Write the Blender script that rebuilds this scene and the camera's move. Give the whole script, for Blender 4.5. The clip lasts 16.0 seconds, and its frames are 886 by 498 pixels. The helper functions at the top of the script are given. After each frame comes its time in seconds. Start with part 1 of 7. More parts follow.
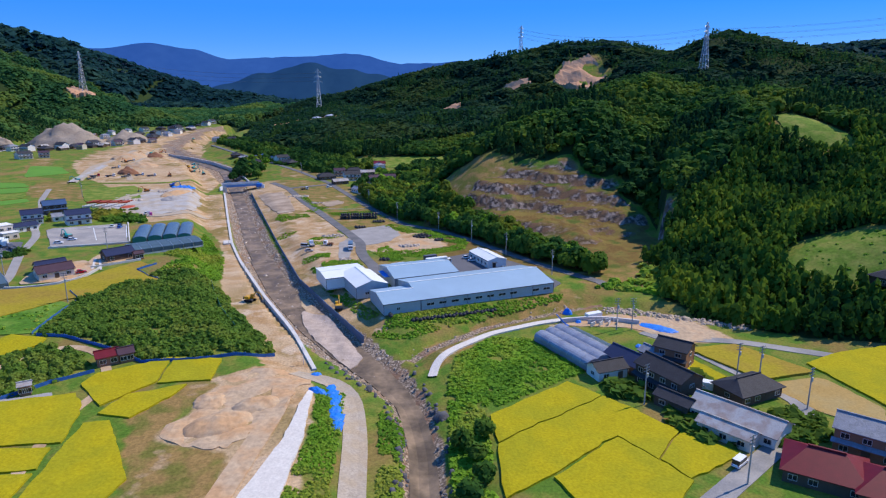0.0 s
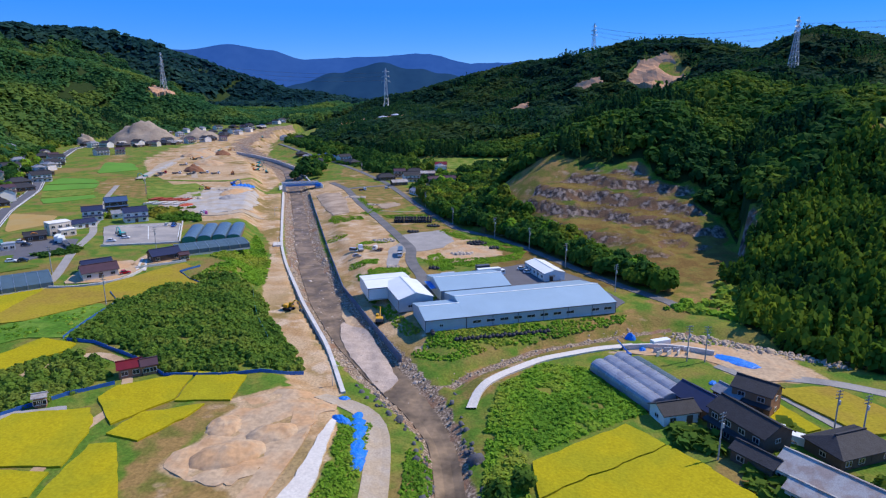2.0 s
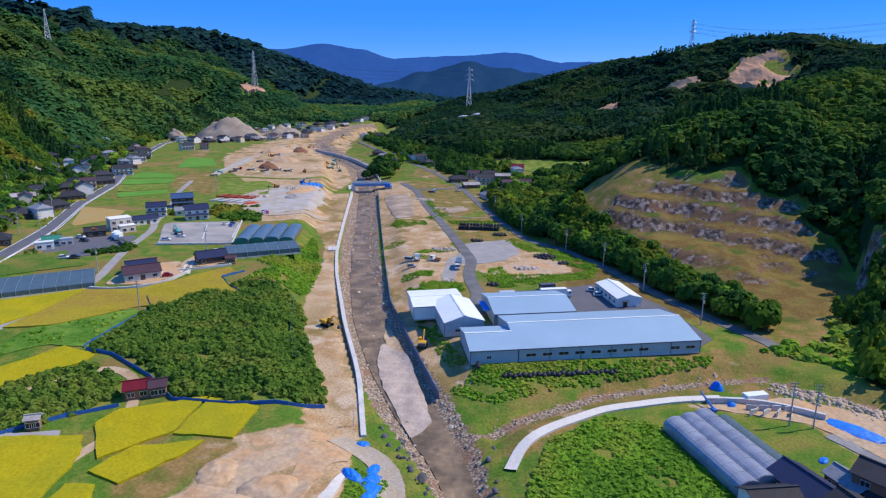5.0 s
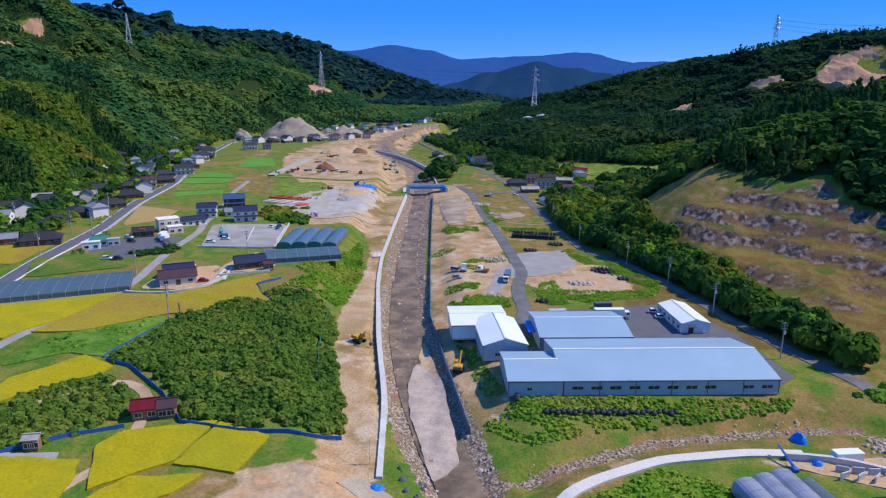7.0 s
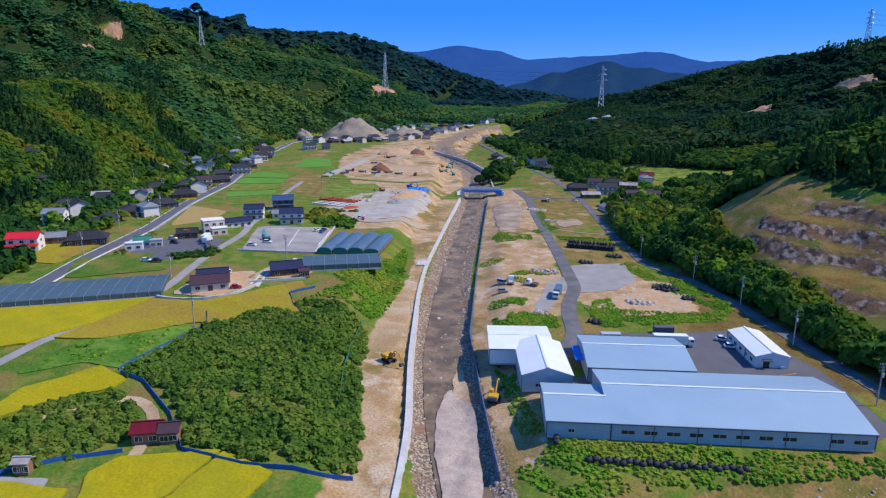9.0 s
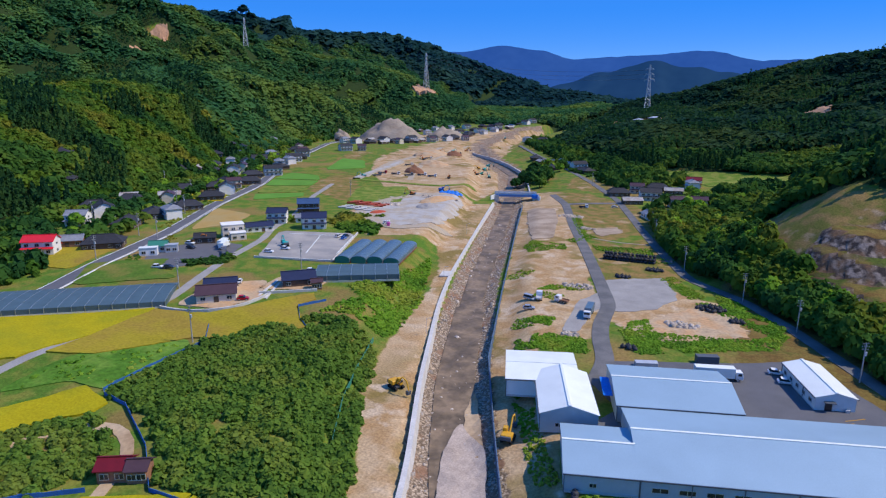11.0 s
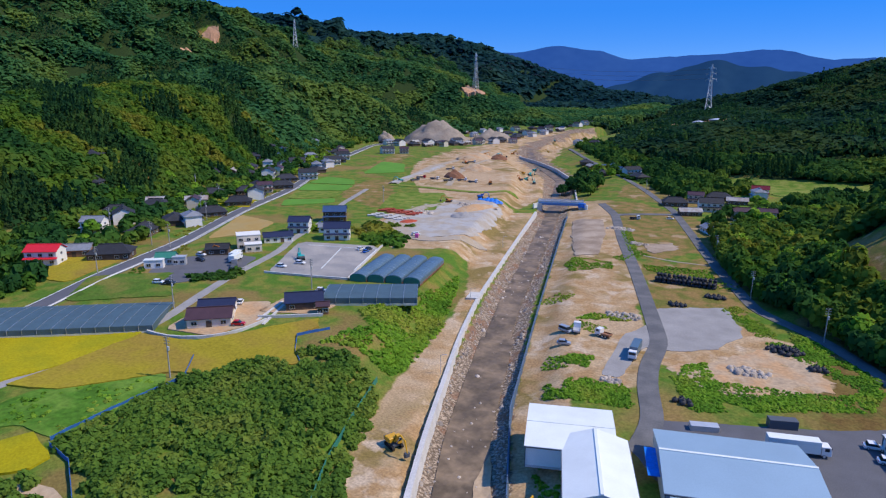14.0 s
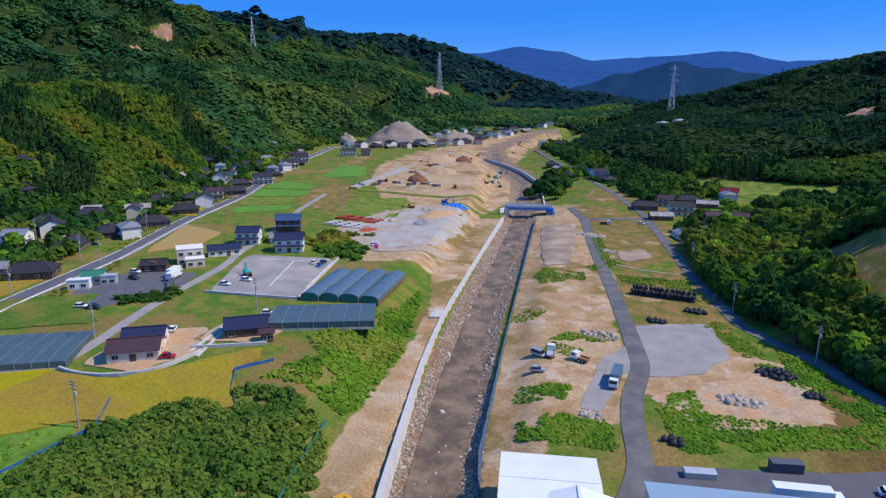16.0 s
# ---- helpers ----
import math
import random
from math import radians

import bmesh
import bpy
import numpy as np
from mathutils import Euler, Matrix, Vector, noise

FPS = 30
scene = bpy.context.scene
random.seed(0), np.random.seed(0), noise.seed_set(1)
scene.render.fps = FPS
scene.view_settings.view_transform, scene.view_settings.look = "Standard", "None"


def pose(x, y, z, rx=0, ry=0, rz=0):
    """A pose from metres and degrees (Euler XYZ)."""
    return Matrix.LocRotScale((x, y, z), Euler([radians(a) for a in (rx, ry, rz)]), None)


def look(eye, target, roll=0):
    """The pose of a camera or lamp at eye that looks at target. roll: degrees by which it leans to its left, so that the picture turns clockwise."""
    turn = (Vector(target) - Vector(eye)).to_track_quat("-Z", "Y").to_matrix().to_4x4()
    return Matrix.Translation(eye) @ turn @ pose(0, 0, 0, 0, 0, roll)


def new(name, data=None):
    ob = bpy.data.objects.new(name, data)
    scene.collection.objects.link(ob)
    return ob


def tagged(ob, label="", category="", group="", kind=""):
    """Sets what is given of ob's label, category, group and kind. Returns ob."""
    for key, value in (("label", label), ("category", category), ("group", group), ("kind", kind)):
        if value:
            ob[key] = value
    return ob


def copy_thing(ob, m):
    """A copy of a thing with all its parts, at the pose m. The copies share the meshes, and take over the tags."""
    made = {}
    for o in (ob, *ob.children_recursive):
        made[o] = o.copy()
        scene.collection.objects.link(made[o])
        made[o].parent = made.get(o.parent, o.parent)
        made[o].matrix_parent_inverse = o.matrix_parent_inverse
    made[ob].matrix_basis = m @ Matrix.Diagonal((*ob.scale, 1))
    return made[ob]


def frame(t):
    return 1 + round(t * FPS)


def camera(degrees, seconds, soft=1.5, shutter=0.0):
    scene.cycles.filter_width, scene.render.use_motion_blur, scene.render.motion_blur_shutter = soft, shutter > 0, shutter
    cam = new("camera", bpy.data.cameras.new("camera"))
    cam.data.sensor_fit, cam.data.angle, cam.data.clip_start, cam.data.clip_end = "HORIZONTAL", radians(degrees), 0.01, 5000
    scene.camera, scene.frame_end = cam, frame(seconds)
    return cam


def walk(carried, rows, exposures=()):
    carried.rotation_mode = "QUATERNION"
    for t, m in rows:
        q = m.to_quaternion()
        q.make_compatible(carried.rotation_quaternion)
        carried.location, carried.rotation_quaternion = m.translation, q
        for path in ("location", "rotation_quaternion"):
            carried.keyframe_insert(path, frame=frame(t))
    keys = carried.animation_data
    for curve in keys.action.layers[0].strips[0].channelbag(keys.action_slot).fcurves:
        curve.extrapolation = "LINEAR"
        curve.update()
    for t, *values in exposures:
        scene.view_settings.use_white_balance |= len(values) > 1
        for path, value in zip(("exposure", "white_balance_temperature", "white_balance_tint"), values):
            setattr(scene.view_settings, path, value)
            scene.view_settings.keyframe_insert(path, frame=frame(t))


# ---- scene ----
from mathutils.geometry import tessellate_polygon

# ---- camera and its flight ----
cam = camera(71.15, 16.0, soft=1.25)
ROWS = [  # seconds, place, turn to the left, pitch, roll
    (0.0, -0.0, -0.0, 80.0, 0.00, -13.78, -0.41),
    (0.5, 1.2, 4.7, 80.1, 1.25, -13.82, -0.41),
    (1.0, 2.6, 9.6, 79.8, 3.02, -13.80, -0.36),
    (1.5, 4.0, 14.5, 79.6, 4.63, -13.78, -0.30),
    (2.0, 5.4, 19.3, 79.4, 6.30, -13.75, -0.28),
    (2.5, 6.6, 23.9, 79.2, 7.36, -13.75, -0.18),
    (3.0, 7.4, 28.5, 79.0, 8.11, -13.74, -0.04),
    (3.5, 8.4, 33.2, 78.9, 9.27, -13.75, 0.02),
    (4.0, 9.3, 37.8, 78.9, 10.76, -13.79, 0.07),
    (6.5, 12.3, 60.9, 78.3, 18.93, -13.74, 0.24),
    (7.0, 12.6, 65.8, 78.3, 20.20, -13.74, 0.19),
    (7.5, 12.7, 70.2, 78.1, 21.48, -13.72, 0.19),
    (8.0, 12.8, 75.1, 78.0, 23.42, -13.70, 0.20),
    (8.5, 12.6, 79.7, 77.9, 24.64, -13.69, 0.22),
    (9.0, 12.4, 84.8, 77.8, 26.15, -13.69, 0.22),
    (11.5, 10.2, 109.1, 77.7, 30.79, -13.65, 0.20),
    (12.0, 9.4, 114.3, 77.7, 31.37, -13.63, 0.21),
    (12.5, 8.5, 119.1, 77.6, 32.04, -13.61, 0.19),
    (13.0, 7.3, 124.2, 77.5, 33.40, -13.59, 0.16),
    (13.5, 5.8, 128.7, 77.5, 34.45, -13.59, 0.13),
    (14.0, 3.7, 133.4, 77.5, 34.99, -13.56, 0.12),
    (14.5, 1.6, 137.7, 77.5, 34.94, -13.55, 0.13),
    (15.0, -1.1, 142.4, 77.4, 33.90, -13.53, 0.13),
    (15.5, -3.6, 146.7, 77.3, 32.81, -13.52, 0.16),
    (16.0, -6.3, 151.3, 77.4, 31.78, -13.50, 0.15),
]
walk(cam, [(t, pose(x, y, z, 90 + pitch, 0, turn) @ pose(0, 0, 0, 0, 0, roll)) for t, x, y, z, turn, pitch, roll in ROWS],
     exposures=((0.0, 0.04, 6150, 16), (8.0, -0.02, 6050, 16), (13.0, -0.12, 6050, 16), (16.0, -0.12, 6050, 16)))

# ---- sky, sun, exposure ----
SUN_WAY = Vector((0.85, 0.45, 1.15)).normalized()
sky = bpy.data.worlds.new("sky")
sky.use_nodes = True
scene.world = sky
sky_tex = sky.node_tree.nodes.new("ShaderNodeTexSky")
sky_tex.sky_type, sky_tex.sun_disc = "NISHITA", False
sky_tex.sun_elevation = math.asin(SUN_WAY.z)
sky_tex.sun_rotation = math.atan2(SUN_WAY.x, SUN_WAY.y)
sky_tex.altitude = 2500
sky_tex.air_density, sky_tex.dust_density, sky_tex.ozone_density = 1.0, 0.1, 3.0
deep = sky.node_tree.nodes.new("ShaderNodeHueSaturation")
deep.inputs["Saturation"].default_value = 1.65
deep.inputs["Hue"].default_value = 0.522
sky.node_tree.links.new(sky_tex.outputs[0], deep.inputs["Color"])
even = sky.node_tree.nodes.new("ShaderNodeMixRGB")
even.inputs[0].default_value, even.inputs[2].default_value = 0.7, (0.45, 2.0, 6.0, 1)
sky.node_tree.links.new(deep.outputs[0], even.inputs[1])
sky.node_tree.links.new(even.outputs[0], sky.node_tree.nodes["Background"].inputs[0])
sky.node_tree.nodes["Background"].inputs[1].default_value = 0.155
sun_data = bpy.data.lights.new("sun", "SUN")
sun_data.energy, sun_data.angle, sun_data.color = 4.5, radians(0.5), (1.0, 0.885, 0.68)
sun = new("sun", sun_data)
sun.matrix_world = look(SUN_WAY * 400, (0, 0, 0))


# ---- materials ----
def material(name, base, rough=0.8, metal=0.0, var=0.25, scale=0.4, fine=6.0, bump=0.3, second=None, piece=0.0, spec=0.3):
    """A surface with stains at scale (waves a metre), grain at fine, a second colour in patches and a change from piece to piece."""
    m = bpy.data.materials.new(name)
    m.use_nodes = True
    n, l = m.node_tree.nodes, m.node_tree.links
    bsdf = n["Principled BSDF"]
    bsdf.inputs["Roughness"].default_value = rough
    bsdf.inputs["Metallic"].default_value = metal
    bsdf.inputs["Specular IOR Level"].default_value = spec
    geo = n.new("ShaderNodeNewGeometry")
    broad, grain = n.new("ShaderNodeTexNoise"), n.new("ShaderNodeTexNoise")
    for tex, s, d in ((broad, scale, 4), (grain, fine, 3)):
        tex.inputs["Scale"].default_value, tex.inputs["Detail"].default_value = s, d
        l.new(geo.outputs["Position"], tex.inputs["Vector"])
    c0 = n.new("ShaderNodeRGB")
    c0.outputs[0].default_value = (*base, 1)
    colour = c0.outputs[0]
    if second:
        ramp, mix = n.new("ShaderNodeMapRange"), n.new("ShaderNodeMixRGB")
        ramp.inputs["From Min"].default_value, ramp.inputs["From Max"].default_value = 0.42, 0.6
        l.new(broad.outputs["Fac"], ramp.inputs["Value"])
        l.new(ramp.outputs[0], mix.inputs["Fac"])
        l.new(colour, mix.inputs["Color1"])
        mix.inputs["Color2"].default_value = (*second, 1)
        colour = mix.outputs[0]
    add = n.new("ShaderNodeMath")
    add.operation = "ADD"
    l.new(broad.outputs["Fac"], add.inputs[0])
    l.new(grain.outputs["Fac"], add.inputs[1])
    value = n.new("ShaderNodeMapRange")
    value.inputs["From Min"].default_value, value.inputs["From Max"].default_value = 0.6, 1.4
    value.inputs["To Min"].default_value, value.inputs["To Max"].default_value = 1 - var, 1 + var
    l.new(add.outputs[0], value.inputs["Value"])
    hsv = n.new("ShaderNodeHueSaturation")
    l.new(colour, hsv.inputs["Color"])
    strength = value.outputs[0]
    if piece:
        info, each, times = n.new("ShaderNodeObjectInfo"), n.new("ShaderNodeMapRange"), n.new("ShaderNodeMath")
        sum_ = n.new("ShaderNodeMath")
        sum_.operation = "ADD"
        l.new(info.outputs["Random"], sum_.inputs[0])
        l.new(geo.outputs["Random Per Island"], sum_.inputs[1])
        each.inputs["From Max"].default_value = 2.0
        each.inputs["To Min"].default_value, each.inputs["To Max"].default_value = 1 - piece, 1 + piece
        l.new(sum_.outputs[0], each.inputs["Value"])
        times.operation = "MULTIPLY"
        l.new(strength, times.inputs[0])
        l.new(each.outputs[0], times.inputs[1])
        strength = times.outputs[0]
    l.new(strength, hsv.inputs["Value"])
    l.new(hsv.outputs[0], bsdf.inputs["Base Color"])
    if bump:
        b = n.new("ShaderNodeBump")
        b.inputs["Strength"].default_value, b.inputs["Distance"].default_value = bump, 0.15
        l.new(grain.outputs["Fac"], b.inputs["Height"])
        l.new(b.outputs[0], bsdf.inputs["Normal"])
    return m


GRASS = material("grass", (0.09, 0.17, 0.02), 0.95, var=0.45, scale=0.09, fine=1.2, second=(0.15, 0.15, 0.03), spec=0.1)
RICE = material("ripe_rice", (0.40, 0.335, 0.006), 0.9, var=0.3, scale=0.09, fine=1.6, bump=0.6, second=(0.285, 0.262, 0.008), spec=0.1)
RICE_OLIVE = material("late_rice", (0.34, 0.275, 0.02), 0.9, var=0.34, scale=0.06, fine=1.2, bump=0.6, second=(0.27, 0.19, 0.028), spec=0.1)
STUBBLE = material("stubble", (0.40, 0.27, 0.09), 0.95, var=0.25, scale=0.1, fine=1.8, second=(0.34, 0.25, 0.1), spec=0.1)
MEADOW = material("mown_meadow", (0.12, 0.20, 0.022), 0.95, var=0.4, scale=0.15, fine=1.0, second=(0.19, 0.21, 0.04), spec=0.1)
PASTURE = material("lush_pasture", (0.078, 0.190, 0.017), 0.95, var=0.45, scale=0.12, fine=0.9, bump=0.6, second=(0.115, 0.205, 0.026), spec=0.1)
LAWN = material("mown_lawn", (0.11, 0.26, 0.035), 0.95, var=0.2, scale=0.1, fine=2.0, spec=0.1)
EARTH = material("earth", (0.40, 0.27, 0.15), 0.95, var=0.3, scale=0.06, fine=0.9, second=(0.48, 0.36, 0.23), spec=0.1)
SAND = material("pale_sand", (0.50, 0.37, 0.235), 0.95, var=0.32, scale=0.13, fine=1.0, second=(0.45, 0.28, 0.145), spec=0.1)
TRACK_PALE = material("pale_track", (0.43, 0.365, 0.28), 0.95, var=0.3, scale=0.25, fine=2.0, second=(0.36, 0.29, 0.20), spec=0.1)
LOT = material("pinkish_lot", (0.33, 0.25, 0.175), 0.95, var=0.3, scale=0.12, fine=2.0, second=(0.38, 0.30, 0.22), spec=0.1)
GRAVEL_PALE = material("white_crushed_stone", (0.44, 0.42, 0.39), 0.95, var=0.25, scale=0.12, fine=3.0, spec=0.1, second=(0.36, 0.31, 0.24))
GRAVEL = material("grey_gravel", (0.31, 0.295, 0.275), 0.95, var=0.25, scale=0.15, fine=3.0, spec=0.1)
ASPHALT = material("asphalt", (0.115, 0.115, 0.125), 0.85, var=0.2, scale=0.2, fine=4.0)
CONCRETE = material("concrete", (0.55, 0.53, 0.49), 0.85, var=0.2, scale=0.3, fine=3.0)
MUD_WATER = material("muddy_water", (0.15, 0.112, 0.072), 0.5, var=0.35, scale=0.14, fine=0.7, bump=0.08, second=(0.235, 0.17, 0.105), spec=0.1)


def leaves(name, a, b, c, patch_size=0.022, lo=0.68, hi=1.36, stops=(0.38, 0.5, 0.64)):
    """Foliage: its colour changes from clump to clump and over wide patches."""
    m = bpy.data.materials.new(name)
    m.use_nodes = True
    n, l = m.node_tree.nodes, m.node_tree.links
    bsdf = n["Principled BSDF"]
    bsdf.inputs["Roughness"].default_value, bsdf.inputs["Specular IOR Level"].default_value = 0.85, 0.06
    geo, tex, info = n.new("ShaderNodeNewGeometry"), n.new("ShaderNodeTexNoise"), n.new("ShaderNodeObjectInfo")
    tex.inputs["Scale"].default_value, tex.inputs["Detail"].default_value = patch_size, 6
    l.new(geo.outputs["Position"], tex.inputs["Vector"])
    ramp = n.new("ShaderNodeValToRGB")
    for i, (at_, col) in enumerate(zip(stops, (a, b, c))):
        e = ramp.color_ramp.elements[i] if i < 2 else ramp.color_ramp.elements.new(at_)
        e.position, e.color = at_, (*col, 1)
    l.new(tex.outputs["Fac"], ramp.inputs[0])
    fine = n.new("ShaderNodeTexNoise")
    fine.inputs["Scale"].default_value, fine.inputs["Detail"].default_value = 2.5, 3
    l.new(geo.outputs["Position"], fine.inputs["Vector"])
    s = n.new("ShaderNodeMath")
    s.operation = "ADD"
    l.new(geo.outputs["Random Per Island"], s.inputs[0])
    l.new(info.outputs["Random"], s.inputs[1])
    s2 = n.new("ShaderNodeMath")
    s2.operation = "ADD"
    l.new(s.outputs[0], s2.inputs[0])
    l.new(fine.outputs["Fac"], s2.inputs[1])
    v = n.new("ShaderNodeMapRange")
    v.inputs["From Max"].default_value = 2.6
    v.inputs["To Min"].default_value, v.inputs["To Max"].default_value = lo, hi
    l.new(s2.outputs[0], v.inputs["Value"])
    hsv = n.new("ShaderNodeHueSaturation")
    l.new(ramp.outputs[0], hsv.inputs["Color"])
    l.new(v.outputs[0], hsv.inputs["Value"])
    l.new(hsv.outputs[0], bsdf.inputs["Base Color"])
    through_light, mixed = n.new("ShaderNodeBsdfTranslucent"), n.new("ShaderNodeMixShader")
    l.new(hsv.outputs[0], through_light.inputs["Color"])
    mixed.inputs[0].default_value = 0.4
    l.new(bsdf.outputs[0], mixed.inputs[1])
    l.new(through_light.outputs[0], mixed.inputs[2])
    l.new(mixed.outputs[0], n["Material Output"].inputs["Surface"])
    return m


LEAF_WOOD = leaves("broad_leaves", (0.027, 0.088, 0.022), (0.058, 0.140, 0.022), (0.140, 0.200, 0.024), 0.022, 0.8, 1.25)
LEAF_CONIFER = leaves("conifer_needles", (0.016, 0.062, 0.024), (0.028, 0.085, 0.026), (0.052, 0.115, 0.026))
LEAF_BAMBOO = leaves("bamboo_leaves", (0.022, 0.068, 0.014), (0.066, 0.134, 0.016), (0.140, 0.205, 0.020), 0.035)
LEAF_ORCHARD = leaves("orchard_leaves", (0.094, 0.186, 0.028), (0.134, 0.236, 0.033), (0.185, 0.250, 0.040), 0.09, 0.78, 1.28)
LEAF_BUSH = leaves("bush_leaves", (0.125, 0.265, 0.024), (0.190, 0.350, 0.028), (0.290, 0.340, 0.045), 0.06, 0.8, 1.25)
LEAF_BRIGHT = leaves("bright_leaves", (0.060, 0.150, 0.018), (0.115, 0.195, 0.020), (0.215, 0.215, 0.028))
# far and remote leaves: aerial haze mixed into darker, bluer base colours
LEAF_FAR_HAZED = leaves("far_leaves_hazed", (0.013, 0.052, 0.030), (0.025, 0.076, 0.036), (0.058, 0.105, 0.031), 0.008, 0.75, 1.25)
# yellower leaves of the left slopes, also lightened in colour as if sunlit
LEAF_SLOPE_LIT = leaves("slope_leaves_lit", (0.030, 0.106, 0.040), (0.056, 0.150, 0.045), (0.140, 0.212, 0.040), 0.009, 0.75, 1.25)
LEAF_REMOTE_HAZED = leaves("remote_leaves_hazed", (0.012, 0.050, 0.056), (0.018, 0.066, 0.066), (0.034, 0.086, 0.062), 0.004, 0.8, 1.2)


# ---- lie of the land ----
def smooth(a, b, x):
    t = np.clip((x - a) / (b - a), 0, 1)
    return t * t * (3 - 2 * t)


def along(line, X, Y):
    """Distance to a line of (x, y, ...), the side (right of its way: positive) and the line's other values there."""
    X, Y = np.asarray(X, float), np.asarray(Y, float)
    best, side = np.full(X.shape, 1e9), np.zeros(X.shape)
    vals = [np.zeros(X.shape) for _ in line[0][2:]]
    for p, q in zip(line, line[1:]):
        dx, dy = q[0] - p[0], q[1] - p[1]
        t = np.clip(((X - p[0]) * dx + (Y - p[1]) * dy) / (dx * dx + dy * dy), 0, 1)
        ex, ey = X - p[0] - t * dx, Y - p[1] - t * dy
        d = np.hypot(ex, ey)
        near = d < best
        best = np.where(near, d, best)
        side = np.where(near, np.sign(dy * ex - dx * ey), side)
        for k, v in enumerate(vals):
            vals[k] = np.where(near, p[k + 2] + t * (q[k + 2] - p[k + 2]), v)
    return (best, side, *vals)


def waves(X, Y, size, seed):
    """Cheap rolling unevenness between -1 and 1."""
    r = random.Random(seed)
    out = np.zeros(np.shape(X))
    for k in range(7):
        a, f = r.uniform(0, 6.283), 6.283 / size * r.uniform(0.6, 1.9)
        out = out + np.sin((X * math.cos(a) + Y * math.sin(a)) * f + r.uniform(0, 6.283)) / 3.5
    return out


# river: x, y, half width, height of its bed
RIVER = [(2, -200, 5, 0.6), (-3, 90, 4.6, 0.8), (-5, 127, 4.6, 0.9), (-9, 147, 5, 1.0), (-17, 163, 7.5, 1.0), (-32, 185, 10, 1.1), (-47, 208, 10.5, 1.1),
         (-66, 243, 10, 1.2), (-91, 300, 9.5, 1.3), (-104, 331, 9.5, 1.4), (-134, 413, 10, 2.0), (-166, 498, 10.5, 2.6), (-185, 546, 9.5, 3.2),
         (-231, 656, 16, 5), (-320, 777, 18, 8), (-385, 890, 14, 14), (-415, 1060, 12, 22), (-440, 1300, 12, 32), (-430, 1700, 10, 50), (-300, 2600, 10, 90)]
BROOK = [(-14, 172), (-2, 184), (14, 200), (40, 214), (58, 222), (76, 214), (110, 196), (170, 190), (260, 210)]
HIGHWAY = [(-150, 60), (-196, 165), (-216, 215), (-233, 252), (-256, 295), (-300, 360), (-345, 440), (-405, 525), (-465, 620), (-530, 735), (-560, 850)]
# the foot of the hills on either side
LEFT_FOOT = [(-230, 20), (-280, 180), (-318, 270), (-365, 350), (-430, 470), (-500, 600), (-575, 740), (-560, 860), (-510, 1000), (-480, 1200), (-470, 1500), (-450, 1900), (-330, 2600)]
RIGHT_FOOT = [(190, -100), (168, 120), (138, 172), (112, 180), (92, 194), (78, 226), (90, 256), (60, 285), (25, 322), (-20, 365), (-34, 450), (-10, 530), (40, 575), (35, 650), (-60, 668), (-130, 695), (-185, 760), (-255, 850), (-330, 1000), (-380, 1300), (-390, 1800), (-250, 2600)]
# crests: x, y, height, half base
CRESTS = [
    [(-1250, 400, 285, 560), (-1188, 691, 268, 560), (-1175, 850, 268, 560), (-1160, 979, 265, 540), (-1146, 1048, 249, 520), (-1102, 1131, 220, 480), (-1066, 1185, 192, 440), (-1018, 1232, 181, 400), (-892, 1299, 160, 330), (-786, 1314, 130, 250), (-715, 1305, 98, 190), (-640, 1321, 67, 140)],
    [(-520, 300, 80, 240), (-560, 420, 92, 230), (-640, 560, 108, 230), (-700, 700, 124, 240), (-700, 880, 88, 220), (-640, 1010, 55, 180)],
    [(-1921, 1425, 385, 900), (-1814, 1574, 354, 900), (-1719, 1686, 346, 900), (-1686, 1795, 327, 850), (-1637, 1912, 310, 850), (-1594, 2082, 312, 800), (-1534, 2255, 326, 800), (-1481, 2353, 308, 750), (-1418, 2453, 284, 700), (-1296, 2524, 240, 600), (-1126, 2608, 172, 480), (-938, 2579, 106, 350)],
    [(20, 392, 34, 110), (55, 425, 52, 150), (88, 452, 62, 190), (128, 483, 70, 230), (167, 514, 80, 260), (192, 483, 68, 260), (215, 440, 69, 250), (222, 400, 66, 240), (226, 369, 60, 225), (240, 309, 48, 200), (260, 240, 44, 200), (290, 160, 40, 190)],
    [(-238, 1481, 86, 260), (-108, 1496, 122, 350), (23, 1450, 150, 420), (144, 1393, 158, 440), (235, 1329, 180, 460), (331, 1257, 180, 460), (415, 1179, 152, 440), (503, 1144, 188, 440), (531, 1076, 167, 420), (600, 1000, 140, 400), (640, 822, 100, 380), (700, 500, 90, 380)],
    [(-430, 1850, 84, 260), (-246, 1531, 87, 260), (-200, 1300, 66, 250), (-160, 1050, 55, 220), (-141, 940, 50, 230), (-100, 800, 36, 190), (-60, 700, 22, 150)],
    [(-49, 950, 58, 260), (90, 930, 66, 300), (200, 800, 66, 260), (300, 700, 64, 240)],
    [(331, 1100, 140, 260), (377, 927, 120, 200), (400, 880, 96, 170)],
    [(800, 2300, 200, 700), (1300, 2000, 230, 800), (1700, 1500, 220, 900)],
]


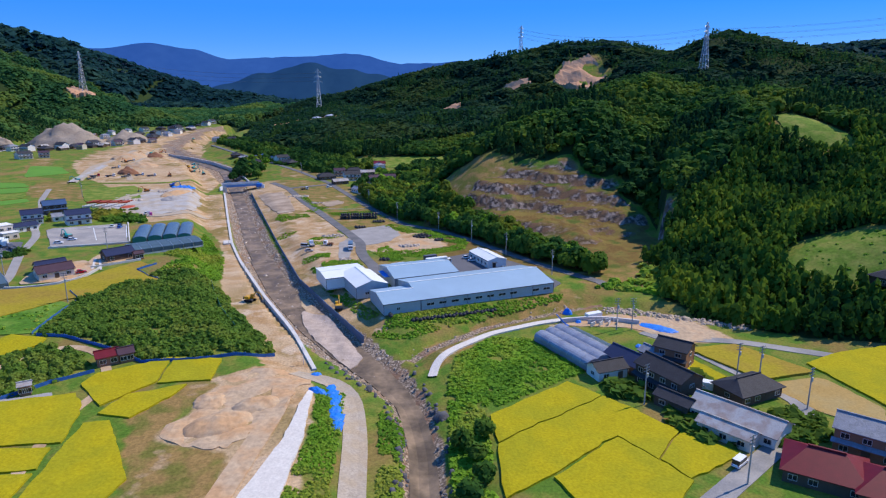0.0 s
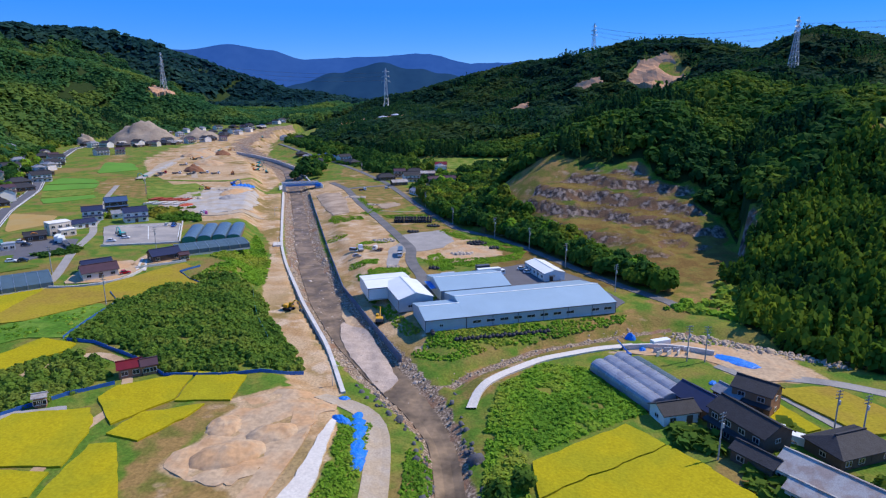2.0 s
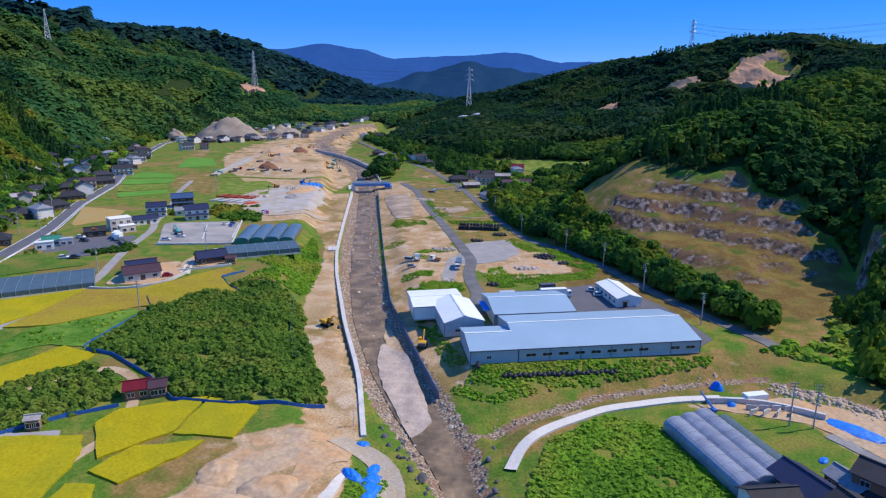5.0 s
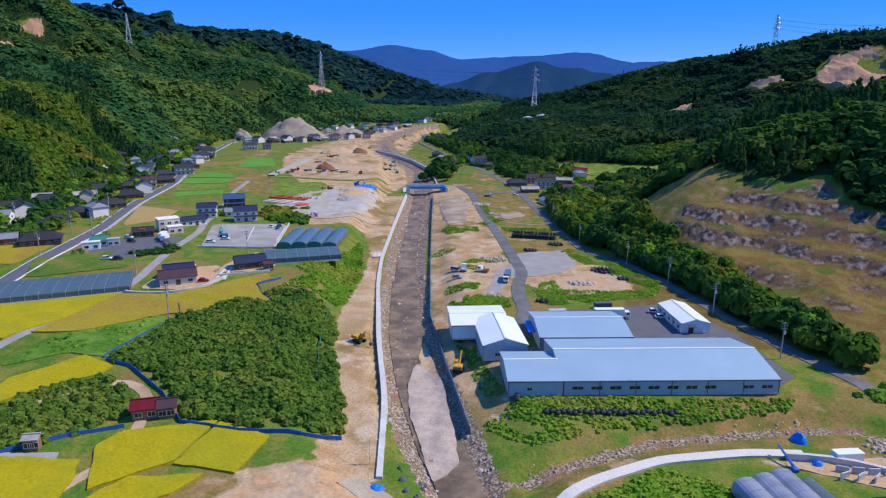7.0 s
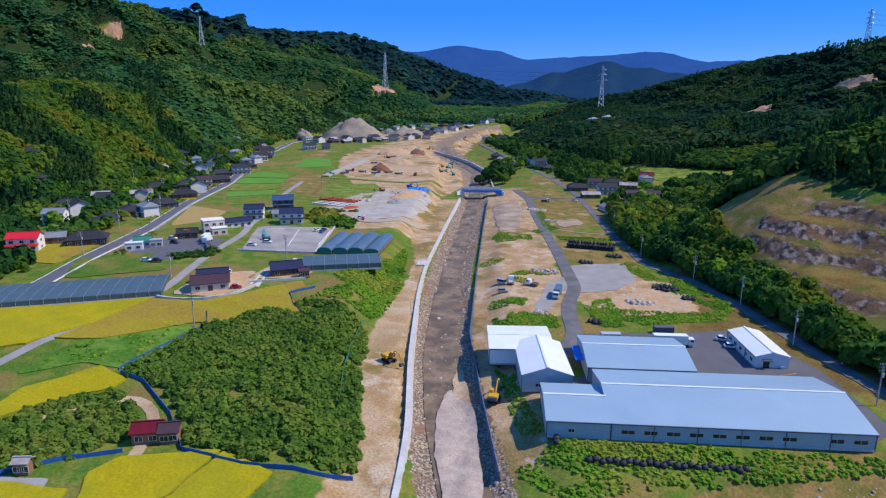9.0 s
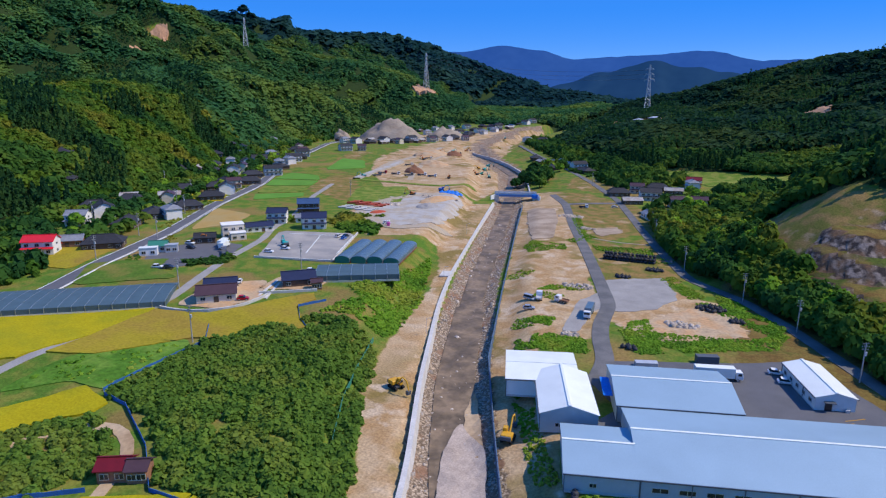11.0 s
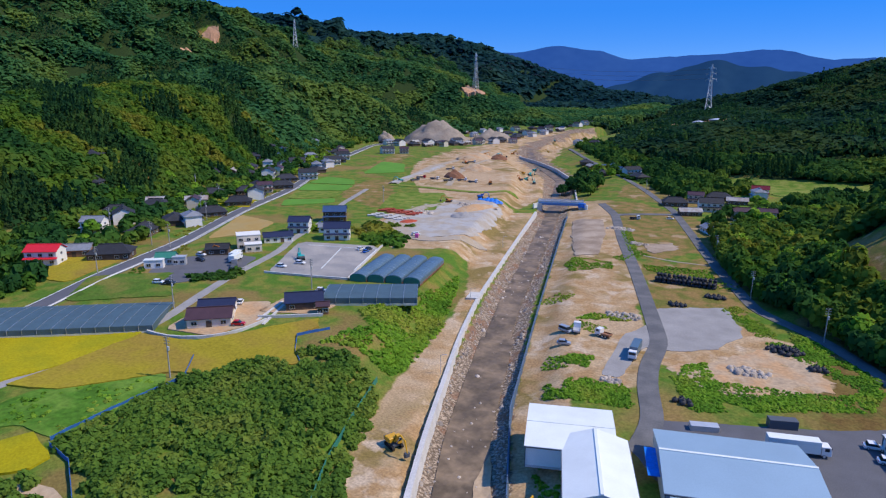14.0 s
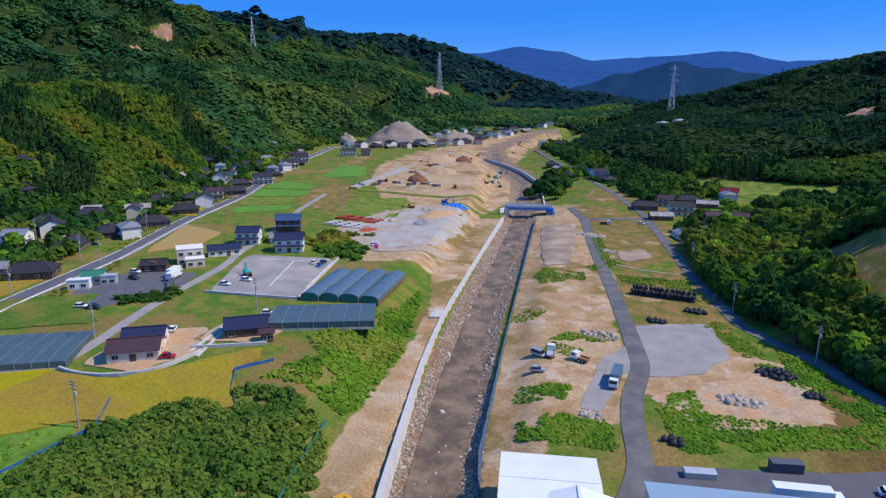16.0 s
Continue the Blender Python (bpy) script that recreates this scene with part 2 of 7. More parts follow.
def floor_height(X, Y):
    d, side, hw, bed = along(RIVER, X, Y)
    q = d - hw
    bank = bed + 3.2
    high = 7.2 + 1.9 * smooth(165, 185, Y) + 2.6 * smooth(205, 250, Y) + np.clip(Y - 420, 0, 3000) * 0.019
    left = bank + (high - bank) * smooth(13, 26, q + 6 * smooth(180, 150, Y)) + np.clip(q - 60, 0, 400) * 0.018
    low = bed + 2.3
    right = low + (5.0 + 1.6 * smooth(188, 200, Y - 0.5 * (X + 21)) - low) * smooth(3, 13, q) + np.clip(q - 110, 0, 400) * 0.02 + np.clip(Y - 450, 0, 3000) * 0.019 * smooth(4, 40, q)
    z = np.where(side < 0, left, right)
    z = np.where(q < 0, bed - 0.3 + 0.2 * waves(X, Y, 14, 3) + 1.9 * smooth(0.45, 1.0, d / hw), np.minimum(z, bed + 1.4 + np.maximum(q, 0) * 1.6))
    b, _ = along(BROOK, X, Y)
    z = z - 2.4 * smooth(6, 2, b) * (q > 3)
    return z


# crests stand on the valley's rising floor and carry trees: keep the bare height above that floor
for k in (0, 1, 2, 4, 5, 6, 7, 8):
    CRESTS[k] = [(x, y, max(0.4 * z, z - (2 if k == 4 else 7) - float(floor_height(np.array([x]), np.array([y]))[0])), b) for x, y, z, b in CRESTS[k]]


def hill_height(X, Y):
    total = np.zeros(np.shape(X))
    for i, line in enumerate(CRESTS):
        d, _, top, base = along(line, X, Y)
        u = np.clip(1 - d / base, 0, 1)
        rough = 1 + (0.10 * waves(X, Y, 170, i) + 0.07 * waves(X, Y, 70, i + 20)) * smooth(0.98, 0.75, u)
        total = np.maximum(total, top * (0.25 * u + 0.75 * u * u * (3 - 2 * u)) * rough)
    return total


def up_slope(X, Y):
    """0 on the valley's floor, 1 well up the hillsides."""
    dl, sl = along(LEFT_FOOT, X, Y)
    dr, sr = along(RIGHT_FOOT, X, Y)
    return np.maximum(smooth(-12, 75, -dl * sl), smooth(-8, 55, dr * sr))


def quarry_mask(X, Y):
    """1 on the terraced cut in the hillside."""
    u, v = (X - 54) * 0.9 - (Y - 322) * 0.44, (X - 54) * 0.44 + (Y - 322) * 0.9
    return smooth(1.15, 0.9, np.hypot(u / 58, v / 60) + 0.08 * waves(X, Y, 30, 55))


def height(X, Y):
    X, Y = np.asarray(X, float), np.asarray(Y, float)
    f, hills = floor_height(X, Y), hill_height(X, Y)
    hills = hills * up_slope(X, Y)
    m = quarry_mask(X, Y)
    k = (hills + 0.10 * (X - 54) + 2.2 * waves(X, Y, 75, 77) + 1.0 * waves(X, Y, 24, 78)) / 7.5
    part_ = k - np.floor(k)
    steps = (np.floor(k) + 0.45 * part_ + 0.55 * smooth(0.45, 0.8, part_)) * 7.5 - 0.10 * (X - 54) + 0.5 * waves(X, Y, 9, 79)
    steps = np.maximum(steps, 0)
    hills = hills * (1 - m) + steps * m
    return f + np.maximum(hills - 0.8, 0)


def ground_at(x, y):
    return float(height(np.array([x]), np.array([y]))[0])


def inside(poly, X, Y):
    X, Y = np.asarray(X, float), np.asarray(Y, float)
    out = np.zeros(X.shape, bool)
    for (ax, ay), (bx, by) in zip(poly, poly[1:] + poly[:1]):
        cross = ((ay > Y) != (by > Y)) & (X < (bx - ax) * (Y - ay) / ((by - ay) or 1e-9) + ax)
        out ^= cross
    return out


# ---- the ground: one sheet to the horizon ----
def axis(lo, fine_lo, fine_hi, hi, step, grow):
    mid = list(np.arange(fine_lo, fine_hi + 0.01, step))
    up, down, s = [], [], step
    while (mid[-1] if not up else up[-1]) < hi:
        s = min(s * grow, 45)
        up.append((up[-1] if up else mid[-1]) + s)
    s = step
    while (mid[0] if not down else down[-1]) > lo:
        s = min(s * grow, 45)
        down.append((down[-1] if down else mid[0]) - s)
    return np.array(down[::-1] + mid + up)


def sheet(name, X, Y, Z, mat):
    ny, nx = X.shape
    me = bpy.data.meshes.new(name)
    me.vertices.add(nx * ny)
    me.vertices.foreach_set("co", np.stack([X, Y, Z], -1).astype(np.float32).ravel())
    i = (np.arange(ny - 1)[:, None] * nx + np.arange(nx - 1)[None, :]).ravel()
    quads = np.stack([i, i + 1, i + 1 + nx, i + nx], -1)
    me.loops.add(quads.size)
    me.loops.foreach_set("vertex_index", quads.ravel().astype(np.int32))
    me.polygons.add(len(quads))
    me.polygons.foreach_set("loop_start", (np.arange(len(quads)) * 4).astype(np.int32))
    me.polygons.foreach_set("use_smooth", np.ones(len(quads), bool))
    me.update(calc_edges=True)
    me.materials.append(mat)
    return new(name, me)


# plan of the bare, built-on ground: outlines in metres
BARE_PLACES = [
    [(-41, 160), (-53, 164), (-60, 192), (-82, 222), (-94, 252), (-108, 294), (-122, 330), (-150, 372), (-178, 420), (-190, 482), (-176, 494), (-138, 391), (-113, 324), (-97, 287), (-70, 231), (-50, 194), (-37, 164)],
    [(-26, 190), (-18, 196), (-28, 222), (-46, 244), (-50, 268), (-38, 282), (-46, 320), (-30, 345), (0, 330), (4, 306), (-20, 286), (-40, 300), (-60, 345), (-70, 385), (-100, 450), (-125, 510), (-155, 499), (-131, 435), (-94, 338), (-62, 256)],
    [(-142, 366), (-172, 344), (-208, 366), (-240, 430), (-228, 484), (-190, 492), (-166, 420)],
    [(-190, 500), (-250, 470), (-330, 560), (-380, 640), (-420, 760), (-400, 860), (-360, 860), (-260, 700), (-200, 560)],
    [(-320, 777), (-420, 800), (-450, 980), (-440, 1180), (-400, 1180), (-370, 980), (-300, 780)],
    [(-125, 510), (-155, 499), (-176, 548), (-150, 560), (-100, 520), (-60, 440), (-75, 440)],
    [(-66, 122), (-61, 133), (-62, 153), (-50, 163), (-38, 160), (-32, 142), (-28, 100), (-32, 60), (-44, 60), (-46, 116)],
    [(36, 196), (60, 206), (86, 200), (92, 182), (70, 178), (60, 196)],
]
gx, gy = axis(-3600, -300, 170, 3400, 2.6, 1.09), axis(-500, 90, 560, 4700, 2.6, 1.08)
GX, GY = np.meshgrid(gx, gy)
GZ = height(GX, GY)


def ground_material():
    m = bpy.data.materials.new("ground")
    m.use_nodes = True
    n, l = m.node_tree.nodes, m.node_tree.links
    bsdf = n["Principled BSDF"]
    bsdf.inputs["Roughness"].default_value, bsdf.inputs["Specular IOR Level"].default_value = 0.95, 0.1
    geo = n.new("ShaderNodeNewGeometry")

    def tex(scale, detail=5):
        t = n.new("ShaderNodeTexNoise")
        t.inputs["Scale"].default_value, t.inputs["Detail"].default_value = scale, detail
        l.new(geo.outputs["Position"], t.inputs["Vector"])
        return t.outputs["Fac"]

    def blend(a, b, fac):
        x = n.new("ShaderNodeMixRGB")
        for i, v in ((1, a), (2, b)):
            if isinstance(v, tuple):
                x.inputs[i].default_value = (*v, 1)
            else:
                l.new(v, x.inputs[i])
        l.new(fac, x.inputs[0])
        return x.outputs[0]

    def between(v, a, b):
        r = n.new("ShaderNodeMapRange")
        r.inputs["From Min"].default_value, r.inputs["From Max"].default_value = a, b
        l.new(v, r.inputs["Value"])
        return r.outputs[0]

    def ragged(name, noise_out, amount=0.9):
        a = n.new("ShaderNodeAttribute")
        a.attribute_name = name
        s, k = n.new("ShaderNodeMath"), n.new("ShaderNodeMath")
        k.operation, k.inputs[1].default_value = "MULTIPLY_ADD", amount
        k.inputs[2].default_value = -amount / 2
        l.new(noise_out, k.inputs[0])
        s.operation = "ADD"
        l.new(a.outputs["Fac"], s.inputs[0])
        l.new(k.outputs[0], s.inputs[1])
        return between(s.outputs[0], 0.42, 0.58)

    wide, mid, small = tex(0.025), tex(0.16, 8), tex(1.6)
    grass = blend((0.085, 0.165, 0.018), (0.185, 0.195, 0.032), between(mid, 0.42, 0.6))
    grass = blend(grass, (0.21, 0.155, 0.045), between(tex(0.055, 7), 0.54, 0.64))
    grass = blend(grass, (0.26, 0.17, 0.06), between(wide, 0.56, 0.7))
    earth = blend((0.385, 0.24, 0.11), (0.48, 0.345, 0.20), between(mid, 0.4, 0.62))
    earth = blend(earth, (0.235, 0.17, 0.055), between(tex(0.05, 8), 0.50, 0.59))
    earth = blend(earth, (0.52, 0.40, 0.27), between(tex(0.11, 8), 0.56, 0.64))
    earth = blend(earth, (0.48, 0.34, 0.20), between(wide, 0.52, 0.66))
    stone = blend((0.17, 0.125, 0.085), (0.40, 0.315, 0.225), between(small, 0.45, 0.64))
    stone = blend(stone, (0.24, 0.14, 0.085), between(mid, 0.52, 0.64))
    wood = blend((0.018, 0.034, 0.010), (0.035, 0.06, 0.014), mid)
    split = n.new("ShaderNodeSeparateXYZ")
    l.new(geo.outputs["True Normal"], split.inputs[0])
    bench = blend((0.150, 0.094, 0.028), (0.188, 0.142, 0.037), between(mid, 0.4, 0.6))
    bench = blend(bench, (0.085, 0.11, 0.02), between(tex(0.07, 6), 0.55, 0.63))
    cliff = blend((0.060, 0.046, 0.038), (0.32, 0.25, 0.195), between(tex(0.45, 8), 0.42, 0.62))
    cliff = blend(cliff, (0.17, 0.10, 0.055), between(mid, 0.46, 0.6))
    rock = blend(cliff, bench, between(split.outputs["Z"], 0.78, 0.93))
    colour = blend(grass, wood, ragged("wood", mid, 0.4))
    colour = blend(colour, earth, ragged("bare", mid))
    dry = blend((0.15, 0.145, 0.03), (0.27, 0.175, 0.06), between(mid, 0.42, 0.58))
    dry = blend(dry, (0.37, 0.26, 0.14), between(tex(0.09, 7), 0.60, 0.66))
    colour = blend(colour, dry, ragged("dry", mid, 0.8))
    colour = blend(colour, rock, ragged("rock", mid, 0.7))
    colour = blend(colour, stone, ragged("stone", mid, 0.3))
    hsv = n.new("ShaderNodeHueSaturation")
    r = n.new("ShaderNodeMapRange")
    r.inputs["From Min"].default_value, r.inputs["From Max"].default_value = 0.3, 0.7
    r.inputs["To Min"].default_value, r.inputs["To Max"].default_value = 0.72, 1.25
    l.new(small, r.inputs["Value"])
    l.new(r.outputs[0], hsv.inputs["Value"])
    l.new(colour, hsv.inputs["Color"])
    l.new(hsv.outputs[0], bsdf.inputs["Base Color"])
    b = n.new("ShaderNodeBump")
    b.inputs["Strength"].default_value, b.inputs["Distance"].default_value = 0.35, 0.3
    l.new(small, b.inputs["Height"])
    l.new(b.outputs[0], bsdf.inputs["Normal"])
    return m


def soft_inside(polys, X, Y, step=3.0):
    """1 within the outlines, 0.5 at their edge, 0 outside."""
    out = np.zeros(X.shape)
    for poly in polys:
        edge, _ = along(poly + poly[:1], X, Y)
        s = np.where(inside(poly, X, Y), 1, -1) * np.clip(edge / step, 0, 1)
        out = np.maximum(out, 0.5 + 0.5 * s)
    return out


def forest_mask(X, Y):
    """1 where woods stand on the hills."""
    m = smooth(0.5, 2.5, hill_height(X, Y) * up_slope(X, Y) - 0.8)
    m = m * (1 - smooth(0.1, 0.4, quarry_mask(X, Y)))
    m = np.maximum(m, smooth(1225, 1250, Y + 25 * waves(X, Y, 90, 44)))
    dr, sr = along(RIGHT_FOOT, X, Y)
    m = np.maximum(m, smooth(2, 6, dr * sr) * (X > 66) * (Y < 300))
    m = m * (1 - smooth(0.1, 0.4, quarry_mask(X, Y)))
    for poly in CLEARINGS:
        m = np.where(inside(poly, X, Y), 0, m)
    return m


CLEARINGS = [
    [(5, 300), (30, 268), (52, 240), (80, 230), (92, 262), (70, 300), (20, 330)],
    [(-10, 352), (18, 330), (46, 352), (44, 392), (24, 404), (4, 420), (-12, 442), (-18, 425), (-12, 395)],
    [(-97, 674), (-98, 704), (-28, 690), (8, 688), (6, 664), (-49, 622)],
    [(178, 332), (190, 378), (210, 374), (210, 325), (203, 304), (190, 306)],
    [(-560, 800), (-450, 800), (-420, 960), (-500, 960)],
]
# landslips: x, y, reach across and up the slope
SCARS = [(-722, 1284, 26, 22), (-690, 1335, 22, 12), (-600, 494, 9, 12), (-682, 674, 10, 14), (-976, 825, 12, 20), (-915, 737, 10, 14), (236, 1090, 40, 46), (11, 1090, 22, 18), (117, 1104, 36, 10), (-262, 1058, 22, 14), (-195, 1046, 26, 16)]


def round_plot(x, y, rx, ry, n=12):
    return [(x + rx * math.cos(k * 6.2832 / n) * (1 + 0.2 * math.sin(k * 2.7 + x)), y + ry * math.sin(k * 6.2832 / n) * (1 + 0.2 * math.cos(k * 1.9 + y))) for k in range(n)]


CLEARINGS += [[(126, 214), (124, 226), (140, 238), (166, 236), (182, 204), (168, 186), (150, 192), (140, 204)]]
CLEARINGS += [round_plot(x, y, rx * 1.3, ry * 1.45) for x, y, rx, ry in SCARS]
ground = sheet("ground", GX, GY, GZ, ground_material())
tagged(ground, "valley floor of grass, bare earth and stony riverbed between wooded hills", "ground", kind="structure")
rd, rside, rhw, _ = along(RIVER, GX, GY)
brook_d, _ = along(BROOK, GX, GY)
DRY_PLACES = [[(10, 200), (23, 217), (41, 229), (56, 234), (55, 224), (34, 211), (22, 198)],
              [(-413, 339), (-427, 377), (-405, 368), (-395, 330)],
              [(-62, 88), (-61, 103), (-75, 133), (-71, 147), (-59, 152), (-62, 136), (-66, 124), (-55, 117), (-45, 113), (-43, 88)],
              [(-6, 180), (13, 205), (43, 222), (43, 206), (14, 187), (2, 168), (-3, 162)],
              [(-62, 100), (-66, 122), (-56, 120), (-46, 116), (-42, 100), (-44, 80), (-60, 80)],
              [(-7, 166), (-6, 182), (8, 198), (38, 217), (60, 216), (62, 204), (44, 207), (30, 202), (12, 192), (2, 181), (-1, 164)],
              [(-10, 352), (18, 330), (46, 352), (44, 392), (24, 404), (4, 420), (-12, 442), (-18, 425), (-12, 395)],
              [(22, 320), (40, 292), (60, 262), (56, 240), (86, 236), (104, 268), (70, 320), (40, 350), (10, 350)],
              [(-104, 452), (-70, 436), (-36, 440), (-28, 476), (-62, 500), (-96, 534), (-132, 560), (-150, 548), (-128, 510)],
              [(-150, 575), (-112, 560), (-70, 540), (-56, 560), (-96, 600), (-140, 640), (-165, 640)],
              [(-250, 420), (-300, 440), (-330, 500), (-318, 520), (-284, 480), (-248, 450)],
              [(-110, 475), (-94, 509), (-58, 448), (-76, 406)],
              [(-74, 394), (-53, 436), (-27, 368), (-25, 356), (-51, 339)],
              [(-330, 400), (-372, 430), (-400, 500), (-384, 510), (-350, 450)],
              [(-360, 545), (-400, 590), (-440, 680), (-424, 690), (-390, 620)]]
for name, values in (
    ("bare", soft_inside(BARE_PLACES + CLEARINGS[4:5], GX, GY)),
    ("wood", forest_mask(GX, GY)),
    ("dry", soft_inside(DRY_PLACES, GX, GY, 5.0)),
    ("rock", quarry_mask(GX, GY)),
    ("stone", np.maximum(smooth(1.5, -1.5, rd - rhw) * (GY < 1190), 0.8 * smooth(3.0, 0.5, brook_d) * (rd > rhw))),
):
    attr = ground.data.attributes.new(name, "FLOAT", "POINT")
    attr.data.foreach_set("value", values.astype(np.float32).ravel())


# ---- shapes draped over the ground ----
def strip(name, line, width, mat, lift=0.12, step=4.0, thick=0.3, taper=None):
    """A band of road, path or water along a line of (x, y) with real edges, following the ground."""
    pts = []
    for p, q in zip(line, line[1:]):
        n = max(1, int(math.dist(p[:2], q[:2]) / step))
        pts += [Vector((p[0] + (q[0] - p[0]) * i / n, p[1] + (q[1] - p[1]) * i / n, 0)) for i in range(n)]
    pts.append(Vector((*line[-1][:2], 0)))
    for _ in range(3):
        pts = [pts[0]] + [(a + 2 * b + c) / 4 for a, b, c in zip(pts, pts[1:], pts[2:])] + [pts[-1]]
    bm, rows = bmesh.new(), []
    cols = max(2, int(width / 2.6) + 1)
    for i, p in enumerate(pts):
        d = (pts[min(i + 1, len(pts) - 1)] - pts[max(i - 1, 0)]).normalized()
        side = Vector((d.y, -d.x, 0))
        w = width * (taper(i / (len(pts) - 1)) if taper else 1)
        row = [p + side * w * (k / cols - 0.5) for k in range(cols + 1)]
        zs = height(np.array([v.x for v in row]), np.array([v.y for v in row])) + lift
        low = [Vector((v.x, v.y, z - thick - lift)) for v, z in ((row[0], zs[0]), (row[-1], zs[-1]))]
        rows.append([bm.verts.new(c) for c in [low[0]] + [Vector((v.x, v.y, z)) for v, z in zip(row, zs)] + [low[1]]])
    for a, b in zip(rows, rows[1:]):
        for k in range(len(a) - 1):
            bm.faces.new((a[k], a[k + 1], b[k + 1], b[k]))
    bmesh.ops.recalc_face_normals(bm, faces=bm.faces)
    me = bpy.data.meshes.new(name)
    bm.to_mesh(me)
    bm.free()
    me.materials.append(mat)
    return new(name, me)


def rounded(poly, cuts=2):
    """The outline with its corners rounded off."""
    for _ in range(cuts):
        out = []
        for (ax, ay), (bx, by) in zip(poly, poly[1:] + poly[:1]):
            out += [(ax * 0.92 + bx * 0.08, ay * 0.92 + by * 0.08), (ax * 0.08 + bx * 0.92, ay * 0.08 + by * 0.92)]
        poly = out
    return poly


def ragged_line(poly, step=2.2, off=0.35):
    """The outline with more points, each a little off the straight."""
    out = []
    for (ax, ay), (bx, by) in zip(poly, poly[1:] + poly[:1]):
        n = max(1, int(math.hypot(bx - ax, by - ay) / step))
        for i in range(n):
            x, y = ax + (bx - ax) * i / n, ay + (by - ay) * i / n
            out.append((x + off * noise.noise((x * 0.35, y * 0.35, 1.5)) * 1.6, y + off * noise.noise((x * 0.35, y * 0.35, 7.5)) * 1.6))
    return out


def patch(name, poly, mat, lift=0.15, cell=3.0, uneven=0.0, cuts=2, thick=0.6, level=None, off=0.35):
    """A piece of ground cover with a rounded outline, real edges and a top that follows the land."""
    poly = ragged_line(rounded(poly, cuts), 2.2, off)
    bm = bmesh.new()
    verts = [bm.verts.new((x, y, 0)) for x, y in poly]
    bm.faces.new(verts)
    xs, ys = [p[0] for p in poly], [p[1] for p in poly]
    for lo, hi, normal in ((min(xs), max(xs), (1, 0, 0)), (min(ys), max(ys), (0, 1, 0))):
        at_ = lo + cell / 2
        while at_ < hi:
            bmesh.ops.bisect_plane(bm, geom=bm.verts[:] + bm.edges[:] + bm.faces[:], plane_co=Vector(normal) * at_, plane_no=normal)
            at_ += cell
    rim = [e for e in bm.edges if e.is_boundary]
    skirt = bmesh.ops.extrude_edge_only(bm, edges=rim)
    low = {v for v in skirt["geom"] if isinstance(v, bmesh.types.BMVert)}
    bm.verts.ensure_lookup_table()
    X, Y = np.array([v.co.x for v in bm.verts]), np.array([v.co.y for v in bm.verts])
    Z = height(X, Y) if level is None else np.full(X.shape, level)
    top = Z + lift + uneven * waves(X, Y, 9, 7)
    for v, z, t in zip(bm.verts, Z, top):
        v.co.z = z - thick if v in low else t
    bmesh.ops.recalc_face_normals(bm, faces=bm.faces)
    me = bpy.data.meshes.new(name)
    bm.to_mesh(me)
    bm.free()
    me.materials.append(mat)
    return new(name, me)


# ---- woods ----
def crown_template(rng, clumps, kind, wild=0.22, up=0.35):
    """Corner points of leaf clumps on an uneven crown one metre in radius: (clumps, 4, 3)."""
    out = []
    for i in range(clumps):
        z = 1 - 1.5 * (i + 0.5) / clumps
        a = i * 2.39996 + rng.uniform(-0.4, 0.4)
        if kind == "cone":
            zz = (1 - (i + 0.5) / clumps)
            c = np.array([math.cos(a) * (1.05 - zz), math.sin(a) * (1.05 - zz), zz * 3.4 - 0.6])
            n_ = np.array([math.cos(a), math.sin(a), 0.5])
            size = 0.55
        elif kind == "plume":
            zz = (i + 0.5) / clumps
            c = np.array([math.cos(a) * (0.95 - 0.55 * zz), math.sin(a) * (0.95 - 0.55 * zz), zz * 2.0 - 0.6])
            n_ = np.array([math.cos(a), math.sin(a), 0.9])
            size = 0.55
        else:
            r = math.sqrt(max(0, 1 - z * z))
            c = np.array([math.cos(a) * r, math.sin(a) * r, z * 0.9]) * rng.uniform(0.72, 1.12)
            n_ = np.array([math.cos(a) * r, math.sin(a) * r, z + up])
            size = 0.62 * math.sqrt(30 / clumps)
        n_ = n_ / np.linalg.norm(n_) + rng.normal(0, wild, 3)
        n_ /= np.linalg.norm(n_)
        u = np.cross(n_, rng.normal(0, 1, 3))
        u /= np.linalg.norm(u)
        v = np.cross(n_, u)
        s = size * rng.uniform(0.7, 1.25)
        out.append([c + (u * p + v * q) * s * 0.62 + n_ * w for p, q, w in ((-1, -0.7, -0.1), (0.9, -1, -0.02), (1, 0.8, -0.12), (-0.8, 1, 0.05))])
    return np.array(out)


def clump_mesh(name, quads, mat):
    """A mesh from an array of quads (n, 4, 3)."""
    quads = quads.reshape(-1, 4, 3)
    me = bpy.data.meshes.new(name)
    me.vertices.add(len(quads) * 4)
    me.vertices.foreach_set("co", quads.astype(np.float32).ravel())
    me.loops.add(len(quads) * 4)
    me.loops.foreach_set("vertex_index", np.arange(len(quads) * 4, dtype=np.int32))
    me.polygons.add(len(quads))
    me.polygons.foreach_set("loop_start", (np.arange(len(quads)) * 4).astype(np.int32))
    me.update(calc_edges=True)
    me.materials.append(mat)
    return me


